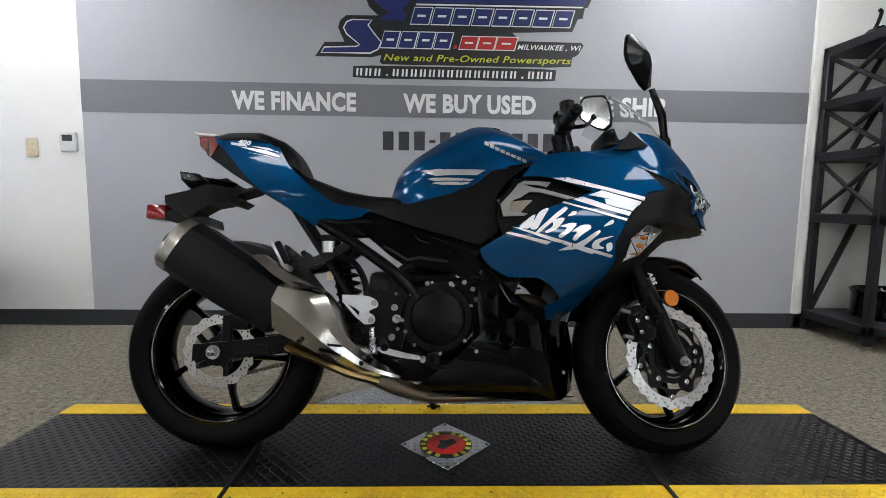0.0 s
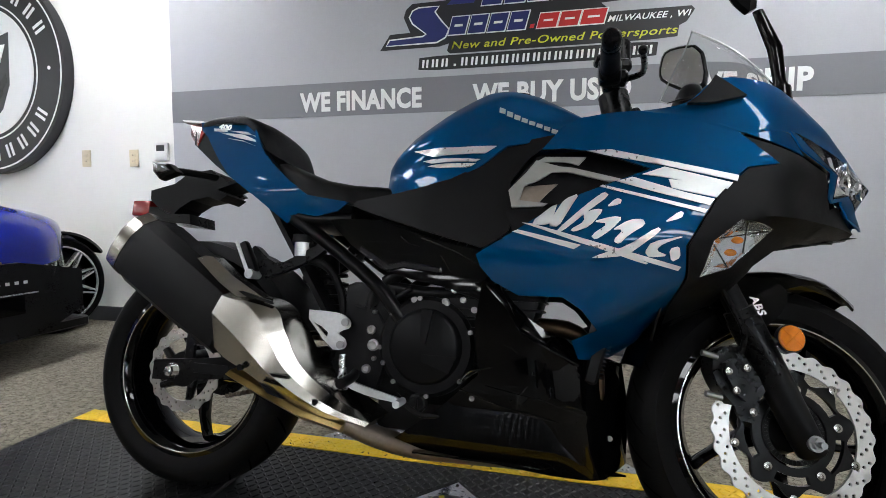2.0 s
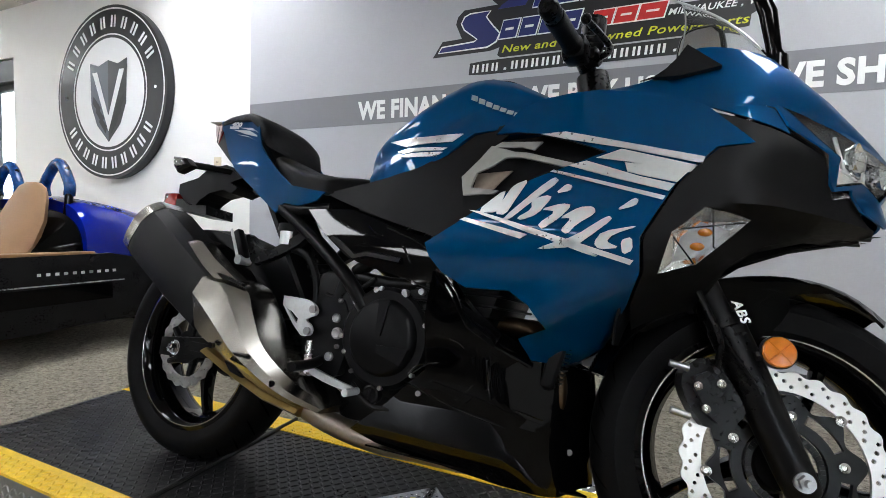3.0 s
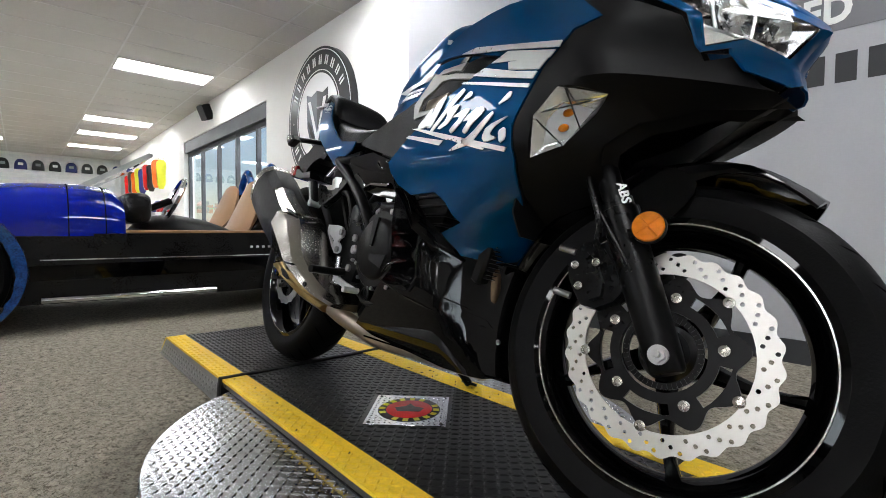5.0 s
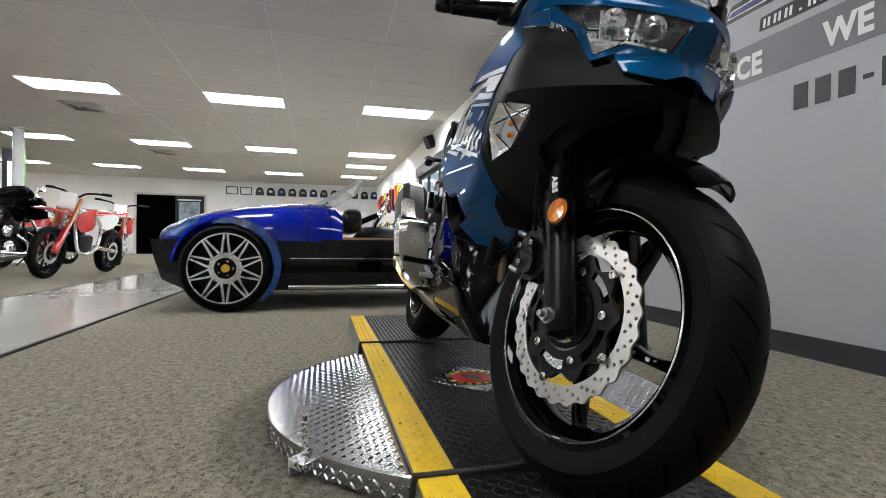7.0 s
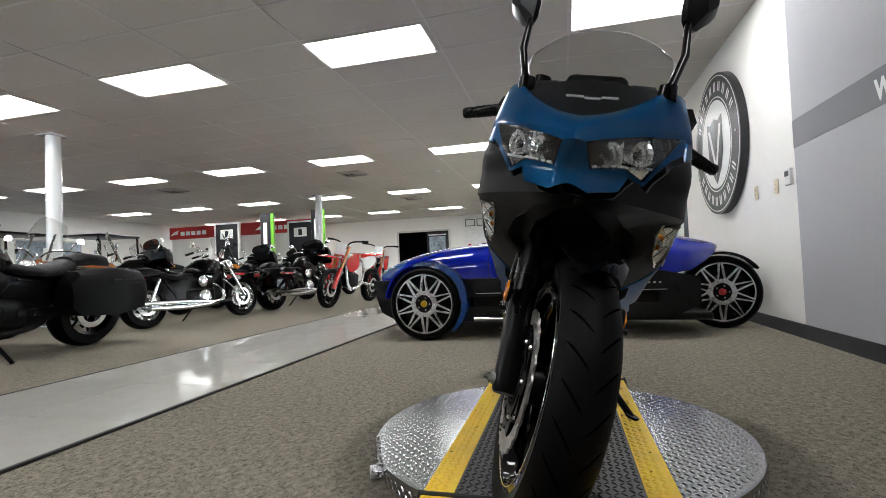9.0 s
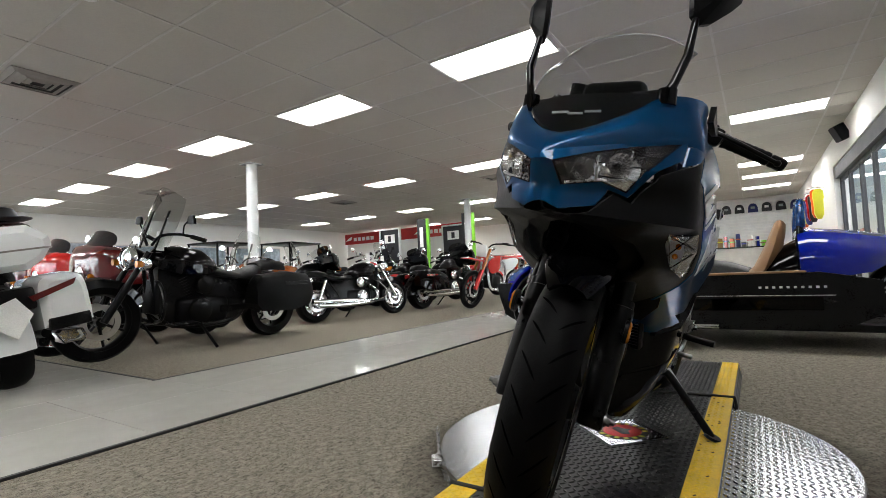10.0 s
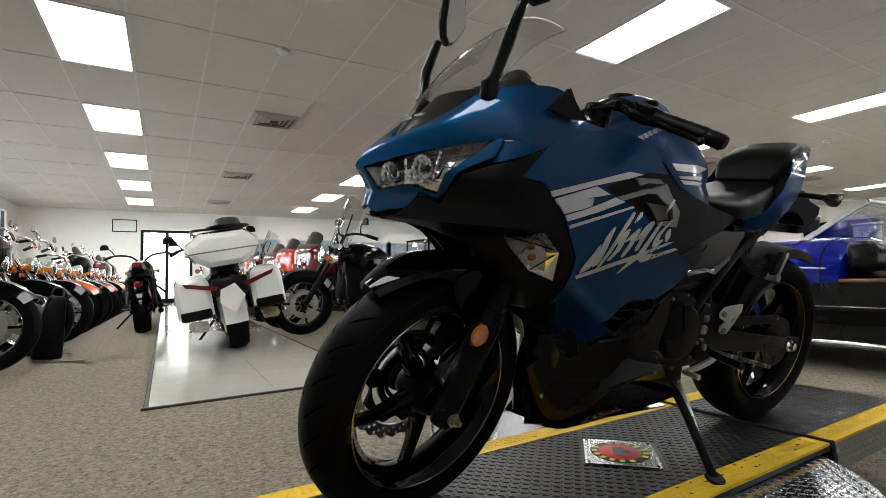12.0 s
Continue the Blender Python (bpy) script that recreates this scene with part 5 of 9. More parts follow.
# model number on the tail
bm = BM()
lettering(bm, "400", 0.020, Matrix.Translation((0.022, -0.0885, 0.952)) @ pose(0, 0, 0, 90, 0, 0) @ Matrix.Rotation(radians(-8), 4, "Z"), 0.0012, 1.25, 0.0006, 0.2)
part("tail_lettering", bm, DECAL, bike, "silver 400 lettering on the tail")
# top of the cowl, from the crease to the screen's base
bm = BM()
lines = []
for k in range(9):
    v = k / 8
    half = smooth_line([Vector(p).lerp(Vector(q), v) for p, q in zip(CREASE, BROW_TOP)], 5)
    for i, p in enumerate(half):
        u = i / (len(half) - 1)
        h = 0.015 * math.sin(math.pi * v) ** 0.8 * math.sin(math.pi * min(1, u * 0.9 + 0.32))
        half[i] = p + Vector((0.6, 0.35 * min(1, u * 4), 0.6)) * h
    lines.append([Vector((p.x, -p.y, p.z)) for p in half[:0:-1]] + half)
f = [[bm.verts.new(p) for p in l] for l in lines]
g = [[bm.verts.new(p + Vector((-0.003, 0, -0.004))) for p in l] for l in lines]
m = len(lines[0])
for a in range(8):
    for i in range(m - 1):
        bm.faces.new((f[a][i], f[a][i + 1], f[a + 1][i + 1], f[a + 1][i]))
        bm.faces.new((g[a][i], g[a + 1][i], g[a + 1][i + 1], g[a][i + 1]))
rim_a = f[0] + [r[-1] for r in f[1:]] + f[-1][-2::-1] + [r[0] for r in f[-2:0:-1]]
rim_b = g[0] + [r[-1] for r in g[1:]] + g[-1][-2::-1] + [r[0] for r in g[-2:0:-1]]
for i in range(len(rim_a)):
    bm.faces.new((rim_a[i - 1], rim_a[i], rim_b[i], rim_b[i - 1]))
brow = part("brow_cowl", bm, BLUE, bike, "teal blue top of the cowl below the screen")
# the nose sits a little off the centre line
for ob in [brow] + nose_parts + [c for q in nose_parts for c in q.children_recursive]:
    for v in ob.data.vertices:
        v.co.y -= 0.015 * max(0.0, 1 - (v.co.y / 0.215) ** 2)
        if ob is not brow:
            v.co.z += 0.006
for s in (-1, 1):
    bm = panel(BM(), [(1.212, 0.959), (1.198, 0.936), (1.182, 0.918), (1.164, 0.905), (1.20, 0.903), (1.262, 0.914)], lambda u, v: (u, s * (0.2265 - 0.10 * max(0, v - 0.915)), v), (0, -s * 0.012, 0), 0.03)
    part("cowl_inset", bm, MATTE, bike, "black inset at the rear edge of the cowl")
# black inner fairing behind the fork
bm = panel(BM(), [(-0.165, 0.74), (0.165, 0.74), (0.17, 0.60), (0.155, 0.50), (0.12, 0.46), (-0.12, 0.46), (-0.155, 0.50), (-0.17, 0.60)], lambda u, v: (1.13 + 0.25 * (v - 0.46) - 0.6 * u * u, u, v), (-0.004, 0, 0), 0.05)
part("inner_fairing", bm, MATTE, bike, "black inner fairing behind the fork")
bm = BM()
for k in range(2):
    s = -1 if k else 1
    panel(bm, [(1.08, 0.0), (1.30, 0.0), (1.50, 0.0), (1.45, 0.06), (1.38, 0.11), (1.26, 0.17), (1.12, 0.18)], lambda u, v: (u, s * v, 0.735 - 0.20 * max(0, 1.35 - u)), (0, 0, -0.004), 0.04)
part("nose_underside", bm, MATTE, bike, "black inner fairing under the nose")

# screen, dash
def screen_at(u, v):
    """u across (-1..1), v from the base up (0..1)."""
    b = screen_base(u) + Vector((-0.004, 0, 0.004))
    t = Vector((1.212 - 0.024 * u * u, 0.163 * u, 1.134 - 0.050 * abs(u) ** 2.4))
    p = b.lerp(t, v)
    bulge = 0.022 * math.sin(math.pi * v) * (1 - 0.4 * u * u)
    return p + Vector((0.6 * bulge, 0, bulge))


for name, v0, v1, m, label, lift in (("windscreen", 0.0, 1.0, SMOKE, "clear lightly smoked windscreen", 0.0),):
    bm = BM()
    NU, NV = 24, 16
    front = [[screen_at(-1 + 2 * i / NU, v0 + (v1 - v0) * j / NV) for j in range(NV + 1)] for i in range(NU + 1)]
    fv = [[bm.verts.new(p) for p in r] for r in front]
    bv = [[bm.verts.new(p + Vector((-0.0018, 0, -0.0026))) for p in r] for r in front]
    for i in range(NU):
        for j in range(NV):
            bm.faces.new((fv[i][j], fv[i + 1][j], fv[i + 1][j + 1], fv[i][j + 1]))
            bm.faces.new((bv[i][j], bv[i][j + 1], bv[i + 1][j + 1], bv[i + 1][j]))
    rim_f = [fv[i][0] for i in range(NU)] + [fv[NU][j] for j in range(NV)] + [fv[i][NV] for i in range(NU, 0, -1)] + [fv[0][j] for j in range(NV, 0, -1)]
    rim_b = [bv[i][0] for i in range(NU)] + [bv[NU][j] for j in range(NV)] + [bv[i][NV] for i in range(NU, 0, -1)] + [bv[0][j] for j in range(NV, 0, -1)]
    for i in range(len(rim_f)):
        j = (i + 1) % len(rim_f)
        bm.faces.new((rim_f[i], rim_b[i], rim_b[j], rim_f[j]))
    screen = part(name, bm, m, bike, label)
    screen.visible_shadow = False
    # pale tube imitates the light refracted in the screen's edge
    rim = [front[0][j] for j in range(2, NV + 1)] + [front[i][NV] for i in range(1, NU + 1)] + [front[NU][j] for j in range(NV - 1, 1, -1)]
    part("screen_edge", tube(BM(), [q + Vector((-0.001, 0, -0.001)) for q in rim], 0.0019, 6, 1), SCREENEDGE, screen, "pale tube drawn for the glow in the screen's cut edge")
bm = BM()
NU, NV = 20, 6
rows = []
for j in range(NV + 1):
    v = j / NV
    rows.append([bm.verts.new(screen_at((-1 + 2 * i / NU) * (1.0 - 0.05 * v), (0.33 - 0.17 * abs(-1 + 2 * i / NU) ** 2) * v) + Vector((-0.006 - 0.02 * v, 0, -0.006 - 0.006 * v))) for i in range(NU + 1)])
for a, b in zip(rows, rows[1:]):
    for i in range(NU):
        bm.faces.new((a[i], a[i + 1], b[i + 1], b[i]))
r = bmesh.ops.extrude_face_region(bm, geom=bm.faces[:])
bmesh.ops.translate(bm, vec=(-0.01, 0, -0.012), verts=[g for g in r["geom"] if isinstance(g, bmesh.types.BMVert)])
dash = part("dash_cowl", bm, MATTE, bike, "matte black dash surround behind the screen")
bm = BM()
p = [screen_at(u, 0.10) + Vector((0.003, 0, 0.002)) for u in (-0.32, -0.1, 0.12, 0.32)]
for a, b in zip(p, p[1:]):
    box(bm, (0, 0, 0), (0.004, (b - a).length * 0.9, 0.004), 0, Matrix.Translation((a + b) / 2))
part("screen_mark", bm, DECAL_GREY, dash)
bm = BM()
box(bm, (1.21, 0, 0.985), (0.05, 0.15, 0.075), 0.022, None, 3)
part("instrument_panel", bm, MATTE, dash)
for s in (-1, 1):
    bm = side_panel([(1.14, 0.932), (1.225, 0.948), (1.31, 0.952), (1.345, 0.958), (1.255, 0.988), (1.225, 0.962)], s, -0.03, 0.004)
    part("dash_side", bm, MATTE, dash)

# mirrors
for s in (-1, 1):
    base = Vector((1.345, s * 0.147, 0.948))
    top = Vector((1.302, s * 0.170, 1.110))
    bm = BM()
    rows = []
    for t, a, b in ((0, 0.016, 0.013), (0.06, 0.016, 0.012), (0.12, 0.011, 0.009), (0.5, 0.0135, 0.0085), (1.0, 0.0095, 0.0075)):
        q = base.lerp(top, t) + Vector((0.006 * math.sin(math.pi * t), s * 0.012 * math.sin(math.pi * t), 0))
        rows.append(ring(q, top - base, a, 14, (1, 0, 0), b))
    loft(bm, rows)
    cyl(bm, base + Vector((0, 0, -0.02)), base + Vector((0, 0, 0.012)), 0.02, 0.018, 16)
    mirror = part("mirror", bm, GLOSS, bike, "black mirror folded upright on a slim stem")
    out = rounded([(-0.112, 0.142), (-0.085, 0.150), (-0.002, 0.130), (0.014, 0.014), (-0.026, -0.012), (-0.114, 0.056), (-0.124, 0.086)], 1, 0.22)
    fwd, nor = Vector((0.80, -s * 0.60, 0)), Vector((-0.60, -s * 0.80, 0))
    hub = top + Vector((0.0, 0, 0.0))
    bm = BM()
    rows = []
    for d, k in ((0.0, 0.93), (0.004, 1.0), (0.014, 0.97), (0.036, 0.42), (0.038, 0.36)):
        rows.append([hub + fwd * (-0.052 + (u + 0.052) * k) - nor * (d - 0.018) + Vector((0, 0, 0.07 + (w - 0.07) * k)) for u, w in out])
    loft(bm, rows)
    part("mirror_head", bm, SATIN, mirror, angle=18)
    bm = loft(BM(), [[hub + fwd * (-0.052 + (u + 0.052) * 0.86) - nor * d + Vector((0, 0, 0.07 + (w - 0.07) * 0.86)) for u, w in out] for d in (-0.0195, -0.0185)])
    part("mirror_glass", bm, CHROME, mirror, "mirror glass")

# tank
tank_top = table([(0.505, 0.80), (0.515, 0.85), (0.54, 0.888), (0.58, 0.928), (0.66, 0.982), (0.72, 1.016), (0.77, 1.038), (0.82, 1.037), (0.88, 1.02), (0.95, 0.98), (1.0, 0.945), (1.04, 0.92)])
tank_low = table([(0.505, 0.775), (0.58, 0.755), (0.63, 0.762), (0.70, 0.782), (0.77, 0.815), (0.82, 0.86), (0.90, 0.872), (1.04, 0.885)])
tank_w = table([(0.505, 0.03), (0.52, 0.07), (0.55, 0.105), (0.60, 0.132), (0.68, 0.150), (0.80, 0.150), (0.90, 0.132), (1.04, 0.11)])
bm = BM()
rows = []
for k in range(28):
    x = 0.505 + (1.04 - 0.505) * k / 27
    w, zt, zl = tank_w(x), tank_top(x), tank_low(x)
    row = []
    for i in range(41):
        a = math.pi * (i / 40 - 0.5)
        y = w * math.copysign(abs(math.sin(a)) ** 0.95, a)
        z = zl + (zt - zl) * max(math.cos(a), 0) ** 0.78
        lift = (z - zl) / max(zt - zl, 1e-3)
        y *= 1 - 0.10 * math.exp(-(((lift - 0.40) / 0.15) ** 2)) + 0.06 * math.exp(-(((lift - 0.70) / 0.10) ** 2))
        row.append(Vector((x, y, z)))
    row += [Vector((x, w * 0.7, zl - 0.01)), Vector((x, -w * 0.7, zl - 0.01))]
    rows.append(row)
loft(bm, rows)
tank = part("fuel_tank", bm, BLUE, bike, "teal blue fuel tank with silver stripes")


def tank_side(x, z):
    w, zt, zl = tank_w(x), tank_top(x), tank_low(x)
    c = max(0.0, min(1, (z - zl) / (zt - zl))) ** (1 / 0.78)
    lift = max(0.0, min(1.0, (z - zl) / (zt - zl)))
    bend = 1 - 0.10 * math.exp(-(((lift - 0.40) / 0.15) ** 2)) + 0.06 * math.exp(-(((lift - 0.70) / 0.10) ** 2))
    return w * bend * math.sqrt(max(0, 1 - c * c)) ** 0.95


for s in (-1, 1):
    for g in ([(0.60, 0.862), (0.66, 0.866), (0.80, 0.858), (0.775, 0.842), (0.65, 0.845)], [(0.625, 0.836), (0.645, 0.838), (0.765, 0.829), (0.755, 0.824), (0.65, 0.826)], [(0.64, 0.82), (0.66, 0.822), (0.755, 0.82), (0.74, 0.811), (0.67, 0.812)]):
        part("tank_stripe", side_panel(g, s, 0.0032, 0.0025, 0.012, fn=tank_side), DECAL, tank)
    for i in range(8):
        x = 0.80 + 0.0165 * i
        z = 0.945 - 0.0065 * i * 1.15
        bm = side_panel([(x, z + 0.01), (x + 0.013, z + 0.006), (x + 0.012, z - 0.005), (x - 0.001, z - 0.001)], s, 0.0026, 0.002, 0.006, fn=tank_side)
        part("tank_mark", bm, DECAL_GREY, tank)
bm = BM()
lathe(bm, [(1.005, 0.0), (1.005, 0.035), (1.034, 0.035), (1.036, 0.03), (1.036, 0.0)], 28, (0.83, 0, 0), "Z")
part("fuel_cap", bm, SATIN, tank)

# seats
def pad(x0, x1, top, low, w, n=22, roll=0.6):
    bm = BM()
    rows = []
    for k in range(n):
        x = x0 + (x1 - x0) * k / (n - 1)
        e = min(1, math.sin(math.pi * (0.02 + 0.96 * k / (n - 1))) * 3)
        ww, zt, zl = w(x) * (0.75 + 0.25 * e), top(x), low(x)
        zt = zl + (zt - zl) * (0.5 + 0.5 * e)
        row = []
        for i in range(17):
            a = math.pi * (i / 16 - 0.5)
            row.append(Vector((x, ww * math.copysign(abs(math.sin(a)) ** 0.7, a), zl + (zt - zl) * max(math.cos(a), 0) ** roll)))
        rows.append(row)
    return loft(bm, rows)


bm = pad(0.215, 0.575, table([(0.21, 0.872), (0.25, 0.852), (0.30, 0.832), (0.37, 0.805), (0.45, 0.79), (0.52, 0.79), (0.58, 0.778)]), table([(0.21, 0.84), (0.27, 0.80), (0.33, 0.76), (0.37, 0.742), (0.45, 0.733), (0.52, 0.738), (0.58, 0.755)]), table([(0.2, 0.105), (0.35, 0.142), (0.45, 0.142), (0.52, 0.115), (0.58, 0.075)]), roll=0.42)
part("rider_seat", bm, VINYL, bike, "black vinyl rider seat")
bm = pad(-0.085, 0.225, table([(-0.09, 0.99), (-0.02, 1.003), (0.09, 0.996), (0.17, 0.965), (0.21, 0.93), (0.23, 0.885)]), table([(-0.09, 0.975), (0.04, 0.968), (0.12, 0.955), (0.16, 0.925), (0.20, 0.875), (0.23, 0.86)]), table([(-0.09, 0.045), (0.0, 0.075), (0.1, 0.105), (0.2, 0.115), (0.23, 0.11)]), roll=0.5)
part("pillion_seat", bm, VINYL, bike, "black vinyl pillion seat")
bm = BM()
rows = []
for x, w, z0, z1 in ((-0.10, 0.035, 0.93, 0.985), (0.0, 0.06, 0.86, 0.97), (0.1, 0.085, 0.80, 0.95), (0.2, 0.10, 0.745, 0.87), (0.3, 0.11, 0.69, 0.78), (0.45, 0.11, 0.69, 0.735)):
    rows.append([Vector((x, -w, z0)), Vector((x, w, z0)), Vector((x, w, z1)), Vector((x, -w, z1))])
loft(bm, rows)
part("tail_core", bm, MATTE, bike, smooth=False)
# tail light
bm = BM()
for s in (-1, 1):
    a = [Vector((x, s * w, z)) for x, z, w in ((-0.138, 0.996, 0.018), (-0.066, 0.988, 0.050), (-0.055, 0.962, 0.052), (-0.084, 0.922, 0.040), (-0.132, 0.964, 0.018))]
    loft(bm, [a, [Vector((q.x + 0.004, 0.0, q.z)) for q in a]])
light = part("tail_light", bm, RED_LENS, bike, "red tail light", smooth=False)
bm = BM()
for s in (-1, 1):
    prism(bm, [(-0.140, 1.000), (-0.066, 0.994), (-0.068, 0.988), (-0.13, 0.993)], "Y", s * 0.012, s * 0.050)
part("tail_lens_top", bm, WHITEPL, light, "pale tail light trim")
# plate carrier
bm = prism(BM(), [(0.086, 0.830), (0.033, 0.815), (-0.026, 0.851), (-0.099, 0.843), (-0.144, 0.811), (-0.224, 0.792), (-0.221, 0.765), (-0.190, 0.740), (-0.135, 0.722), (-0.115, 0.742), (-0.079, 0.763), (-0.024, 0.773), (0.013, 0.762), (0.036, 0.778), (0.002, 0.794), (0.060, 0.812)], "Y", -0.042, 0.042)
carrier = part("plate_carrier", bm, MATTE, bike, "black plastic licence plate carrier", smooth=False)
bm = prism(BM(), [(-0.219, 0.742), (-0.190, 0.742), (-0.150, 0.722), (-0.073, 0.721), (-0.067, 0.692), (-0.172, 0.700), (-0.219, 0.712)], "Y", -0.05, 0.05)
part("plate_bracket", bm, SATIN, carrier, smooth=False)
bm = BM()
box(bm, (-0.243, -0.01, 0.738), (0.062, 0.085, 0.046), 0.006, None, 2)
part("rear_reflector", bm, RED_LENS, carrier, "red rear reflector")
for s in (-1, 1):
    wedge = [(-0.124, 0.845), (-0.066, 0.838), (-0.035, 0.814), (-0.093, 0.794), (-0.116, 0.815)]
    mx, mz = sum(q[0] for q in wedge) / 5, sum(q[1] for q in wedge) / 5
    bm = tube(BM(), [(0.0, s * 0.03, 0.828), (-0.04, s * 0.09, 0.826), (-0.06, s * 0.125, 0.822)], 0.010, 10)
    loft(bm, [[Vector((mx + (x - mx) * k, s * y, mz + (z - mz) * k)) for x, z in wedge] for y, k in ((0.118, 0.70), (0.124, 0.95), (0.136, 1.0), (0.148, 0.92), (0.153, 0.66))])
    sig = part("rear_turn_signal", bm, SATIN, carrier, "dark rear turn signal on a stalk", angle=20)
    part("lens", loft(BM(), [[Vector((mx - 0.002 + (x - mx) * k, s * y, mz + (z - mz) * k)) for x, z in wedge] for y, k in ((0.1535, 0.62), (0.1555, 0.5))]), DARKGLASS, sig)

# frame, engine, exhaust
bm = BM()
for s in (-1, 1):
    for pts, r in ((([0.30, 0.115, 0.70], [0.42, 0.12, 0.625], [0.54, 0.135, 0.54], [0.60, 0.13, 0.47]), 0.017), (([0.22, 0.095, 0.56], [0.32, 0.10, 0.60], [0.36, 0.11, 0.66]), 0.013), (([0.55, 0.11, 0.55], [0.62, 0.11, 0.60], [0.80, 0.11, 0.72], [1.05, 0.06, 0.86]), 0.017), (([0.56, 0.11, 0.54], [0.72, 0.12, 0.535], [0.90, 0.11, 0.60], [1.08, 0.05, 0.75]), 0.015), (([0.10, 0.07, 0.82], [0.30, 0.115, 0.705], [0.46, 0.12, 0.70]), 0.014), (([0.54, 0.12, 0.54], [0.50, 0.11, 0.42], [0.47, 0.10, 0.36]), 0.02)):
        tube(bm, [(x, s * y, z) for x, y, z in pts], r, 10)
part("frame", bm, SATIN, bike, "black tubular trellis frame")
bm = BM()
box(bm, (0.62, 0, 0.40), (0.30, 0.22, 0.24), 0.03, None, 2)
box(bm, (0, 0, 0), (0.20, 0.26, 0.28), 0.02, Matrix.Translation((0.80, 0, 0.52)) @ Matrix.Rotation(radians(18), 4, "Y"), 2)
box(bm, (0.70, 0, 0.27), (0.32, 0.20, 0.10), 0.02, None, 2)
box(bm, (0.52, -0.08, 0.47), (0.13, 0.10, 0.16), 0.02, None, 2)
engine = part("engine", bm, ENGINE, bike, "black painted engine block")
for k in range(5):
    bm = BM()
    z = 0.46 + 0.022 * k
    box(bm, (0.80 + 0.006 * k, 0, z), (0.19, 0.275, 0.006), 0.002)
    part("cooling_fin", bm, ENGINE, engine)
for s in (-1, 1):
    bm = BM()
    c = (0.662, 0, 0.416)
    lathe(bm, [(s * 0.10, 0.112), (s * 0.135, 0.108), (s * 0.142, 0.10), (s * 0.142, 0.082), (s * 0.152, 0.078), (s * 0.158, 0.07), (s * 0.158, 0.0)], 48, c)
    cover = part("engine_cover", bm, ENGINE, engine, "round black clutch cover" if s < 0 else "round black generator cover")
    bm = BM()
    prism(bm, [(0.655, 0.42), (0.667, 0.42), (0.68, 0.495), (0.655, 0.495)], "Y", s * 0.155, s * 0.163)
    prism(bm, [(0.66, 0.40), (0.735, 0.40), (0.72, 0.365), (0.66, 0.385)], "Y", s * 0.156, s * 0.160)
    part("cover_rib", bm, ENGINE, cover)
    for a in (20, 65, 100, 140, 185, 230, 275, 320):
        bm = BM()
        p = Vector((0.662 + 0.104 * math.cos(radians(a)), s * 0.135, 0.416 + 0.104 * math.sin(radians(a))))
        cyl(bm, p, p + Vector((0, s * 0.011, 0)), 0.0052, n=8)
        part("bolt", bm, BOLT, cover)
    bm = BM()
    prism(bm, rounded([(0.44, 0.33), (0.55, 0.30), (0.57, 0.38), (0.56, 0.48), (0.50, 0.50), (0.46, 0.44)], 1), "Y", s * 0.11, s * 0.135)
    plate = part("pivot_plate", bm, ENGINE, bike, "black swingarm pivot plate")
    for x, z, r in ((0.534, 0.443, 0.010), (0.541, 0.410, 0.013), (0.528, 0.357, 0.010), (0.539, 0.483, 0.005), (0.545, 0.381, 0.005), (0.568, 0.374, 0.006)):
        bm = BM()
        lathe(bm, [(s * 0.132, r), (s * 0.142, r), (s * 0.144, r * 0.7), (s * 0.142, r * 0.5), (s * 0.142, 0.0)], 14, (x, 0, z))
        part("bolt", bm, BOLT, plate)
bm = BM()
lathe(bm, [(-0.13, 0.020), (-0.146, 0.020), (-0.148, 0.016), (-0.146, 0.012), (-0.146, 0.0)], 20, (0.652, 0, 0.296))
box(bm, (0.652, -0.148, 0.296), (0.005, 0.004, 0.024), 0.001)
part("oil_filler_cap", bm, SATIN, engine)
for x, z in ((0.70, 0.515), (0.74, 0.52), (0.765, 0.50), (0.775, 0.47), (0.72, 0.54), (0.63, 0.515), (0.79, 0.55)):
    part("engine_screw", cyl(BM(), (x, -0.10, z), (x, -0.142, z), 0.007, n=8), BOLT, engine)
bm = BM()
tube(bm, [(0.60, -0.14, 0.31), (0.66, -0.15, 0.275), (0.72, -0.14, 0.28)], 0.006, 8)
tube(bm, [(0.46, -0.10, 0.52), (0.50, -0.13, 0.49), (0.55, -0.12, 0.50), (0.62, -0.13, 0.54)], 0.006, 8)
tube(bm, [(0.33, -0.10, 0.60), (0.40, -0.11, 0.58), (0.44, -0.11, 0.52), (0.45, -0.11, 0.44)], 0.010, 8)
tube(bm, [(0.70, -0.13, 0.55), (0.80, -0.15, 0.52), (0.83, -0.14, 0.45), (0.82, -0.13, 0.38)], 0.010, 8)
part("hose", bm, MATTE, bike, "black rubber hoses")
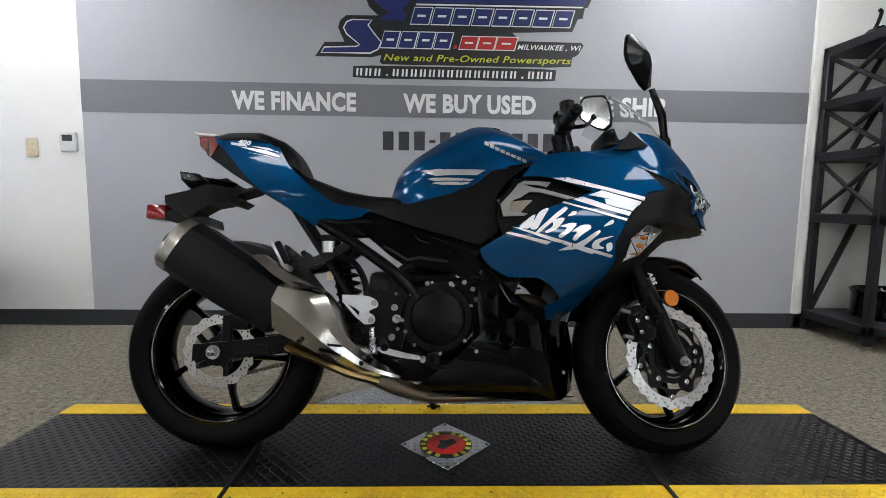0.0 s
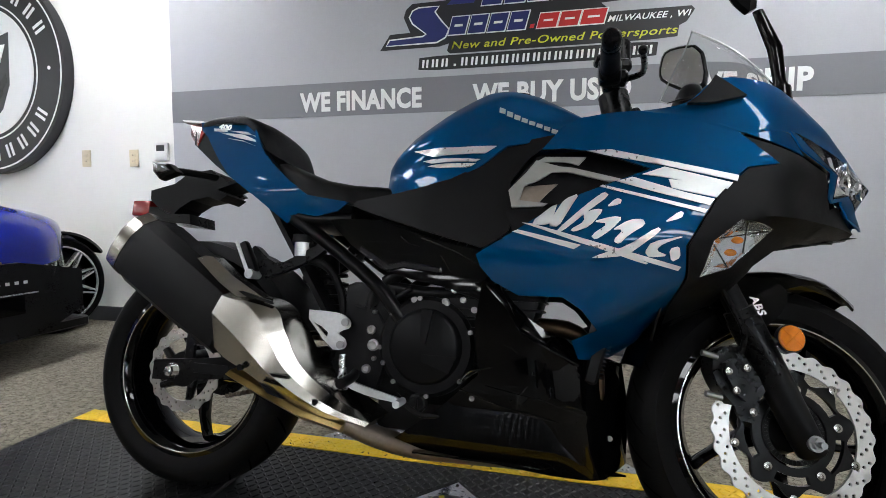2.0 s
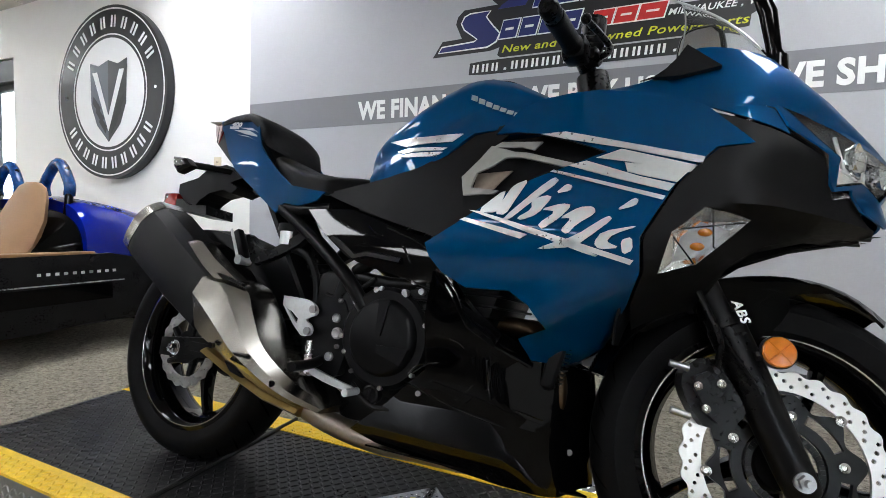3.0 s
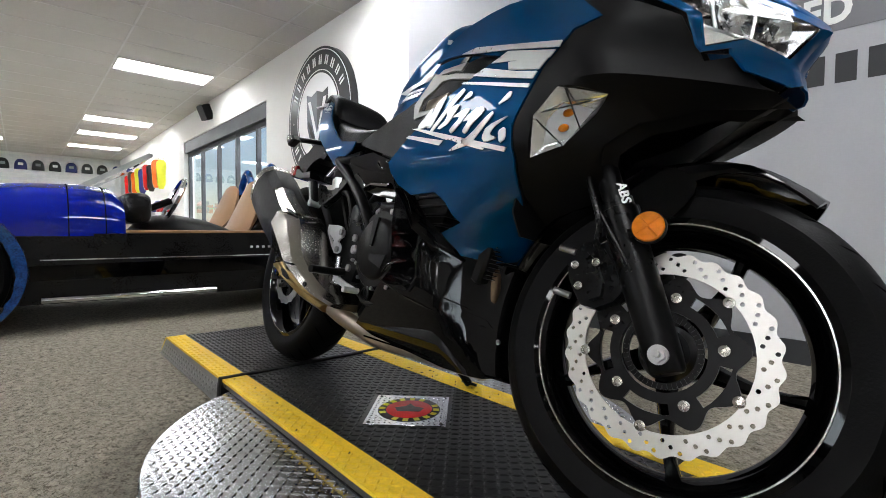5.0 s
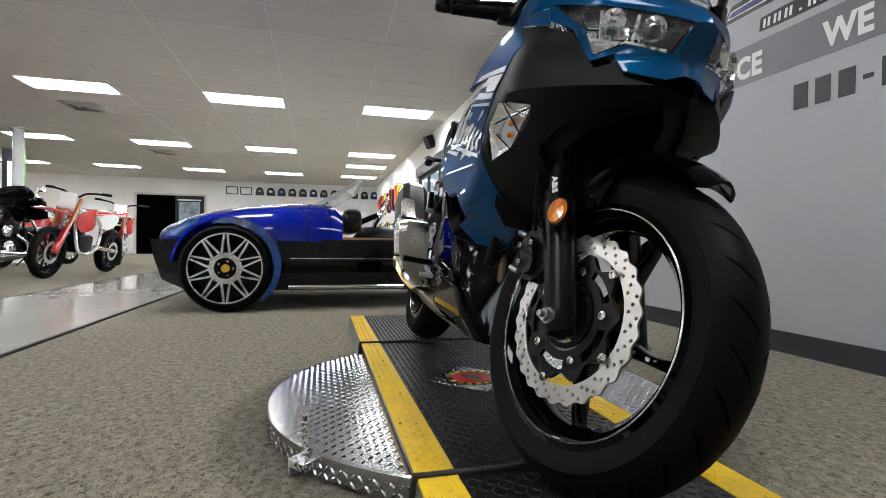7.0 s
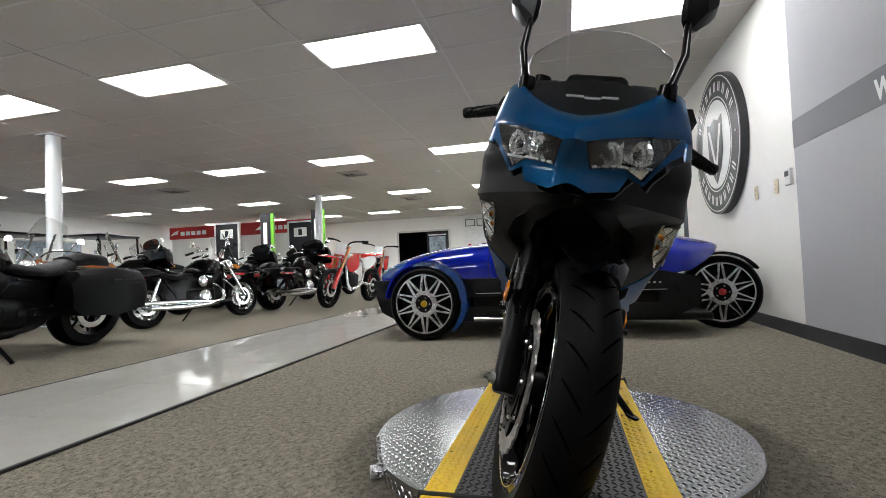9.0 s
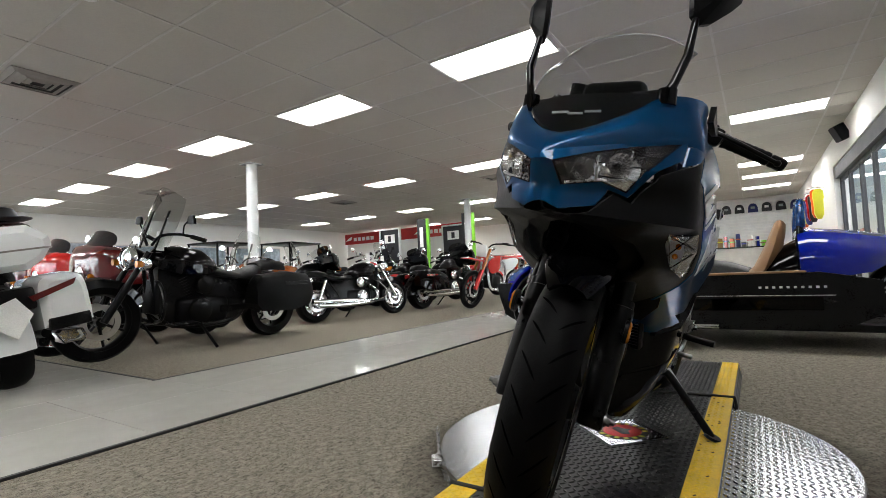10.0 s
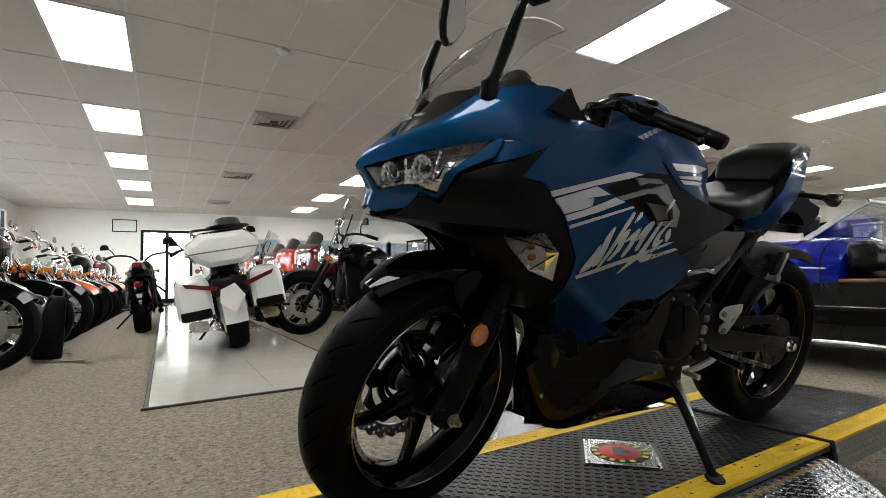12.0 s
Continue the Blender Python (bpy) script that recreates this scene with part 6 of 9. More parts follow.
# radiator and header pipes seen between the fairing halves
bm = BM()
box(bm, (0, 0, 0), (0.03, 0.22, 0.22), 0.006, Matrix.Translation((1.03, 0, 0.47)) @ Matrix.Rotation(radians(14), 4, "Y"))
rad = part("radiator", bm, MATTE, bike, "black radiator behind the front wheel")
for k in range(24):
    bm = BM()
    z = 0.375 + 0.0082 * k
    box(bm, (1.048 + (z - 0.47) * 0.25, 0, z), (0.012, 0.20, 0.0022))
    part("radiator_fin", bm, SATIN, rad)
for s in (-1, 1):
    bm = BM()
    tube(bm, [(0.86, s * 0.05, 0.47), (0.98, s * 0.055, 0.46), (1.02, s * 0.06, 0.36), (0.99, s * 0.05, 0.24), (0.88, s * 0.035, 0.185), (0.70, s * 0.02, 0.172)], 0.019, 14)
    part("header_pipe", bm, HEADER, bike, "browned exhaust header pipe")
bm = BM()
tube(bm, [(0.98, -0.01, 0.178), (0.75, -0.03, 0.176), (0.62, -0.06, 0.182), (0.52, -0.13, 0.225), (0.42, -0.18, 0.29)], 0.024, 16)
part("exhaust_pipe", bm, PIPE, bike, "heat-tinted steel exhaust pipe under the engine")


def slanted(bm, stations, facets):
    """Sections across a line in the x-z plane; each: x, z, half height, y from, y to."""
    rows = []
    for i, (x, z, hh, y0, y1) in enumerate(stations):
        a, b = stations[max(i - 1, 0)], stations[min(i + 1, len(stations) - 1)]
        d = Vector((b[0] - a[0], 0, b[1] - a[1])).normalized()
        up = Vector((-d.z, 0, d.x))
        if up.z < 0:
            up = -up
        rows.append([Vector((x, (y0 + y1) / 2 + (y1 - y0) / 2 * fy, z)) + up * hh * fz for fy, fz in facets])
    return loft(bm, rows)


OCT = [(-1, -0.35), (-0.9, -0.75), (-0.5, -1), (0.5, -1), (0.9, -0.75), (1, -0.35), (1, 0.35), (0.85, 0.8), (0.5, 1), (-0.4, 1), (-0.8, 0.75), (-1, 0.3)]
bm = slanted(BM(), [(-0.085, 0.620, 0.060, -0.235, -0.125), (-0.07, 0.611, 0.078, -0.245, -0.115), (-0.04, 0.593, 0.083, -0.25, -0.11), (0.10, 0.508, 0.080, -0.25, -0.115), (0.225, 0.432, 0.072, -0.245, -0.12)], OCT)
can = part("muffler", bm, MATTE, bike, "matte black muffler with brushed steel shields", angle=25)
bm = slanted(BM(), [(-0.094, 0.6255, 0.075, -0.244, -0.116), (-0.090, 0.623, 0.080, -0.247, -0.113), (-0.070, 0.611, 0.0815, -0.248, -0.112), (-0.062, 0.606, 0.081, -0.248, -0.112)], OCT)
part("end_cap", bm, STEEL, can, "brushed steel end cap", angle=25)
bm = BM()
cyl(bm, (-0.118, -0.18, 0.633), (-0.09, -0.18, 0.617), 0.028, n=20)
part("outlet", bm, SATIN, can)
HEX = [(-1, -0.15), (-0.55, -1), (0.6, -1), (1, 0), (0.7, 0.95), (-0.25, 1), (-0.80, 0.55)]
RAILS = [
    (-0.150, [(0.232, 0.512), (0.330, 0.492), (0.380, 0.440), (0.425, 0.370), (0.500, 0.305), (0.575, 0.262)]),
    (-0.232, [(0.240, 0.512), (0.345, 0.482), (0.375, 0.430), (0.415, 0.362), (0.490, 0.296), (0.568, 0.257)]),
    (-0.256, [(0.228, 0.500), (0.300, 0.478), (0.345, 0.424), (0.392, 0.355), (0.476, 0.287), (0.562, 0.253)]),
    (-0.264, [(0.214, 0.462), (0.262, 0.428), (0.318, 0.382), (0.368, 0.340), (0.465, 0.278), (0.556, 0.247)]),
    (-0.244, [(0.214, 0.388), (0.245, 0.366), (0.305, 0.338), (0.352, 0.310), (0.455, 0.261), (0.553, 0.242)]),
    (-0.150, [(0.216, 0.375), (0.250, 0.352), (0.308, 0.326), (0.354, 0.302), (0.456, 0.253), (0.554, 0.237)]),
]
TAPER = (0.0, 0.0, 0.003, 0.010, 0.042, 0.075)
rails = [smooth_line([Vector((q[i][0], min(y + TAPER[i], -0.09), q[i][1])) for i in range(6)], 6) for y, q in RAILS]
bm = loft(BM(), [[r[k] for r in rails] for k in range(len(rails[0]))])
part("heat_shield", bm, STEEL, can, "faceted brushed steel heat shield", angle=16)
for outline, y0, y1 in (([(0.300, 0.5035), (0.342, 0.4950), (0.345, 0.488), (0.308, 0.4955)], -0.236, -0.244), ([(0.368, 0.347), (0.404, 0.345), (0.410, 0.339), (0.373, 0.341)], -0.250, -0.2595), ([(0.340, 0.325), (0.366, 0.317), (0.400, 0.297), (0.362, 0.305)], -0.244, -0.2535)):
    part("shield_slot", prism(BM(), outline, "Y", y0, y1), SATIN, can)
bm = BM()
prism(bm, rounded([(0.262, 0.515), (0.305, 0.505), (0.312, 0.497), (0.258, 0.503)], 1), "Y", -0.238, -0.246)
part("shield_bracket", bm, SATIN, can)
# the yellow deck strip's reflection is put into this pipe's gold colour
bm = slanted(BM(), [(0.25, 0.335, 0.012, -0.245, -0.14), (0.33, 0.303, 0.014, -0.242, -0.14), (0.42, 0.262, 0.014, -0.22, -0.13), (0.50, 0.236, 0.012, -0.19, -0.12)], HEX)
part("shield_lower", bm, GOLDREFLECT, can, "lower pipe coloured gold for the reflected yellow deck strip", angle=12)
bm = BM()
lines = [((0.158, 0.588), (0.150, 0.580)), ((0.178, 0.586), (0.160, 0.572)), ((0.236, 0.544), (0.215, 0.528)), ((0.318, 0.500), (0.262, 0.500))]
loft(bm, [[Vector((a[0], -0.20, a[1])), Vector((a[0], -0.236, a[1])), Vector((b[0], -0.252, b[1])), Vector((b[0], -0.240, b[1] - 0.004)), Vector((a[0], -0.20, a[1] - 0.012))] for a, b in lines])
part("shield_upper", bm, STEEL, can, "brushed steel upper strip", angle=16)
for x, y, z in ((0.292, -0.252, 0.352), (0.455, -0.222, 0.292)):
    bm = BM()
    cyl(bm, (x, y + 0.004, z), (x, y - 0.004, z), 0.007, n=10)
    part("shield_bolt", bm, SATIN, can)

# swingarm, rear brake, chain side
for s in (-1, 1):
    bm = BM()
    rows = []
    for x, z, hh in ((-0.062, 0.304, 0.024), (0.0, 0.308, 0.026), (0.10, 0.318, 0.026), (0.30, 0.345, 0.03), (0.48, 0.37, 0.036)):
        rows.append([Vector((x, s * 0.098, z - hh)), Vector((x, s * 0.118, z - hh)), Vector((x, s * 0.118, z + hh)), Vector((x, s * 0.098, z + hh))])
    loft(bm, rows)
    arm = part("swingarm", bm, SATIN, bike, "black steel swingarm", smooth=False)
    bm = BM()
    lathe(bm, [(s * 0.112, 0.018), (s * 0.122, 0.018), (s * 0.122, 0.013), (s * 0.136, 0.0125), (s * 0.137, 0.0)], 6, (0.0, 0, 0.306))
    lathe(bm, [(s * 0.118, 0.021), (s * 0.121, 0.021), (s * 0.121, 0.0)], 20, (0.0, 0, 0.306))
    part("axle_nut", bm, CHROME, arm, "bright rear axle nut")
    bm = BM()
    box(bm, (0.11, s * 0.1185, 0.318), (0.10, 0.002, 0.024), 0.0005)
    part("arm_label", bm, MATTE, arm)
bm = BM()
box(bm, (0.06, -0.075, 0.395), (0.07, 0.06, 0.05), 0.01, None, 2)
box(bm, (0.03, -0.10, 0.375), (0.03, 0.01, 0.08), 0.003)
part("rear_caliper", bm, SATIN, bike)
bm = BM()
rows = []
for k in range(13):
    a = radians(20 + 95 * k / 12)
    c = Vector((0, 0, 0.306))
    d = Vector((math.cos(a), 0, math.sin(a)))
    r = 0.335
    rows.append([c + d * r + Vector((0, -0.085, 0)), c + d * (r + 0.012) + Vector((0, 0, 0)), c + d * r + Vector((0, 0.085, 0)), c + d * (r - 0.03) + Vector((0, 0.092, 0)), c + d * (r - 0.004), c + d * (r - 0.03) + Vector((0, -0.092, 0))])
loft(bm, rows)
part("rear_hugger", bm, MATTE, bike, "black rear hugger")
bm = BM()
rows = []
for t in range(9):
    u = t / 8
    rows.append([Vector((0.20 + 0.22 * u, y, 0.74 - 0.32 * u + (0.015 if abs(y) < 0.05 else 0))) for y in (-0.09, 0.0, 0.09)] + [Vector((0.215 + 0.22 * u, y, 0.74 - 0.32 * u)) for y in (0.09, 0.0, -0.09)])
loft(bm, rows)
part("inner_fender", bm, MATTE, bike)
bm = BM()
tube(bm, [(0.34, 0, 0.62), (0.36, 0, 0.5), (0.40, 0, 0.36)], 0.028, 14)
shock = part("rear_shock", bm, SATIN, bike)
bm = BM()
tube(bm, [Vector((0.392 - 0.04 * k / 70, 0, 0.39 + 0.20 * k / 70)) + 0.038 * Vector((math.cos(k * 0.7), math.sin(k * 0.7), 0)) for k in range(71)], 0.006, 6, 1)
part("coil_spring", bm, SATIN, shock)
bm = BM()
cyl(bm, (0, 0.07, RR), (0, 0.078, RR), 0.09, n=42)
part("rear_sprocket", bm, SATIN, bike)
for z0, z1 in ((0.395, 0.40), (0.216, 0.335)):
    bm = BM()
    n = 34
    for k in range(n):
        t = k / n
        x = 0.02 + 0.46 * t
        z = z0 + (z1 - z0) * t
        box(bm, (x, 0.075, z), (0.012, 0.018 if k % 2 else 0.012, 0.013), 0.002)
    part("chain", bm, PIPE, bike, "steel drive chain")
bm = BM()
prism(bm, [(0.05, 0.41), (0.45, 0.43), (0.48, 0.40), (0.10, 0.385)], "Y", 0.09, 0.098)
part("chain_guard", bm, MATTE, bike)

# foot controls
for s in (-1, 1):
    y = s * 0.150
    bm = panel(BM(), rounded([(0.363, 0.480), (0.440, 0.478), (0.466, 0.474), (0.487, 0.460), (0.486, 0.443), (0.466, 0.437), (0.457, 0.429), (0.476, 0.420), (0.481, 0.404), (0.470, 0.394), (0.442, 0.394)], 1, 0.25), lambda u, v: (u, y, v), (0, -s * 0.006, 0), 0.02, [[(0.396, 0.452), (0.415, 0.444), (0.434, 0.431), (0.432, 0.418)]])
    guard = part("heel_guard", bm, SILVER, bike, "silver alloy heel guard")
    for x, z in ((0.476, 0.456), (0.468, 0.406)):
        bm = BM()
        cyl(bm, (x, y, z), (x, y + s * 0.006, z), 0.009, n=12)
        part("bolt", bm, BOLT, guard)
    bm = BM()
    tube(bm, [(0.50, s * 0.13, 0.345), (0.51, s * 0.17, 0.34), (0.52, s * 0.245, 0.338)], 0.011, 10)
    part("foot_peg", bm, SATIN, bike, "black foot peg")
    bm = BM()
    prism(bm, rounded([(0.490, 0.334), (0.555, 0.317), (0.622, 0.304), (0.620, 0.294), (0.550, 0.301), (0.488, 0.318)], 1), "Y", s * 0.150, s * 0.158)
    cyl(bm, (0.622, s * 0.150, 0.299), (0.622, s * 0.195, 0.299), 0.008, n=10)
    part("foot_lever", bm, SILVER, bike, "silver foot lever")
    # pillion peg stay
    bm = BM()
    prism(bm, rounded([(0.203, 0.630), (0.235, 0.600), (0.272, 0.583), (0.330, 0.612), (0.395, 0.648), (0.40, 0.628), (0.365, 0.600), (0.30, 0.570), (0.247, 0.552), (0.222, 0.556), (0.216, 0.585), (0.192, 0.622)], 1), "Y", s * 0.100, s * 0.122)
    stay = part("pillion_peg_stay", bm, SATIN, bike, "black cast pillion peg bracket", angle=25)
    bm = BM()
    box(bm, (0, 0, 0), (0.085, 0.022, 0.020), 0.006, Matrix.Translation((0.197, s * 0.134, 0.597)) @ Matrix.Rotation(radians(62), 4, "Y"), 2)
    part("pillion_peg", bm, MATTE, stay)
    bm = BM()
    box(bm, (0, 0, 0), (0.088, 0.006, 0.010), 0.003, Matrix.Translation((0.184, s * 0.145, 0.597)) @ Matrix.Rotation(radians(62), 4, "Y"))
    cyl(bm, (0.212, s * 0.115, 0.556), (0.212, s * 0.152, 0.556), 0.012, n=12)
    part("peg_trim", bm, SILVER, stay)
bm = BM()
cyl(bm, (0.328, -0.11, 0.606), (0.328, -0.11, 0.640), 0.019, 0.022, 20)
res = part("brake_reservoir", bm, DECAL, bike, "translucent rear brake fluid reservoir")
bm = BM()
cyl(bm, (0.328, -0.11, 0.639), (0.328, -0.11, 0.658), 0.028, 0.027, 20)
part("cap", bm, MATTE, res, "black cap")
bm = BM()
cyl(bm, (0.47, -0.14, 0.385), (0.475, -0.14, 0.315), 0.009, n=10)
cyl(bm, (0.475, -0.14, 0.335), (0.475, -0.14, 0.30), 0.013, n=12)
part("rear_master_cylinder", bm, ALLOY, bike)
# side stand, and the small stand spring
bm = BM()
tube(bm, [(0.60, 0.10, 0.24), (0.615, 0.155, 0.20), (0.647, 0.288, 0.068)], 0.0125, 10)
loft(bm, [ring((0.647, 0.290, 0.066), (0, 0.2, 1), 0.026, 14), ring((0.647, 0.291, 0.074), (0, 0.2, 1), 0.024, 14)])
part("side_stand", bm, SATIN, bike, "black side stand swung out to the deck")
bm = BM()
tube(bm, [(0.58, 0.11, 0.25), (0.60, 0.17, 0.19), (0.625, 0.22, 0.14)], 0.006, 8)
part("stand_spring", bm, ALLOY, bike)
bm = BM()
for s in (-1, 1):
    panel(bm, [(0.62, 0.0), (1.05, 0.0), (1.085, 0.04), (1.0, 0.10), (0.64, 0.12)], lambda u, v: (u, s * v, 0.186 - 0.02 * (1 - v / 0.12)), (0, 0, 0.004), 0.05)
part("belly_pan", bm, GLOSS, bike)
bm = BM()
box(bm, (0.72, 0, 0.70), (0.42, 0.20, 0.16), 0.03, None, 2)
box(bm, (0.98, 0, 0.78), (0.22, 0.22, 0.14), 0.03, None, 2)
part("airbox", bm, MATTE, bike)

# ---- signs and fittings on the wall behind the motorcycle ----
FACE = NORTH - 0.0065
words = thing("wall_lettering", "white vinyl lettering on the dark wall stripe", "sign")
for text, x0, x1 in (("WE FINANCE", -1.35, -0.545), ("WE BUY USED", -0.238, 0.640), ("WE SHIP", 0.93, 1.507)):
    bm = fit_text(BM(), text, x0, x1, 1.436, 1.560, FACE - 0.0006, 0.0012, 0.042)
    for letter in islands(bm):
        part("letter", letter, VINYLWHITE, words, smooth=False)
number = thing("number_sign", "row of charcoal vinyl bars below the stripe", "sign")
x = -0.380
for k in range(12):
    w = 0.052 if k in (3, 7) else 0.089
    low, high = (1.243, 1.263) if k in (3, 7) else (1.193, 1.314)
    part("bar", box(BM(), (x + w / 2, NORTH - 0.004, (low + high) / 2), (w * 0.78, 0.002, high - low)), VINYLDARK, number, smooth=False)
    x += w + 0.0146

logo = thing("shop_logo", "large navy, red and black shop emblem in vinyl on the wall", "sign")


def flat(outline, y, material, name, label=""):
    return part(name, prism(BM(), outline, "Y", y, y - 0.0015), material, logo, label, smooth=False)


def slant(x0, x1, z0, z1, k=0.28):
    return [(x0, z0), (x1, z0), (x1 + k * (z1 - z0), z1), (x0 + k * (z1 - z0), z1)]


Y0 = NORTH - 0.0035
BACKING = [(-0.808, 1.784), (-0.745, 1.875), (-0.618, 1.878), (-0.658, 1.967), (-0.645, 2.010), (-0.606, 2.043), (-0.40, 2.046), (-0.46, 2.10), (-0.50, 2.215), (1.0, 2.215), (0.96, 2.125), (0.94, 2.12), (0.928, 2.055), (0.898, 2.050), (0.863, 1.971), (0.469, 1.957), (0.500, 1.930), (0.505, 1.905), (0.925, 1.903), (0.942, 1.885), (0.905, 1.825), (0.868, 1.806), (0.862, 1.750), (0.72, 1.742), (-0.375, 1.742), (-0.392, 1.758), (-0.380, 1.800), (-0.44, 1.786)]
flat(BACKING, Y0, VINYLBLACK, "backing")
LOW_S = [(-0.745, 1.838), (-0.540, 1.846), (-0.515, 1.862), (-0.600, 1.930), (-0.618, 1.965), (-0.600, 1.998), (-0.565, 2.012), (-0.445, 2.014), (-0.470, 1.985), (-0.430, 1.930), (-0.385, 1.880), (-0.405, 1.838), (-0.455, 1.814), (-0.765, 1.810)]
HIGH_S = [(-0.445, 2.215), (-0.425, 2.135), (-0.330, 2.062), (-0.372, 2.040), (-0.395, 2.018), (-0.235, 2.018), (-0.215, 2.050), (-0.245, 2.085), (-0.215, 2.118), (-0.195, 2.168), (-0.255, 2.215)]


def grown(outline, d):
    """The outline with each corner moved out by d from its neighbours' run."""
    out = []
    for i, p in enumerate(outline):
        a, b = outline[i - 1], outline[(i + 1) % len(outline)]
        e, f = (Vector(p) - Vector(a)).normalized(), (Vector(b) - Vector(p)).normalized()
        n = Vector((-(e.y + f.y), e.x + f.x)).normalized()
        out.append((p[0] + n.x * d, p[1] + n.y * d))
    return out


for shape in (LOW_S, HIGH_S):
    flat(grown(shape, 0.009), Y0 - 0.002, VINYLWHITE, "outline")
    flat(shape, Y0 - 0.0028, NAVY, "swash")


def sign_block(x, w, z0, z1, paint):
    """One slanted block of the emblem, with a pale edge and a pale slot."""
    k = 0.27
    flat(slant(x - 0.0055, x + w + 0.0055, z0 - 0.006, z1 + 0.006, k), Y0 - 0.002, VINYLWHITE, "block_edge")
    flat(slant(x, x + w, z0, z1, k), Y0 - 0.0028, paint, "block")
    h = z1 - z0
    flat(slant(x + 0.26 * w + k * h * 0.42, x + 0.76 * w + k * h * 0.42, z0 + 0.43 * h, z0 + 0.57 * h, k), Y0 - 0.0034, VINYLWHITE, "block_slot")


for i in range(8):
    sign_block(-0.190 + 0.1315 * i, 0.112, 1.999, 2.098, NAVY)
for i in range(4):
    sign_block(-0.385 + 0.115 * i, 0.098, 1.848, 1.946, NAVY)
flat(slant(0.086, 0.108, 1.850, 1.872, 0.27), Y0 - 0.0028, SIGNRED, "block")
for i, w in enumerate((0.105, 0.105, 0.125)):
    sign_block(0.125 + 0.117 * i, w, 1.848, 1.925, SIGNRED)
flat([(-0.16, 2.114), (0.925, 2.119), (0.930, 2.128), (-0.155, 2.124)], Y0 - 0.002, VINYLWHITE, "rule")
flat([(-0.16, 2.132), (0.94, 2.137), (0.955, 2.168), (-0.145, 2.166)], Y0 - 0.0025, NAVY, "rule")
flat([(-0.14, 2.174), (0.96, 2.176), (0.966, 2.186), (-0.136, 2.184)], Y0 - 0.002, VINYLWHITE, "rule")
bm = fit_text(BM(), "MILWAUKEE , WI", 0.505, 0.915, 1.846, 1.884, Y0 - 0.003, 0.001, 0.014, 0.3)
part("town", bm, VINYLWHITE, logo, "small white lettering", smooth=False)
bm = fit_text(BM(), "New and Pre-Owned Powersports", -0.365, 0.855, 1.752, 1.808, Y0 - 0.003, 0.001, 0.010, 0.25)
part("slogan", bm, LIME, logo, "yellow slogan lettering", smooth=False)
flat(rounded(slant(-0.568, 0.760, 1.652, 1.733, 0.1), 1, 0.08), Y0, VINYLBLACK, "address_plate")
for k in range(22):
    x = -0.545 + 0.0592 * k
    if k in (3, 18):
        flat(slant(x + 0.016, x + 0.030, 1.668, 1.681, 0.1), Y0 - 0.002, VINYLWHITE, "address_dot")
        continue
    for x0, x1 in ((x, x + 0.013), (x + 0.025, x + 0.038)):
        flat(slant(x0, x1, 1.668, 1.714, 0.1), Y0 - 0.002, VINYLWHITE, "address_bar")

# round emblem sign
emblem = thing("round_wall_sign", "round black and white emblem sign standing off the white wall", "sign", pose(-3.86, NORTH, 1.812))


def ringpart(r0, r1, y0, y1, material, name, label=""):
    bm = lathe(BM(), [(y0, r0), (y1, r0), (y1, r1), (y0, r1)], 72, closed=True) if r0 > 0 else lathe(BM(), [(y0, 0.0), (y0, r1), (y1, r1), (y1, 0.0)], 72)
    return part(name, bm, material, emblem, label)


ringpart(0, 0.735, -0.005, -0.075, VINYLBLACK, "disc")
ringpart(0.700, 0.711, -0.075, -0.077, VINYLWHITE, "ring")
ringpart(0.487, 0.498, -0.075, -0.077, VINYLWHITE, "ring")
ringpart(0, 0.462, -0.075, -0.0775, VINYLWHITE, "field", "white centre field")
for count, start, stop in ((10, 152, 28), (10, 212, 328)):
    for k in range(count):
        a = radians(start + (stop - start) * k / (count - 1))
        turn = Matrix.Translation((0.600 * math.cos(a), -0.0765, 0.600 * math.sin(a))) @ Matrix.Rotation(-(a - math.pi / 2), 4, "Y")
        part("letter_bar", box(BM(), (-0.021, 0, 0), (0.021, 0.002, 0.098), 0.0, turn), VINYLWHITE, emblem, smooth=False)
        part("letter_bar", box(BM(), (0.021, 0, 0), (0.021, 0.002, 0.098), 0.0, turn), VINYLWHITE, emblem, smooth=False)
for a in (radians(180), 0.0):
    part("dot", lathe(BM(), [(-0.0775, 0.0), (-0.0775, 0.013), (-0.075, 0.013)], 16, (0.600 * math.cos(a), 0, 0.600 * math.sin(a))), VINYLWHITE, emblem)
SHIELD = [(-0.25, 0.27), (-0.13, 0.235), (0.0, 0.275), (0.13, 0.235), (0.25, 0.27), (0.235, -0.10), (0.16, -0.27), (0.0, -0.42), (-0.16, -0.27), (-0.235, -0.10)]
part("shield", prism(BM(), SHIELD, "Y", -0.0775, -0.079), SHIELDGREY, emblem, "slate grey shield", smooth=False)
part("shield_half", prism(BM(), [(0.0, 0.275), (0.13, 0.235), (0.25, 0.27), (0.235, -0.10), (0.16, -0.27), (0.0, -0.42)], "Y", -0.079, -0.0795), VINYLDARK, emblem, smooth=False)
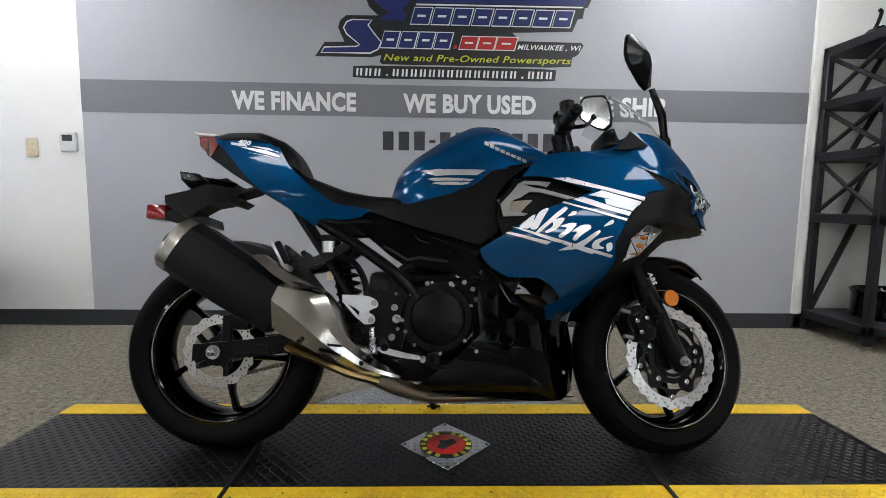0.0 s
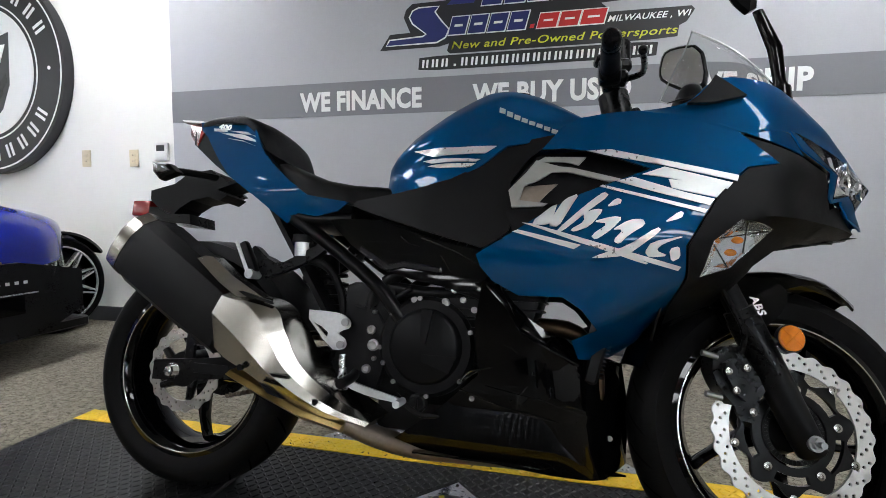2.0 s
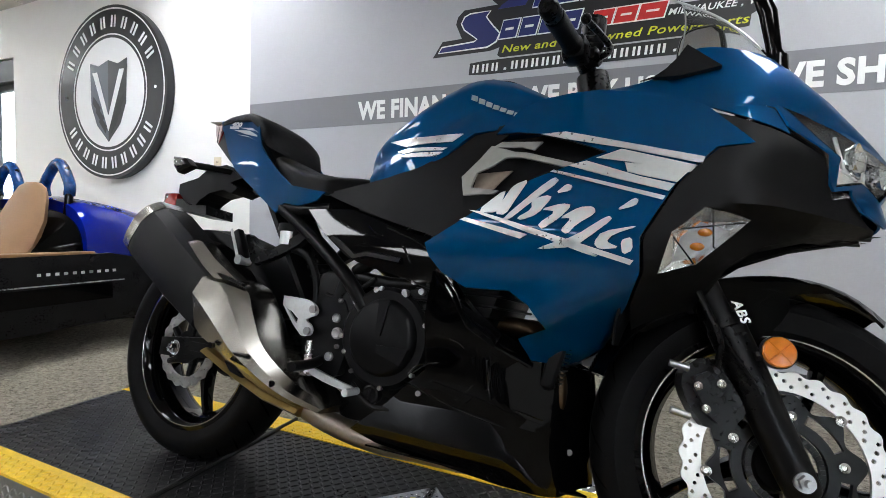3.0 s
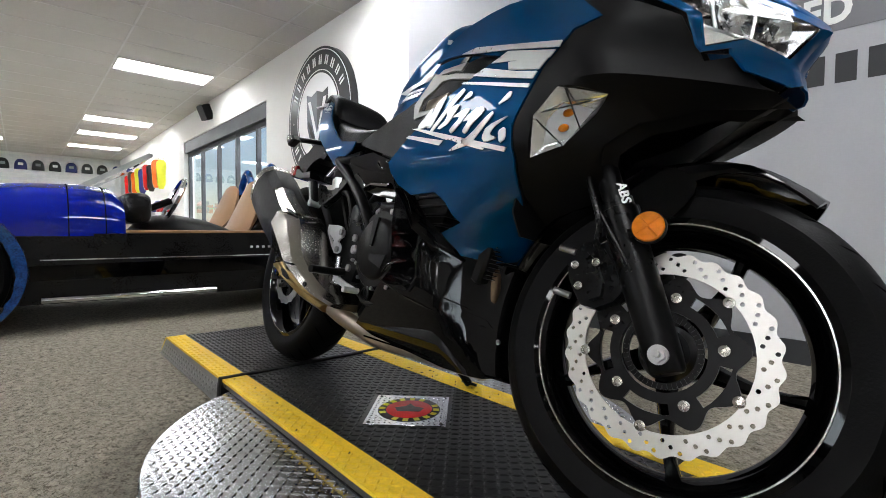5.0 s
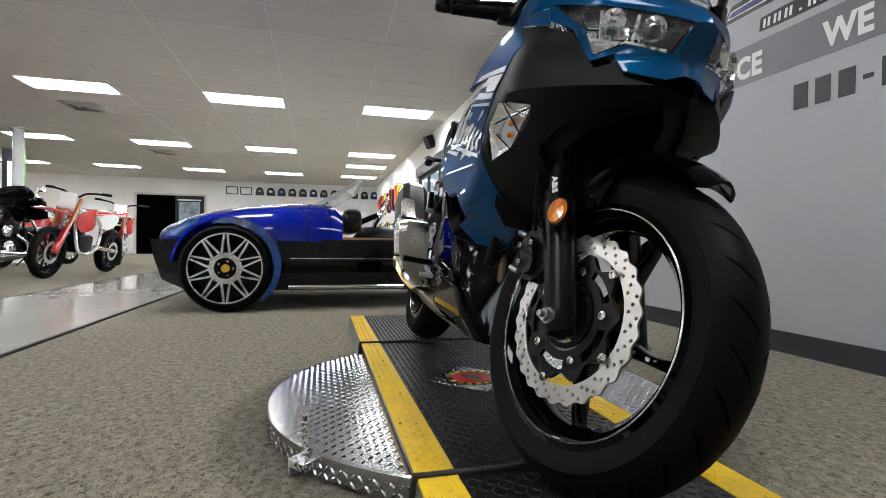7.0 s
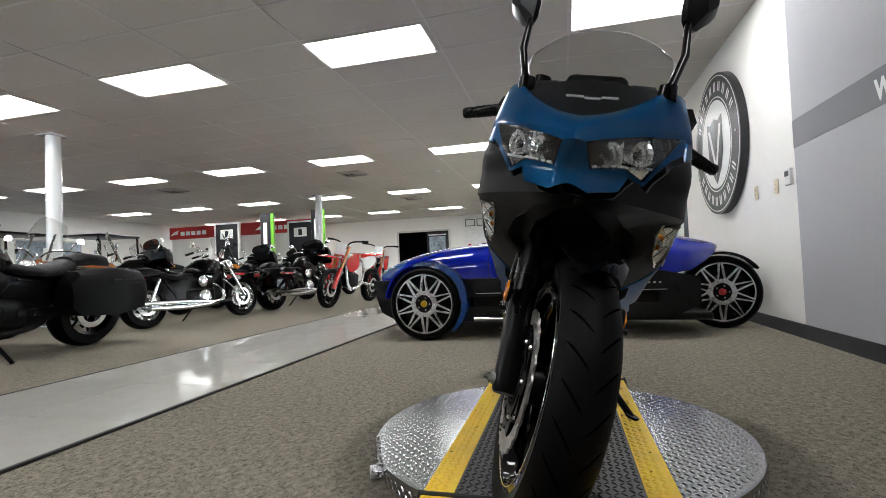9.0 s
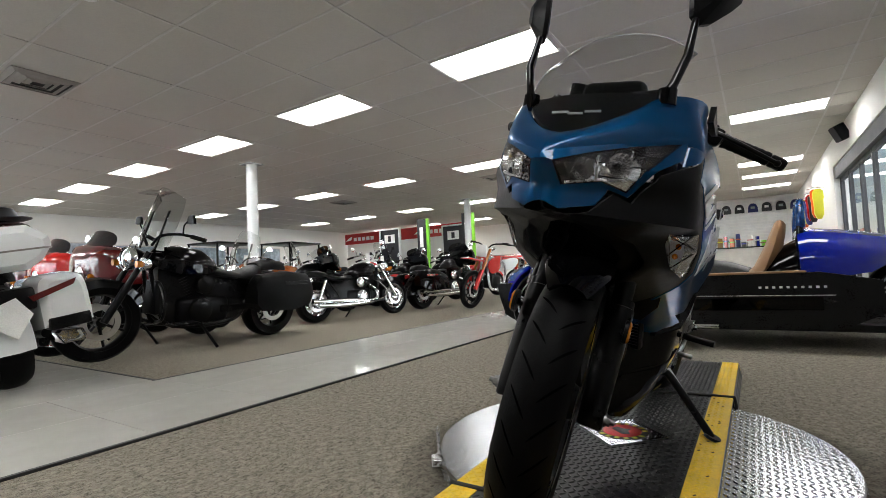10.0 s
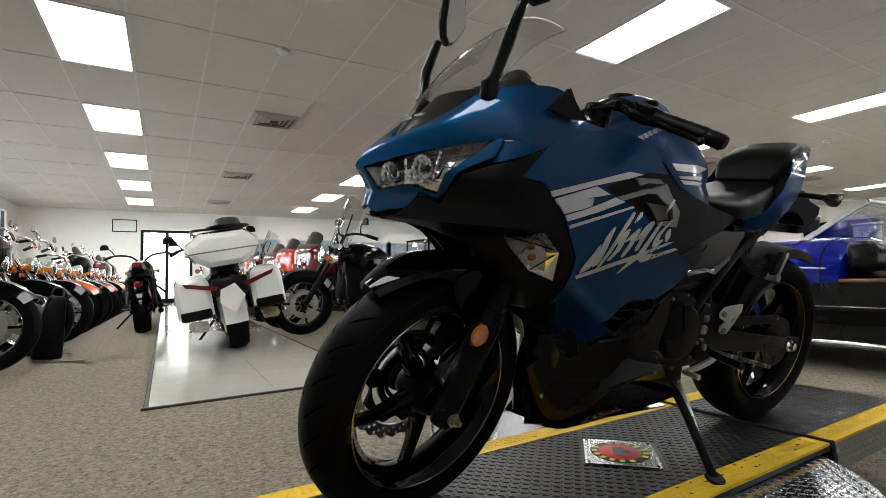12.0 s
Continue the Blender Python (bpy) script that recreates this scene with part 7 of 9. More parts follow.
for s in (-1, 1):
    part("stroke", prism(BM(), [(s * 0.215, 0.185), (s * 0.150, 0.185), (0.0, -0.20), (0.0, -0.33)], "Y", -0.0795, -0.081), VINYLWHITE, emblem, smooth=False)
    for k in range(3):
        z = -0.02 - 0.085 * k
        w = 0.205 - 0.045 * k
        part("leaf", prism(BM(), [(s * (w - 0.10), z - 0.10), (s * w, z), (s * (w + 0.012), z - 0.055), (s * (w - 0.075), z - 0.155)], "Y", -0.0795, -0.0805), VINYLBLACK, emblem, smooth=False)


def outlet(x, z, dark=False):
    t = thing("wall_outlet", "ivory wall outlet plate", "outlet", pose(x, NORTH - 0.004, z), "wall outlets")
    part("plate", box(BM(), (0, -0.003, 0), (0.075, 0.007, 0.118), 0.003, None, 2), OUTLET, t)
    for dz in (-0.02, 0.02):
        part("socket", box(BM(), (0, -0.0075, dz), (0.032, 0.003, 0.028), 0.001), OUTLET, t)
        for dx in (-0.006, 0.006):
            part("slot", box(BM(), (dx, -0.0092, dz), (0.002, 0.001, 0.01)), SEAM, t)
    return t


for x, z in ((-3.053, 1.18), (-2.64, 1.175), (-0.714, 0.376)):
    outlet(x, z)
thermo = thing("thermostat", "white wall thermostat with a grey display", "thermostat", pose(-2.40, NORTH, 1.212))
part("case", box(BM(), (0, -0.014, 0), (0.105, 0.028, 0.125), 0.008, None, 2), WHITEPL, thermo)
part("display", box(BM(), (0, -0.0285, 0.025), (0.065, 0.002, 0.04), 0.0005), VINYLDARK, thermo)
spk = thing("wall_speaker", "small black wall speaker tilted below the ceiling", "speaker", pose(-7.96, NORTH - 0.10, 2.58, 25, 0, 20))
part("cabinet", box(BM(), (0, 0, 0), (0.17, 0.16, 0.26), 0.02, None, 2), MATTE, spk)
part("grille", box(BM(), (0, -0.083, 0), (0.15, 0.008, 0.24), 0.003), VINYLDARK, spk)

# shop front: dark header, frames and glass
front = thing("window_1", "dark aluminium shop-front glazing, daylight beyond", "window", kind="structure")
part("header", box(BM(), (-7.7, NORTH + 0.10, 2.21), (4.4, 0.16, 0.22), 0.004), BASE, front)
for x in (-9.87, -8.95, -7.95, -7.0, -6.1, -5.53):
    part("mullion", box(BM(), (x, NORTH + 0.12, 1.05), (0.06 if x > -9.8 and x < -5.6 else 0.07, 0.07, 2.10), 0.003), BASE, front)
for z in (0.04, 2.08):
    part("rail", box(BM(), (-7.7, NORTH + 0.12, z), (4.28, 0.062, 0.08), 0.003), BASE, front)
for x0, x1 in ((-9.84, -8.98), (-8.92, -7.98), (-7.92, -7.03), (-6.97, -6.13), (-6.07, -5.56)):
    p = part("pane", box(BM(), ((x0 + x1) / 2, NORTH + 0.12, 1.06), (x1 - x0, 0.008, 1.96)), GLASS, front)
    p.visible_shadow = False
east_win = thing("window_2", "run of bright shop windows along the side wall", "window", kind="structure")
for k in range(6):
    y = -15.0 + 2.0 * k
    part("mullion", box(BM(), (EAST + 0.08, y, 1.45), (0.07, 0.06, 2.2), 0.003), BASE, east_win)
for k in range(5):
    p = part("pane", box(BM(), (EAST + 0.08, -14.0 + 2.0 * k, 1.45), (0.008, 1.94, 2.2)), GLASS, east_win)
    p.visible_shadow = False
bm = box(BM(), (-7.7, 9.0, 2.0), (30.0, 0.05, 9.0))
solo("backdrop", bm, DAYLIGHT, "bright hazy outdoors beyond the shop windows", "backdrop", kind="structure")
bm = box(BM(), (10.5, -10.0, 2.0), (0.05, 30.0, 9.0))
solo("backdrop", bm, DAYLIGHT, "bright hazy outdoors beyond the side windows", "backdrop", kind="structure")
bm = box(BM(), (-4, -4, -0.25), (120, 120, 0.1))
solo("ground", bm, TILEJOINT, "pale paved ground outside the shop", "ground", kind="structure")

# ---- the blue open three-wheeled roadster ----
car = thing("three_wheeler", "royal blue open three-wheeled roadster with tan seats", "car", pose(-2.999, 1.38, 0, 0, 0, -91.5) @ Matrix.Scale(0.965, 4))


def car_wheel(x, y, cap, face):
    """A wheel whose outer face looks along +y (face 1) or -y (-1)."""
    r, rim, hw = 0.330, 0.268, 0.105
    bm = lathe(BM(), [(-hw * 0.8, rim), (-hw, rim + 0.012), (-hw, r - 0.025), (-hw * 0.8, r - 0.004), (-hw * 0.4, r), (hw * 0.4, r), (hw * 0.8, r - 0.004), (hw, r - 0.025), (hw, rim + 0.012), (hw * 0.8, rim)], 72, (x, y, r), closed=True)
    tyre = part("wheel", bm, RUBBER, car, "low-profile tyre on a machined multi-spoke rim")
    bm = lathe(BM(), [(-hw * 0.9, rim + 0.002), (-hw * 0.9, rim - 0.012), (0, rim - 0.03), (hw * 0.9, rim - 0.012), (hw * 0.9, rim + 0.002)], 72, (x, y, r), closed=True)
    part("rim", bm, GLOSS, tyre)
    bm = lathe(BM(), [(face * hw * 0.90, rim - 0.001), (face * hw * 0.96, rim - 0.002), (face * hw * 0.96, rim - 0.010), (face * hw * 0.88, rim - 0.013)], 72, (x, y, r))
    part("rim_edge", bm, ALLOY, tyre)
    part("barrel", lathe(BM(), [(face * 0.01, 0.0), (face * 0.01, rim - 0.02)], 40, (x, y, r)), SATIN, tyre)
    yo = y + face * hw
    for i in range(10):
        a = 2 * math.pi * i / 10
        for s in (-1, 1):
            b0, b1 = a + s * 0.045, a + s * 0.275
            p0 = Vector((x + 0.112 * math.cos(b0), yo - face * 0.006, r + 0.112 * math.sin(b0)))
            p1 = Vector((x + (rim - 0.008) * math.cos(b1), yo - face * 0.012, r + (rim - 0.008) * math.sin(b1)))
            d = (p1 - p0).normalized()
            q = d.cross(Vector((0, 1, 0)))
            bm = loft(BM(), [[p0 + q * 0.006, p0 - q * 0.006, p0 - q * 0.008 - Vector((0, face * 0.03, 0)), p0 + q * 0.008 - Vector((0, face * 0.03, 0))], [p1 + q * 0.0055, p1 - q * 0.0055, p1 - q * 0.007 - Vector((0, face * 0.03, 0)), p1 + q * 0.007 - Vector((0, face * 0.03, 0))]])
            part("spoke", bm, ALLOY, tyre, smooth=False)
    part("hub_ring", lathe(BM(), [(face * (hw - 0.03), 0.078), (face * (hw - 0.003), 0.080), (face * (hw - 0.003), 0.116), (face * (hw - 0.03), 0.118)], 48, (x, y, r)), ALLOY, tyre)
    part("hub", lathe(BM(), [(face * (hw - 0.02), 0.0), (face * (hw - 0.02), 0.08)], 32, (x, y, r)), SATIN, tyre)
    bm = lathe(BM(), [(face * (hw - 0.03), 0.030), (face * (hw - 0.006), 0.030), (face * (hw - 0.002), 0.022), (face * (hw - 0.002), 0.0)], 24, (x, y, r))
    part("centre_cap", bm, cap, tyre, "coloured centre cap")
    for i in range(5):
        a = 2 * math.pi * (i + 0.5) / 5
        part("lug_nut", lathe(BM(), [(face * (hw - 0.02), 0.009), (face * (hw - 0.008), 0.008), (face * (hw - 0.008), 0.0)], 8, (x + 0.055 * math.cos(a), y, r + 0.055 * math.sin(a))), CHROME, tyre)


car_wheel(2.60, 0.75, YELLOW, 1)
car_wheel(2.60, -0.75, YELLOW, -1)
car_wheel(0.0, 0.02, SIGNRED, 1)


def shell(stations, n=11, pw=0.55):
    """Body sections: x, half width, low z, top z."""
    rows = []
    for x, w, z0, z1 in stations:
        row = []
        for i in range(2 * n + 1):
            a = math.pi * (i / (2 * n) - 0.5)
            row.append(Vector((x, w * math.copysign(abs(math.sin(a)) ** pw, a), z0 + (z1 - z0) * max(math.cos(a), 0) ** 0.7)))
        rows.append(row)
    return loft(BM(), rows)


part("hood", shell([(3.20, 0.30, 0.56, 0.60), (3.17, 0.45, 0.545, 0.635), (3.10, 0.58, 0.54, 0.68), (2.95, 0.68, 0.54, 0.745), (2.75, 0.72, 0.54, 0.80), (2.5, 0.73, 0.54, 0.845), (2.2, 0.715, 0.54, 0.87), (1.95, 0.69, 0.54, 0.875), (1.80, 0.675, 0.54, 0.86), (1.74, 0.67, 0.54, 0.80)]), CARBLUE, car, "royal blue painted hood")
part("tail", shell([(0.73, 0.655, 0.54, 0.88), (0.66, 0.655, 0.54, 0.90), (0.5, 0.64, 0.53, 0.88), (0.34, 0.57, 0.55, 0.85), (0.20, 0.42, 0.62, 0.82), (0.08, 0.25, 0.69, 0.79), (0.03, 0.14, 0.735, 0.77), (0.01, 0.05, 0.755, 0.762)]), CARBLUE, car, "royal blue tapering tail")
for s in (-1, 1):
    bm = prism(BM(), [(0.30, 0.28), (0.50, 0.18), (1.0, 0.15), (2.9, 0.15), (3.08, 0.24), (3.14, 0.42), (3.16, 0.545), (0.62, 0.565), (0.30, 0.50)], "Y", s * 0.60, s * 0.685)
    part("side_panel", bm, CARBLACK, car, "black lower body side", smooth=False)
    bm = prism(BM(), [(0.62, 0.30), (2.2, 0.285), (2.2, 0.37), (0.62, 0.395)], "Y", s * 0.684, s * 0.70)
    part("sill", bm, GLOSS, car, smooth=False)
    part("sill_line", box(BM(), (1.35, s * 0.692, 0.403), (1.6, 0.012, 0.006)), ALLOY, car)
    part("cockpit_edge", box(BM(), (1.22, s * 0.645, 0.568), (1.04, 0.08, 0.02), 0.008, None, 2), TAN, car, "tan leather cockpit edge")
    bm = cyl(BM(), (1.25, s * 0.80, 0.185), (2.15, s * 0.80, 0.185), 0.017, n=12)
    for x in (1.35, 2.05):
        cyl(bm, (x, s * 0.64, 0.21), (x, s * 0.80, 0.185), 0.012, n=8)
    part("side_step", bm, CHROME, car, "bright knurled side step bar")
    for k in range(10):
        part("side_bar", box(BM(), (0.98 - 0.042 * k, s * 0.686, 0.462), (0.018, 0.003, 0.016)), VINYLWHITE, car)
    # wheel arch and the film taped over it
    rows = []
    for k in range(19):
        a = radians(8 + 150 * k / 18)
        c, d = Vector((2.60, 0, 0.33)), Vector((math.cos(a), 0, math.sin(a)))
        rows.append([c + d * 0.375 + Vector((0, s * 0.64, 0)), c + d * 0.400 + Vector((0, s * 0.64, 0)), c + d * 0.395 + Vector((0, s * 0.80, 0)), c + d * 0.375 + Vector((0, s * 0.81, 0))])
    part("wheel_arch", loft(BM(), rows), CARBLUE, car, "blue wheel arch")
    rows = []
    rng = random.Random(3)
    for k in range(25):
        a = radians(75 + 150 * k / 24)
        w = 0.018 + 0.040 * math.sin(math.pi * (k + 1) / 26)
        c, d = Vector((2.60, 0, 0.33)), Vector((math.cos(a), 0, math.sin(a)))
        j = rng.uniform(-0.009, 0.009)
        rows.append([c + d * (0.345 + j) + Vector((0, s * 0.70, 0)), c + d * (0.345 + w + j) + Vector((0, s * 0.72, 0)), c + d * (0.345 + w) + Vector((0, s * (0.83 + j), 0)), c + d * (0.343 + j) + Vector((0, s * 0.838, 0))])
    part("film", loft(BM(), rows), TAPE, car, "crinkled blue protective film on the mudguard")
rows = []
for k in range(17):
    a = radians(40 + 105 * k / 16)
    c, d = Vector((0.0, 0.02, 0.33)), Vector((math.cos(a), 0, math.sin(a)))
    rows.append([c + d * 0.345 + Vector((0, -0.125, 0)), c + d * 0.365 + Vector((0, -0.115, 0)), c + d * 0.378, c + d * 0.365 + Vector((0, 0.115, 0)), c + d * 0.345 + Vector((0, 0.125, 0)), c + d * 0.340 + Vector((0, 0.11, 0)), c + d * 0.355, c + d * 0.340 + Vector((0, -0.11, 0))])
part("rear_mudguard", loft(BM(), rows), GLOSS, car, "gloss black rear mudguard")
for gx, w, z1 in ((2.02, 0.699, 0.8745), (1.84, 0.680, 0.866)):
    line = []
    for i in range(25):
        a = math.pi * (i / 24 - 0.5)
        line.append(Vector((gx, (w + 0.001) * math.copysign(abs(math.sin(a)) ** 0.55, a), 0.54 + (z1 - 0.54) * max(math.cos(a), 0) ** 0.7)))
    part("panel_gap", tube(BM(), line, 0.0035, 6, 1), GROOVE, car, "dark gap between body panels")
rng = random.Random(8)
for s in (-1, 1):
    rows = []
    for k in range(9):
        x = 3.20 - 0.045 * k
        w, z1 = float(np.interp(x, [2.75, 2.95, 3.10, 3.17, 3.20], [0.72, 0.68, 0.58, 0.45, 0.30])), float(np.interp(x, [2.75, 2.95, 3.10, 3.17, 3.20], [0.80, 0.745, 0.68, 0.635, 0.60]))
        z0 = float(np.interp(x, [2.75, 3.10, 3.20], [0.54, 0.54, 0.56]))
        row = []
        for i in range(7):
            a = radians(88 - 7.5 * i - rng.uniform(0, 3))
            g = 1.004 + rng.uniform(0, 0.008)
            row.append(Vector((x, s * w * math.sin(a) ** 0.55 * g, z0 + (z1 - z0) * math.cos(a) ** 0.7 * g)))
        rows.append(row + [q - Vector((0, s * 0.003, 0.001)) for q in row[::-1]])
    part("nose_film", loft(BM(), rows), TAPE, car, "crinkled blue film left on the nose")
part("rear_deck", shell([(0.98, 0.50, 0.54, 0.60), (0.86, 0.58, 0.54, 0.74), (0.74, 0.62, 0.54, 0.82), (0.70, 0.60, 0.54, 0.80)]), GLOSS, car, "gloss black deck behind the seats")
part("seat_cover", shell([(1.62, 0.40, 0.46, 0.60), (1.54, 0.50, 0.46, 0.68), (1.40, 0.54, 0.46, 0.695), (1.20, 0.54, 0.46, 0.66), (1.05, 0.52, 0.46, 0.60)]), MATTE, car, "black cover over the cockpit")
part("floor_pan", box(BM(), (1.55, 0, 0.17), (2.7, 1.2, 0.06), 0.01), CARBLACK, car)
part("nose_lower", prism(BM(), [(-0.60, 0.30), (0.60, 0.30), (0.55, 0.545), (-0.55, 0.545)], "X", 3.0, 3.13), CARBLACK, car, smooth=False)
part("cockpit_trim", box(BM(), (1.22, 0, 0.42), (1.04, 1.18, 0.06), 0.01), CARBLACK, car)
part("dashboard", box(BM(), (1.66, 0, 0.72), (0.16, 1.16, 0.20), 0.05, None, 3), CARBLACK, car, "dark dashboard")
for s in (-1, 1):
    bm = BM()
    rows = []
    for x, z, w, th in ((1.45, 0.47, 0.22, 0.06), (1.20, 0.47, 0.24, 0.09), (1.02, 0.50, 0.24, 0.10), (0.94, 0.60, 0.24, 0.08), (0.88, 0.75, 0.235, 0.065), (0.84, 0.88, 0.18, 0.05), (0.825, 0.94, 0.13, 0.04), (0.82, 0.965, 0.08, 0.02)):
        c = Vector((x, s * 0.29, z))
        n = Vector((0.25, 0, 0.97)) if z < 0.5 else Vector((0.95, 0, 0.25))
        rows.append([c + Vector((0, w * math.cos(t), 0)) + n * (th * math.sin(t)) for t in (2 * math.pi * i / 14 for i in range(14))])
    loft(bm, rows)
    part("seat", bm, TAN, car, "tan leather bucket seat")
    bm = tube(BM(), [(0.72, s * 0.29 - 0.13, 0.72), (0.70, s * 0.29 - 0.13, 0.98), (0.69, s * 0.29, 1.10), (0.70, s * 0.29 + 0.13, 0.98), (0.72, s * 0.29 + 0.13, 0.72)], 0.022, 12)
    hoop = part("roll_hoop", bm, GLOSS, car, "black roll hoop behind the seat")
    bm = tube(BM(), [(0.70, s * 0.29 - 0.13, 0.90), (0.70, s * 0.29 - 0.13, 0.98), (0.69, s * 0.29, 1.10), (0.70, s * 0.29 + 0.13, 0.98), (0.70, s * 0.29 + 0.13, 0.90)], 0.030, 12)
    part("hoop_film", bm, TAPE, hoop, "blue film wrapped round the hoop")
bm = lathe(BM(), [(-0.013, 0.165), (0.0, 0.178), (0.013, 0.165), (0.0, 0.152)], 40, closed=True)
bmesh.ops.transform(bm, matrix=Matrix.Translation((1.40, 0.29, 0.80)) @ Matrix.Rotation(radians(90), 4, "Z") @ Matrix.Rotation(radians(-25), 4, "X"), verts=bm.verts)
wheel = part("steering_wheel", bm, CHROME, car, "bright-rimmed steering wheel with silver spokes")
for a in (90, 210, 330):
    m = Matrix.Translation((1.40, 0.29, 0.80)) @ Matrix.Rotation(radians(90), 4, "Z") @ Matrix.Rotation(radians(-25), 4, "X")
    p = m @ Vector((0.16 * math.cos(radians(a)), 0, 0.16 * math.sin(radians(a))))
    part("wheel_spoke", cyl(BM(), p, m @ Vector((0, 0.02, 0)), 0.011, 0.02, 8), ALLOY, wheel)
part("steering_column", cyl(BM(), (1.42, 0.29, 0.79), (1.62, 0.29, 0.70), 0.025, n=12), SATIN, car)
for s in (-1, 1):
    bm = prism(BM(), [(1.97, 0.845), (1.92, 0.84), (1.58, 1.05), (1.60, 1.075)], "Y", s * 0.60, s * 0.622)
    part("windscreen_post", bm, SILVER, car, smooth=False)
bm = BM()
v = [bm.verts.new(p) for p in ((1.93, -0.60, 0.86), (1.93, 0.60, 0.86), (1.61, 0.60, 1.04), (1.61, -0.60, 1.04))]
bm.faces.new(v)
r = bmesh.ops.extrude_face_region(bm, geom=bm.faces[:])
bmesh.ops.translate(bm, vec=(-0.004, 0, -0.005), verts=[g for g in r["geom"] if isinstance(g, bmesh.types.BMVert)])
ws = part("windscreen", bm, GLASS, car, "low raked glass windscreen", smooth=False)
ws.visible_shadow = False
part("windscreen_frame", cyl(BM(), (1.59, -0.61, 1.06), (1.59, 0.61, 1.06), 0.014, n=10), SILVER, car)
part("rear_arm", tube(BM(), [(0.55, -0.14, 0.33), (0.2, -0.15, 0.33), (0.0, -0.13, 0.33)], 0.035, 10), SATIN, car)
part("front_axle", cyl(BM(), (2.6, -0.70, 0.33), (2.6, 0.70, 0.33), 0.04, n=12), SATIN, car)

# ---- other motorcycles of the showroom ----
def wheel_of(parent, x, r, w, rim_r, rim_m, spokes=7, shift=0.0, spoke_m=None):
    bm = lathe(BM(), [(-w * 0.5, rim_r), (-w * 0.52, r - 0.03), (-w * 0.3, r - 0.005), (0, r), (w * 0.3, r - 0.005), (w * 0.52, r - 0.03), (w * 0.5, rim_r)], 40, (x, shift, r), closed=True)
    tyre = part("wheel", bm, RUBBER, parent, "tyre on a spoked rim")
    bm = lathe(BM(), [(-w * 0.42, rim_r + 0.006), (-w * 0.48, rim_r - 0.006), (-w * 0.2, rim_r - 0.022), (w * 0.2, rim_r - 0.022), (w * 0.48, rim_r - 0.006), (w * 0.42, rim_r + 0.006)], 40, (x, shift, r), closed=True)
    part("rim", bm, rim_m, tyre)
    for i in range(spokes):
        a = 2 * math.pi * i / spokes
        part("spoke", cyl(BM(), (x + 0.03 * math.cos(a), shift, r + 0.03 * math.sin(a)), (x + (rim_r - 0.015) * math.cos(a), shift, r + (rim_r - 0.015) * math.sin(a)), 0.014, 0.010, 6), spoke_m or rim_m, tyre)
    for s in (-1, 1):
        part("disc", lathe(BM(), [(s * w * 0.5, 0.10), (s * w * 0.54, 0.10), (s * w * 0.54, 0.145), (s * w * 0.5, 0.145)], 32, (x, shift, r), closed=True), ROTOR, tyre)
    part("hub", cyl(BM(), (x, shift - w * 0.55, r), (x, shift + w * 0.55, r), 0.04, n=16), rim_m, tyre)
    return tyre


def body(stations, n=8, pw=0.8, roll=0.7):
    rows = []
    for x, w, z0, z1 in stations:
        row = []
        for i in range(2 * n + 1):
            a = math.pi * (i / (2 * n) - 0.5)
            row.append(Vector((x, w * math.copysign(abs(math.sin(a)) ** pw, a), z0 + (z1 - z0) * max(math.cos(a), 0) ** roll)))
        rows.append(row)
    return loft(BM(), rows)


def arc_fender(x, r, half, a0, a1, drop, n=14):
    rows = []
    for k in range(n):
        a = radians(a0 + (a1 - a0) * k / (n - 1))
        c, d = Vector((x, 0, r)), Vector((math.cos(a), 0, math.sin(a)))
        R = r + 0.025
        rows.append([c + d * (R - drop) - Vector((0, half, 0)), c + d * R - Vector((0, half * 0.8, 0)), c + d * (R + 0.015), c + d * R + Vector((0, half * 0.8, 0)), c + d * (R - drop) + Vector((0, half, 0)), c + d * (R - drop) + Vector((0, half * 0.9, 0)), c + d * (R + 0.004), c + d * (R - drop) - Vector((0, half * 0.9, 0))])
    return loft(BM(), rows)


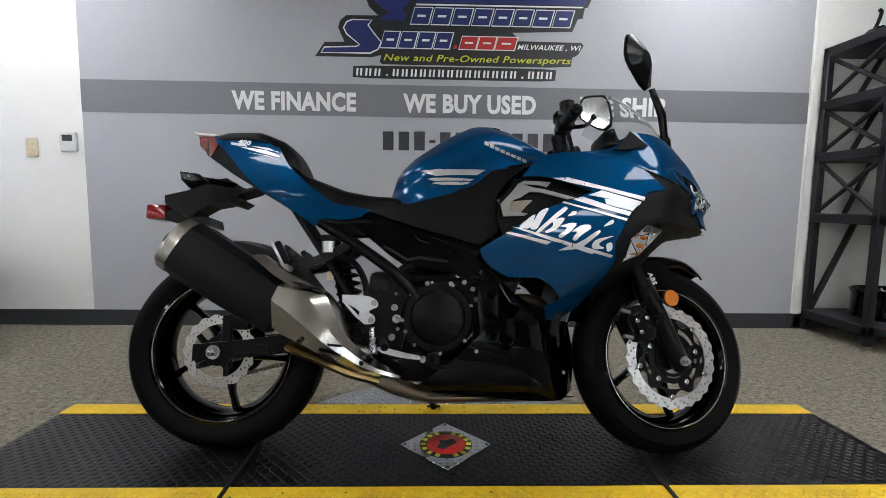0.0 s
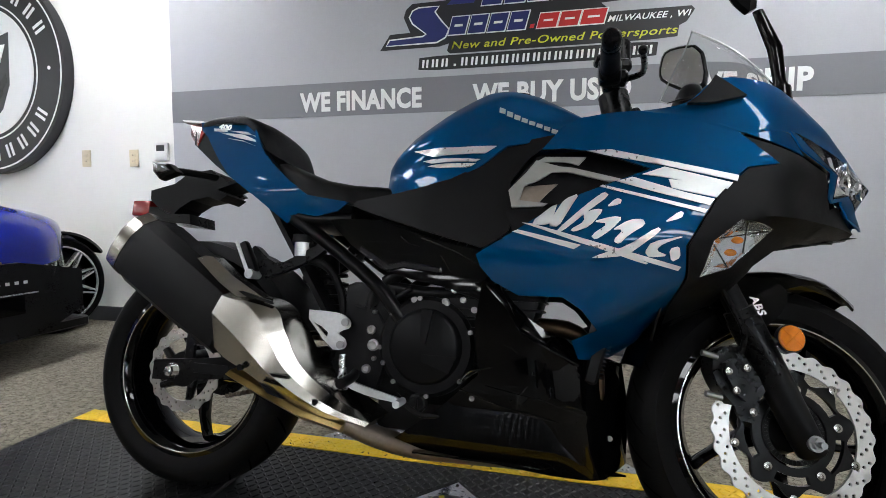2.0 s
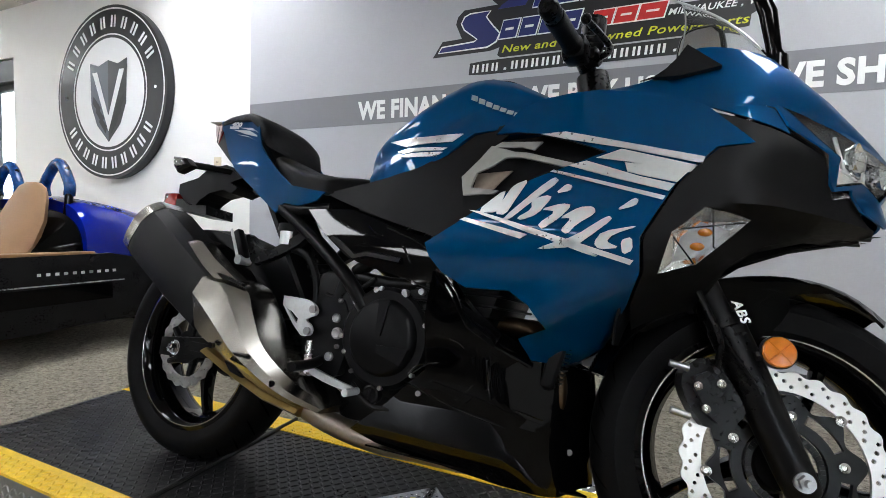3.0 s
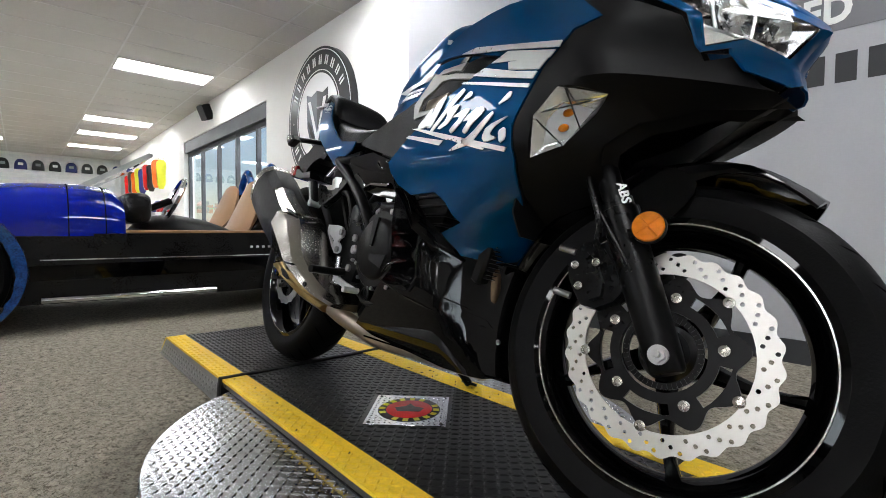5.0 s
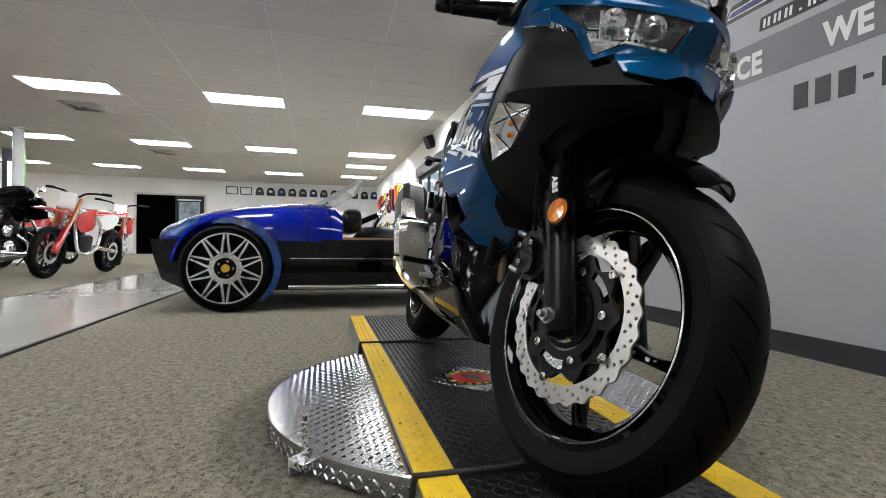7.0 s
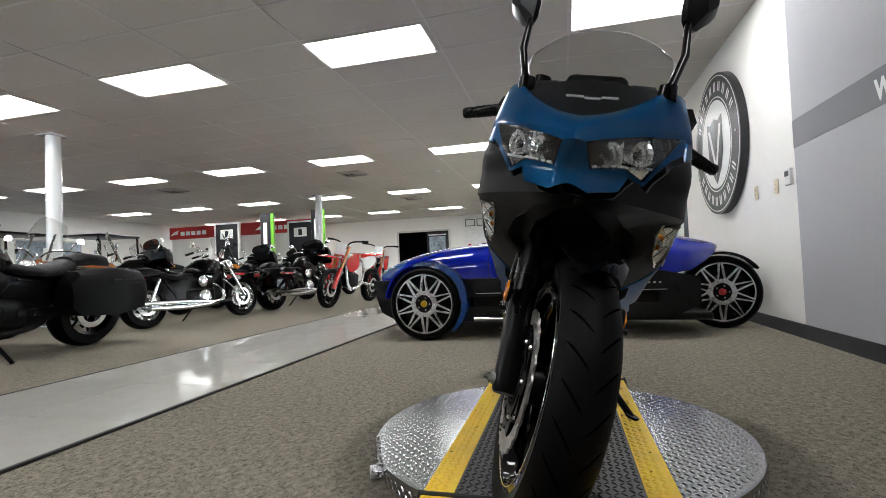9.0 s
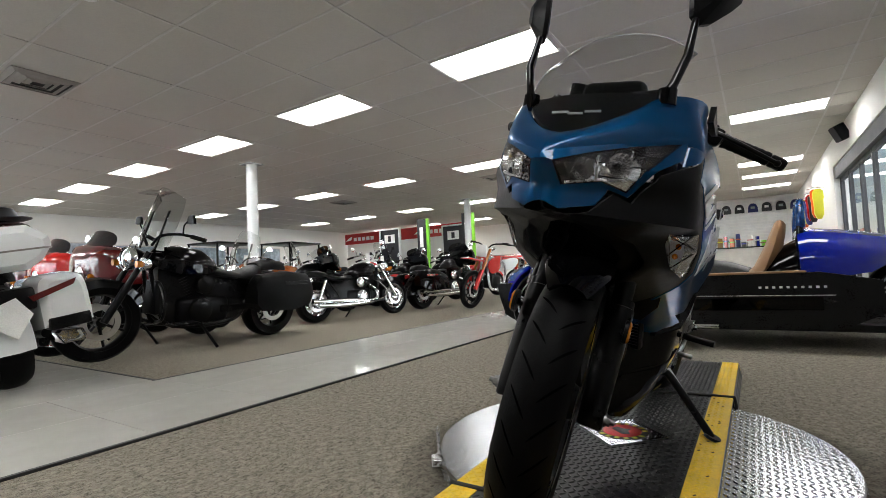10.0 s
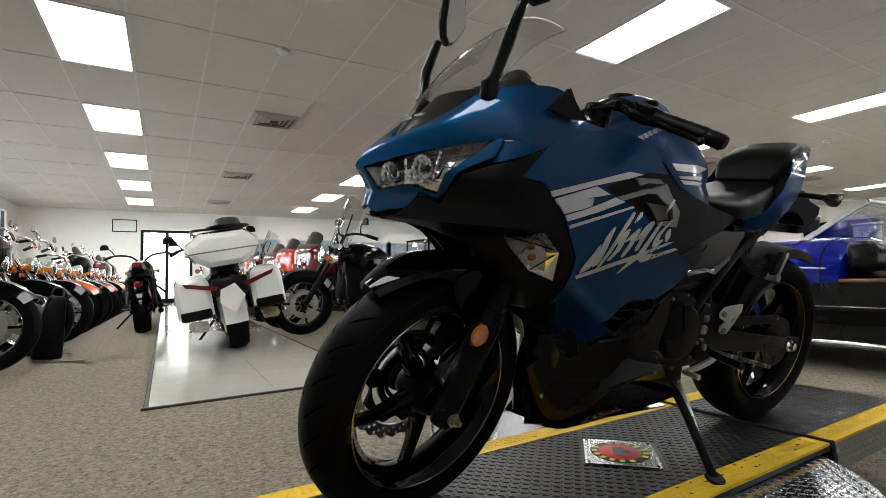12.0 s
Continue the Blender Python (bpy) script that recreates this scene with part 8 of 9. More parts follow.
def cruiser(label, m, paint=GLOSS, metal=CHROME, screen=False, bags=False, fairing=None, tour=False, tag=True, wide=False, dark_seat=VINYL, high=0.0, lean=-5.0, lamps=False, dark_spokes=False, group="showroom motorcycles"):
    """A heavy road motorcycle: x ahead, origin between its wheels on the floor."""
    t = thing("cruiser_motorcycle", label, "motorcycle", m @ Matrix.Rotation(radians(lean), 4, "X"), group)
    fx, rx, fr, rr = 0.84, -0.82, 0.325, 0.315
    wheel_of(t, fx, fr, 0.13 if wide else 0.11, 0.235, metal if metal is CHROME else SATIN, 5 if dark_spokes else 7, spoke_m=SATIN if dark_spokes else None)
    wheel_of(t, rx, rr, 0.17, 0.215, metal if metal is CHROME else SATIN, 5 if dark_spokes else 7, spoke_m=SATIN if dark_spokes else None)
    axis = Vector((-0.50, 0, 0.866))
    for s in (-1, 1):
        a = Vector((fx, s * 0.095, fr))
        part("fork_leg", cyl(BM(), a, a + axis * 0.34, 0.03, n=12), metal, t)
        part("fork_tube", cyl(BM(), a + axis * 0.34, a + axis * 0.66, 0.024, n=12), metal, t)
        part("front_indicator", cyl(BM(), Vector((0.58, s * 0.20, 0.80)), Vector((0.66, s * 0.20, 0.80)), 0.028, n=12), AMBER, t, "amber indicator")
        part("indicator_stalk", cyl(BM(), Vector((0.58, s * 0.08, 0.82)), Vector((0.60, s * 0.20, 0.80)), 0.010, n=8), metal, t)
        bar = tube(BM(), [(0.46, s * 0.04, 0.96 + high), (0.44, s * 0.14, 1.04 + high), (0.36, s * 0.30, 1.06 + high), (0.22, s * 0.42, 1.02 + high)], 0.013, 8)
        hb = part("handlebar", bar, metal, t)
        part("grip", cyl(BM(), (0.30, s * 0.36, 1.045 + high), (0.20, s * 0.43, 1.01 + high), 0.019, n=10), MATTE, hb)
        mir = part("mirror", tube(BM(), [(0.34, s * 0.31, 1.06 + high), (0.36, s * 0.36, 1.14 + high), (0.34, s * 0.41, 1.19 + high)], 0.007, 6), metal, t)
        bmh = body([(0.325, 0.02, 1.17 + high, 1.21 + high), (0.33, 0.055, 1.15 + high, 1.23 + high), (0.35, 0.05, 1.155 + high, 1.225 + high)])
        bmesh.ops.translate(bmh, vec=(0, s * 0.43, 0), verts=bmh.verts)
        part("mirror_head", bmh, metal, mir)
    part("front_fender", arc_fender(fx, fr, 0.080, 35, 155, 0.065), paint, t)
    part("rear_fender", arc_fender(rx, rr, 0.12, 15, 188, 0.13), paint, t)
    lamp = part("headlight", lathe(BM(), [(0.48, 0.0), (0.50, 0.06), (0.58, 0.092), (0.64, 0.095), (0.65, 0.088)], 28, (0, 0, 0.84), "X"), metal, t, "round headlight")
    part("lens", lathe(BM(), [(0.645, 0.088), (0.655, 0.06), (0.662, 0.0)], 28, (0, 0, 0.84), "X"), REFLECTOR, lamp)
    if lamps:
        for s in (-1, 1):
            aux = part("passing_lamp", lathe(BM(), [(0.54, 0.0), (0.55, 0.04), (0.60, 0.058), (0.615, 0.055)], 20, (0, s * 0.19, 0.80), "X"), CHROME, t, "chrome passing lamp")
            part("lens", lathe(BM(), [(0.612, 0.054), (0.62, 0.03), (0.624, 0.0)], 20, (0, s * 0.19, 0.80), "X"), REFLECTOR, aux)
        part("headlight_rim", lathe(BM(), [(0.60, 0.098), (0.645, 0.104), (0.656, 0.098), (0.652, 0.088)], 28, (0, 0, 0.84), "X"), CHROME, lamp)
    part("tank", body([(0.46, 0.06, 0.80, 0.88), (0.40, 0.12, 0.74, 0.94), (0.22, 0.165, 0.70, 0.965), (0.02, 0.155, 0.70, 0.93), (-0.12, 0.09, 0.70, 0.84), (-0.17, 0.05, 0.70, 0.78)]), paint, t, "painted fuel tank")
    part("seat", body([(-0.10, 0.10, 0.68, 0.745), (-0.2, 0.16, 0.66, 0.74), (-0.35, 0.19, 0.64, 0.71), (-0.52, 0.17, 0.66, 0.745), (-0.62, 0.12, 0.70, 0.79)]), dark_seat, t, "padded seat")
    part("pillion_pad", body([(-0.60, 0.11, 0.72, 0.80), (-0.75, 0.13, 0.73, 0.835), (-0.92, 0.12, 0.72, 0.82), (-0.98, 0.07, 0.72, 0.76)]), dark_seat, t)
    part("crankcase", box(BM(), (0.0, 0, 0.36), (0.52, 0.26, 0.26), 0.06, None, 3), ENGINE if metal is not CHROME else SATIN, t)
    for k, (x, tilt) in enumerate(((0.13, 22), (-0.12, -22))):
        mm = Matrix.Translation((x, 0, 0.50)) @ Matrix.Rotation(radians(tilt), 4, "Y")
        rows = []
        for j in range(8):
            rows += [ring(mm @ Vector((0, 0, -0.03 + 0.026 * j + d)), mm.to_3x3() @ Vector((0, 0, 1)), rr, 14) for d, rr in ((0, 0.072), (0.012, 0.072), (0.013, 0.088), (0.025, 0.088))]
        part("cylinder", loft(BM(), rows), SATIN, t, "finned cylinder")
        part("rocker_cover", box(BM(), (0, 0, 0.19), (0.13, 0.15, 0.06), 0.02, mm, 2), metal, t)
    part("frame_core", body([(0.40, 0.05, 0.34, 0.80), (0.30, 0.07, 0.26, 0.80), (-0.20, 0.10, 0.24, 0.72), (-0.42, 0.13, 0.28, 0.68), (-0.62, 0.11, 0.42, 0.70), (-0.72, 0.08, 0.50, 0.70)], 8, 0.5, 0.5), SATIN, t)
    part("radiator", box(BM(), (0.43, 0, 0.50), (0.05, 0.22, 0.30), 0.015, None, 2), SATIN, t)
    for s in (-1, 1):
        part("engine_cover", lathe(BM(), [(s * 0.12, 0.12), (s * 0.15, 0.11), (s * 0.165, 0.08), (s * 0.165, 0.0)], 28, (0.05, 0, 0.36)), metal, t)
        part("air_cleaner" if s < 0 else "side_cover", lathe(BM(), [(s * 0.10, 0.085), (s * 0.16, 0.085), (s * 0.175, 0.065), (s * 0.175, 0.0)], 28, (0.02, 0, 0.60)), metal, t)
        part("footboard", box(BM(), (0.28, s * 0.24, 0.27), (0.26, 0.11, 0.025), 0.008), SATIN, t)
        part("crash_bar", tube(BM(), [(0.42, s * 0.06, 0.28), (0.46, s * 0.24, 0.33), (0.46, s * 0.28, 0.45), (0.42, s * 0.14, 0.60), (0.42, s * 0.05, 0.64)], 0.014, 8), metal, t)
        part("frame_tube", tube(BM(), [(0.48, s * 0.05, 0.80), (0.42, s * 0.08, 0.45), (0.30, s * 0.12, 0.24), (-0.30, s * 0.12, 0.24), (-0.45, s * 0.12, 0.45), (-0.60, s * 0.11, 0.66)], 0.018, 8), SATIN, t)
        part("rear_strut", cyl(BM(), (-0.66, s * 0.14, 0.66), (-0.80, s * 0.14, 0.36), 0.026, n=10), metal, t)
        if bags or tour:
            bm = body([(-0.40, 0.10, 0.40, 0.60), (-0.46, 0.125, 0.33, 0.69), (-0.80, 0.14, 0.31, 0.72), (-1.06, 0.125, 0.36, 0.69), (-1.14, 0.08, 0.43, 0.60)], 8, 0.6, 0.6)
            bmesh.ops.translate(bm, vec=(0, s * 0.27, 0), verts=bm.verts)
            bag = part("saddlebag", bm, paint if tour else VINYL, t, "hard saddlebag" if tour else "black leather saddlebag")
            part("bag_trim", box(BM(), (-0.86, s * 0.40, 0.60), (0.30, 0.01, 0.035), 0.003), metal, bag)
    for k, z in enumerate((0.26, 0.33)):
        part("exhaust_pipe", tube(BM(), [(0.20, -0.12, 0.55), (0.34, -0.17, 0.42), (0.24, -0.20, 0.28), (-0.3, -0.20, z - 0.02), (-0.86 - 0.1 * k, -0.21, z)], 0.034, 12), metal, t, "long exhaust pipe")
    part("tail_lamp", box(BM(), (-1.12, 0, 0.62), (0.05, 0.10, 0.07), 0.015, None, 2), RED_LENS, t)
    part("side_stand", cyl(BM(), (0.05, 0.14, 0.24), (0.0, 0.34, 0.035), 0.014, n=8), SATIN, t)
    part("belt_guard", box(BM(), (-0.45, 0.13, 0.36), (0.6, 0.02, 0.07), 0.01), SATIN, t)
    if screen:
        bm = BM()
        grid = []
        for i in range(13):
            u = -1 + i / 6
            col = []
            for j in range(11):
                v = j / 10
                hw = 0.25 * (1 - 0.25 * (v - 0.35) ** 2 - 0.55 * max(0, v - 0.75) ** 1.2)
                col.append(bm.verts.new((0.56 - 0.10 * u * u - 0.20 * v, hw * u, 0.90 + 0.58 * v - 0.10 * v * u * u)))
            grid.append(col)
        for i in range(12):
            for j in range(10):
                bm.faces.new((grid[i][j], grid[i + 1][j], grid[i + 1][j + 1], grid[i][j + 1]))
        r = bmesh.ops.extrude_face_region(bm, geom=bm.faces[:])
        bmesh.ops.translate(bm, vec=(-0.005, 0, -0.002), verts=[g for g in r["geom"] if isinstance(g, bmesh.types.BMVert)])
        ws = part("windshield", bm, SMOKE, t, "tall clear windshield")
        ws.visible_shadow = False
        for s in (-1, 1):
            part("screen_brace", box(BM(), (0, 0, 0), (0.008, 0.03, 0.36), 0.003, Matrix.Translation((0.42, s * 0.13, 1.10)) @ Matrix.Rotation(radians(-19), 4, "Y")), metal, ws)
    if fairing is not None:
        bm = body([(0.655, 0.06, 0.86, 0.95), (0.64, 0.20, 0.80, 1.04), (0.57, 0.33, 0.78, 1.11), (0.47, 0.40, 0.84, 1.13), (0.40, 0.39, 0.92, 1.11)], 9, 0.5, 0.42)
        part("fairing", bm, fairing, t, "handlebar fairing")
        bm = panel(BM(), rounded([(-0.27, 0.0), (0.27, 0.0), (0.24, 0.13), (0.12, 0.19), (-0.12, 0.19), (-0.24, 0.13)], 2), lambda u, v: (0.56 - 0.6 * v - 1.2 * u * u, u, 1.09 + v), (-0.006, 0, 0), 0.05)
        part("short_screen", bm, DARKGLASS, t)
    if tag:
        part("price_tag", box(BM(), (0.42, 0.10, 1.0 + high), (0.004, 0.12, 0.17), 0.0, None), PAPER, t, "white paper price tag")
    return t


def at(x, y, heading, z=0.0):
    return pose(x, y, z, 0, 0, heading)


black_ws = cruiser("black cruiser motorcycle with tall clear windshield and leather saddlebags", at(-1.09, -4.60, 2) @ Matrix.Scale(1.10, 4), GLOSS, SATIN, screen=True, bags=True, lamps=True)
maroon = cruiser("maroon touring motorcycle with a handlebar fairing", at(-0.98, -5.62, 8), MAROON, CHROME, fairing=MAROON, tour=True)
red_t = cruiser("bright red touring motorcycle with a fairing", at(-0.95, -6.75, 8), RED, CHROME, fairing=RED, tour=True)
sporty = cruiser("black and chrome cruiser motorcycle with a large air cleaner", at(-3.93, -4.98, 170) @ Matrix.Scale(0.93, 4), GLOSS, CHROME, high=0.06)
bagger = cruiser("black touring motorcycle with fairing and hard bags", at(-6.35, -4.75, 172), GLOSS, CHROME, fairing=GLOSS, tour=True)
redc = cruiser("red cruiser motorcycle with chrome engine", at(-5.35, -6.2, 165), RED, CHROME)
golden = cruiser("amber brown touring motorcycle with windshield", at(-3.2, -6.6, 20), GOLDEN, CHROME, screen=True, tour=True)
bold = cruiser("black cruiser motorcycle with a wide chrome front fork", at(3.16, -3.70, 177), GLOSS, CHROME, wide=True, high=0.15, dark_spokes=True)
bold2 = cruiser("black touring motorcycle with a fairing and chrome rims", at(3.08, -4.65, 175), GLOSS, CHROME, fairing=GLOSS, tour=True)
orange = cruiser("orange cruiser motorcycle with chrome rims", at(3.02, -6.5, 174), ORANGE, CHROME, high=0.12)
for src, x, y, h in ((maroon, -0.95, -7.9, 10), (black_ws, -0.95, -9.05, 8), (red_t, -0.95, -10.2, 8), (golden, -0.95, -11.4, 8), (bagger, -4.2, -6.5, 165), (golden, -4.5, -7.7, 160), (bagger, -4.4, -8.9, 165), (redc, -4.4, -10.1, 165), (bagger, -7.0, -6.4, 170), (black_ws, -7.4, -7.7, 168), (redc, -9.0, -5.6, 170), (bagger, -9.6, -7.2, 170), (sporty, -9.4, -8.6, 172), (golden, -6.8, -9.4, 170), (bold, 3.04, -5.6, 176), (bold, 3.0, -7.4, 174), (redc, 2.98, -8.3, 174), (bold2, 2.96, -9.2, 175), (orange, 2.94, -10.1, 174), (bold, 2.92, -11.0, 174), (maroon, 2.9, -11.9, 174), (bold2, 2.88, -12.8, 174), (redc, 2.86, -13.7, 174)):
    copy_thing(src, at(x, y, h) @ Matrix.Rotation(radians(-5), 4, "X"))


def dirt_bike(label, m, paint):
    t = thing("dirt_bike", label, "motorcycle", m @ Matrix.Rotation(radians(-8), 4, "X"), "showroom motorcycles")
    wheel_of(t, 0.74, 0.345, 0.08, 0.275, SATIN, 12)
    wheel_of(t, -0.74, 0.335, 0.11, 0.25, SATIN, 12)
    ax = Vector((-0.46, 0, 0.888))
    for s in (-1, 1):
        a = Vector((0.74, s * 0.09, 0.345))
        part("fork_leg", cyl(BM(), a - ax * 0.05, a + ax * 0.35, 0.028, n=12), SATIN, t)
        part("fork_tube", cyl(BM(), a + ax * 0.35, a + ax * 0.82, 0.026, n=12), GOLDEN, t)
        part("fork_guard", box(BM(), (0, 0, 0), (0.07, 0.07, 0.40), 0.02, Matrix.Translation(a + ax * 0.20 + Vector((0.03, 0, 0))) @ Matrix.Rotation(radians(-27), 4, "Y"), 2), paint, t, "red fork guard")
        bm = panel(BM(), rounded([(0.50, 0.86), (0.30, 0.98), (0.02, 0.93), (0.05, 0.80), (0.28, 0.66), (0.44, 0.62)], 2), lambda u, v: (u, s * (0.13 + 0.09 * math.sin(max(0, min(1, (u - 0.0) / 0.5)) * math.pi)), v), (0, -s * 0.006, 0), 0.05)
        part("radiator_shroud", bm, paint, t, "red radiator shroud")
        bm = panel(BM(), rounded([(-0.12, 0.90), (-0.62, 0.93), (-0.66, 0.80), (-0.40, 0.66), (-0.10, 0.72)], 2), lambda u, v: (u, s * 0.12, v), (0, -s * 0.006, 0), 0.06)
        part("side_plate", bm, WHITEPAINT, t, "white number plate panel")
        hb = part("handlebar", tube(BM(), [(0.36, s * 0.05, 1.10), (0.35, s * 0.16, 1.17), (0.28, s * 0.40, 1.19)], 0.014, 8), SATIN, t)
        part("grip", cyl(BM(), (0.30, s * 0.30, 1.19), (0.27, s * 0.41, 1.19), 0.02, n=10), MATTE, hb)
        part("swingarm", tube(BM(), [(-0.12, s * 0.11, 0.42), (-0.74, s * 0.11, 0.335)], 0.03, 8), ALLOY, t)
        part("frame_tube", tube(BM(), [(0.40, s * 0.05, 0.90), (0.34, s * 0.12, 0.40), (0.10, s * 0.13, 0.33), (-0.15, s * 0.12, 0.45), (-0.12, s * 0.11, 0.80), (0.36, s * 0.05, 0.95)], 0.022, 8), ALLOY, t)
    part("front_fender", body([(1.12, 0.04, 0.90, 0.91), (0.95, 0.09, 0.89, 0.93), (0.66, 0.10, 0.85, 0.90), (0.45, 0.07, 0.84, 0.87), (0.25, 0.05, 0.80, 0.81)]), paint, t, "red front fender")
    part("rear_fender", body([(-0.10, 0.09, 0.88, 0.92), (-0.5, 0.10, 0.90, 0.945), (-0.95, 0.09, 0.95, 0.985), (-1.10, 0.05, 0.98, 0.99)]), paint, t, "red rear fender")
    part("seat", body([(0.22, 0.06, 0.92, 0.96), (-0.2, 0.10, 0.92, 0.965), (-0.62, 0.09, 0.94, 0.985), (-0.70, 0.05, 0.95, 0.97)]), RED if paint is RED else VINYL, t, "long seat")
    part("front_plate", box(BM(), (0.50, 0, 1.04), (0.02, 0.20, 0.22), 0.01, None, 2), WHITEPAINT, t, "white front number plate")
    part("engine", box(BM(), (0.10, 0, 0.46), (0.34, 0.22, 0.26), 0.05, None, 2), ENGINE, t)
    part("cylinder", box(BM(), (0.18, 0, 0.66), (0.15, 0.15, 0.22), 0.02, None, 2), SATIN, t)
    part("silencer", tube(BM(), [(0.28, -0.06, 0.62), (0.30, -0.14, 0.50), (0.0, -0.16, 0.60), (-0.30, -0.17, 0.72), (-0.72, -0.17, 0.82)], 0.04, 10), ALLOY, t)
    return t


dirt = dirt_bike("red and white motocross motorcycle on the showroom floor", at(-6.45, -3.85, -5), RED)
copy_thing(dirt, at(-8.6, -4.2, 15) @ Matrix.Rotation(radians(-8), 4, "X"))

# white touring motorcycle seen from behind, on the walkway
tourer = cruiser("pearl white luxury touring motorcycle with top trunk and saddlebags", at(0.55, -4.72, -92), WHITEPAINT, SATIN, tag=False, lean=-10)
OCTO = [(-0.62, 1.0), (0.62, 1.0), (0.97, 0.42), (1.0, 0.0), (0.80, -0.62), (0.50, -1.0), (-0.50, -1.0), (-0.80, -0.62), (-1.0, 0.0), (-0.97, 0.42)]
top = loft(BM(), [[Vector((x, w * u, z + h * v)) for u, v in OCTO] for x, w, z, h in ((-0.62, 0.20, 0.91, 0.07), (-0.66, 0.26, 0.92, 0.12), (-0.82, 0.30, 0.94, 0.16), (-1.04, 0.31, 0.94, 0.16), (-1.15, 0.29, 0.93, 0.145), (-1.20, 0.24, 0.925, 0.10), (-1.21, 0.15, 0.92, 0.05))])
trunk = part("top_trunk", top, WHITEPAINT, tourer, "white top trunk", angle=20)
bm = loft(BM(), [[Vector((x, w * u, 0.915 + 0.006 * v)) for u, v in ((-1, -1), (1, -1), (1, 1), (-1, 1))] for x, w in ((-0.64, 0.24), (-0.82, 0.301), (-1.04, 0.311), (-1.15, 0.292), (-1.203, 0.235), (-1.214, 0.15))])
part("trunk_seam", bm, TILEJOINT, trunk)
part("trunk_lamp", body([(-0.95, 0.24, 1.075, 1.11), (-1.08, 0.22, 1.06, 1.10), (-1.11, 0.16, 1.06, 1.08)]), MAROON, trunk, "dark red lamp strip")
part("rack", tube(BM(), [(-0.70, -0.2, 1.09), (-0.75, -0.22, 1.13), (-1.0, -0.2, 1.13), (-1.05, 0.0, 1.12), (-1.0, 0.2, 1.13), (-0.75, 0.22, 1.13), (-0.70, 0.2, 1.09)], 0.012, 8), SATIN, trunk)
for s in (-1, 1):
    bm = body([(-0.45, 0.08, 0.46, 0.66), (-0.55, 0.13, 0.38, 0.72), (-0.95, 0.15, 0.36, 0.74), (-1.14, 0.14, 0.38, 0.72), (-1.18, 0.10, 0.44, 0.68)], 8, 0.35, 0.35)
    bmesh.ops.translate(bm, vec=(0, s * 0.30, 0), verts=bm.verts)
    bag = part("hard_case", bm, WHITEPAINT, tourer, "white hard saddlebag")
    bm = prism(BM(), [(s * 0.10, 0.61), (s * 0.37, 0.685), (s * 0.35, 0.645), (s * 0.12, 0.575)], "X", -1.20, -1.17)
    part("tail_lamp_wing", bm, MAROON, tourer, "swept red tail lamp", smooth=False)
    part("case_lower", box(BM(), (-1.12, s * 0.30, 0.40), (0.14, 0.24, 0.09), 0.02, None, 2), SATIN, tourer)
    bm = loft(BM(), [[Vector((x, s * 0.29 + (y * k), 0.30 + z * k)) for y, z in ((-0.075, -0.02), (-0.05, -0.05), (0.06, -0.045), (0.085, 0.035), (0.06, 0.05), (-0.06, 0.035))] for x, k in ((-0.7, 0.8), (-1.18, 1.0), (-1.20, 0.96), (-1.20, 0.70), (-1.16, 0.66))])
    part("exhaust_tip", bm, CHROME, tourer, "angular chrome exhaust tip")
part("tag_card", prism(BM(), [(-0.10, 0.50), (0.0, 0.36), (0.11, 0.47), (0.09, 0.58), (-0.03, 0.62)], "X", -1.225, -1.22), PAPER, tourer, "white paper tag", smooth=False)
part("tail_panel", box(BM(), (-1.14, 0, 0.60), (0.08, 0.30, 0.16), 0.03, None, 2), SATIN, tourer)
part("backrest", body([(-0.60, 0.16, 0.80, 1.02), (-0.66, 0.20, 0.80, 1.10), (-0.70, 0.18, 0.82, 1.08)]), VINYL, tourer)
hat = thing("riding_hat", "black felt hat resting on the white trunk", "hat", Matrix.Translation((0.70, -3.76, 1.115)) @ pose(0, 0, 0, 3, 7, 0))
part("brim", lathe(BM(), [(0.0, 0.0), (-0.004, 0.12), (0.012, 0.185), (0.016, 0.186), (0.004, 0.12), (0.006, 0.0)], 32, axis="Z"), VINYLBLACK, hat)
part("crown", lathe(BM(), [(0.003, 0.115), (0.05, 0.112), (0.085, 0.098), (0.098, 0.06), (0.094, 0.0)], 32, axis="Z"), VINYLBLACK, hat)

naked = cruiser("black naked motorcycle with a red tail lamp, seen from behind", at(1.42, -7.0, -90), GLOSS, SATIN, tag=False)
part("tail_hump", body([(-0.6, 0.10, 0.72, 0.84), (-0.85, 0.09, 0.76, 0.90), (-1.05, 0.05, 0.82, 0.88)]), SATIN, naked)
part("tail_lens", box(BM(), (-1.07, 0, 0.86), (0.03, 0.10, 0.05), 0.01), RED_LENS, naked)
strap = thing("tie_down_strap", "black webbing strap lying on the floor beside a front wheel", "strap")
part("webbing", panel(BM(), [(0, -0.022), (0.62, -0.022), (0.62, 0.022), (0, 0.022)], lambda u, v: (2.13 - 0.62 * u + 0.3 * v, -4.16 + 0.60 * u + 0.05 * math.sin(9 * u) + v, 0.010 + 0.012 * abs(math.sin(7 * u))), (0, 0, -0.004), 0.05), VINYLBLACK, strap)
part("webbing_end", panel(BM(), [(0, -0.02), (0.30, -0.02), (0.30, 0.02), (0, 0.02)], lambda u, v: (2.06 - 0.5 * u, -4.22 - 0.5 * u + v, 0.012 + 0.02 * math.sin(8 * u) ** 2), (0, 0, -0.004), 0.05), VINYLBLACK, strap)
bag = thing("soft_bag", "black soft bag standing on the carpet against a front wheel", "bag", pose(2.06, -4.24, 0.0, 0, -7, 12))
bm = BM()
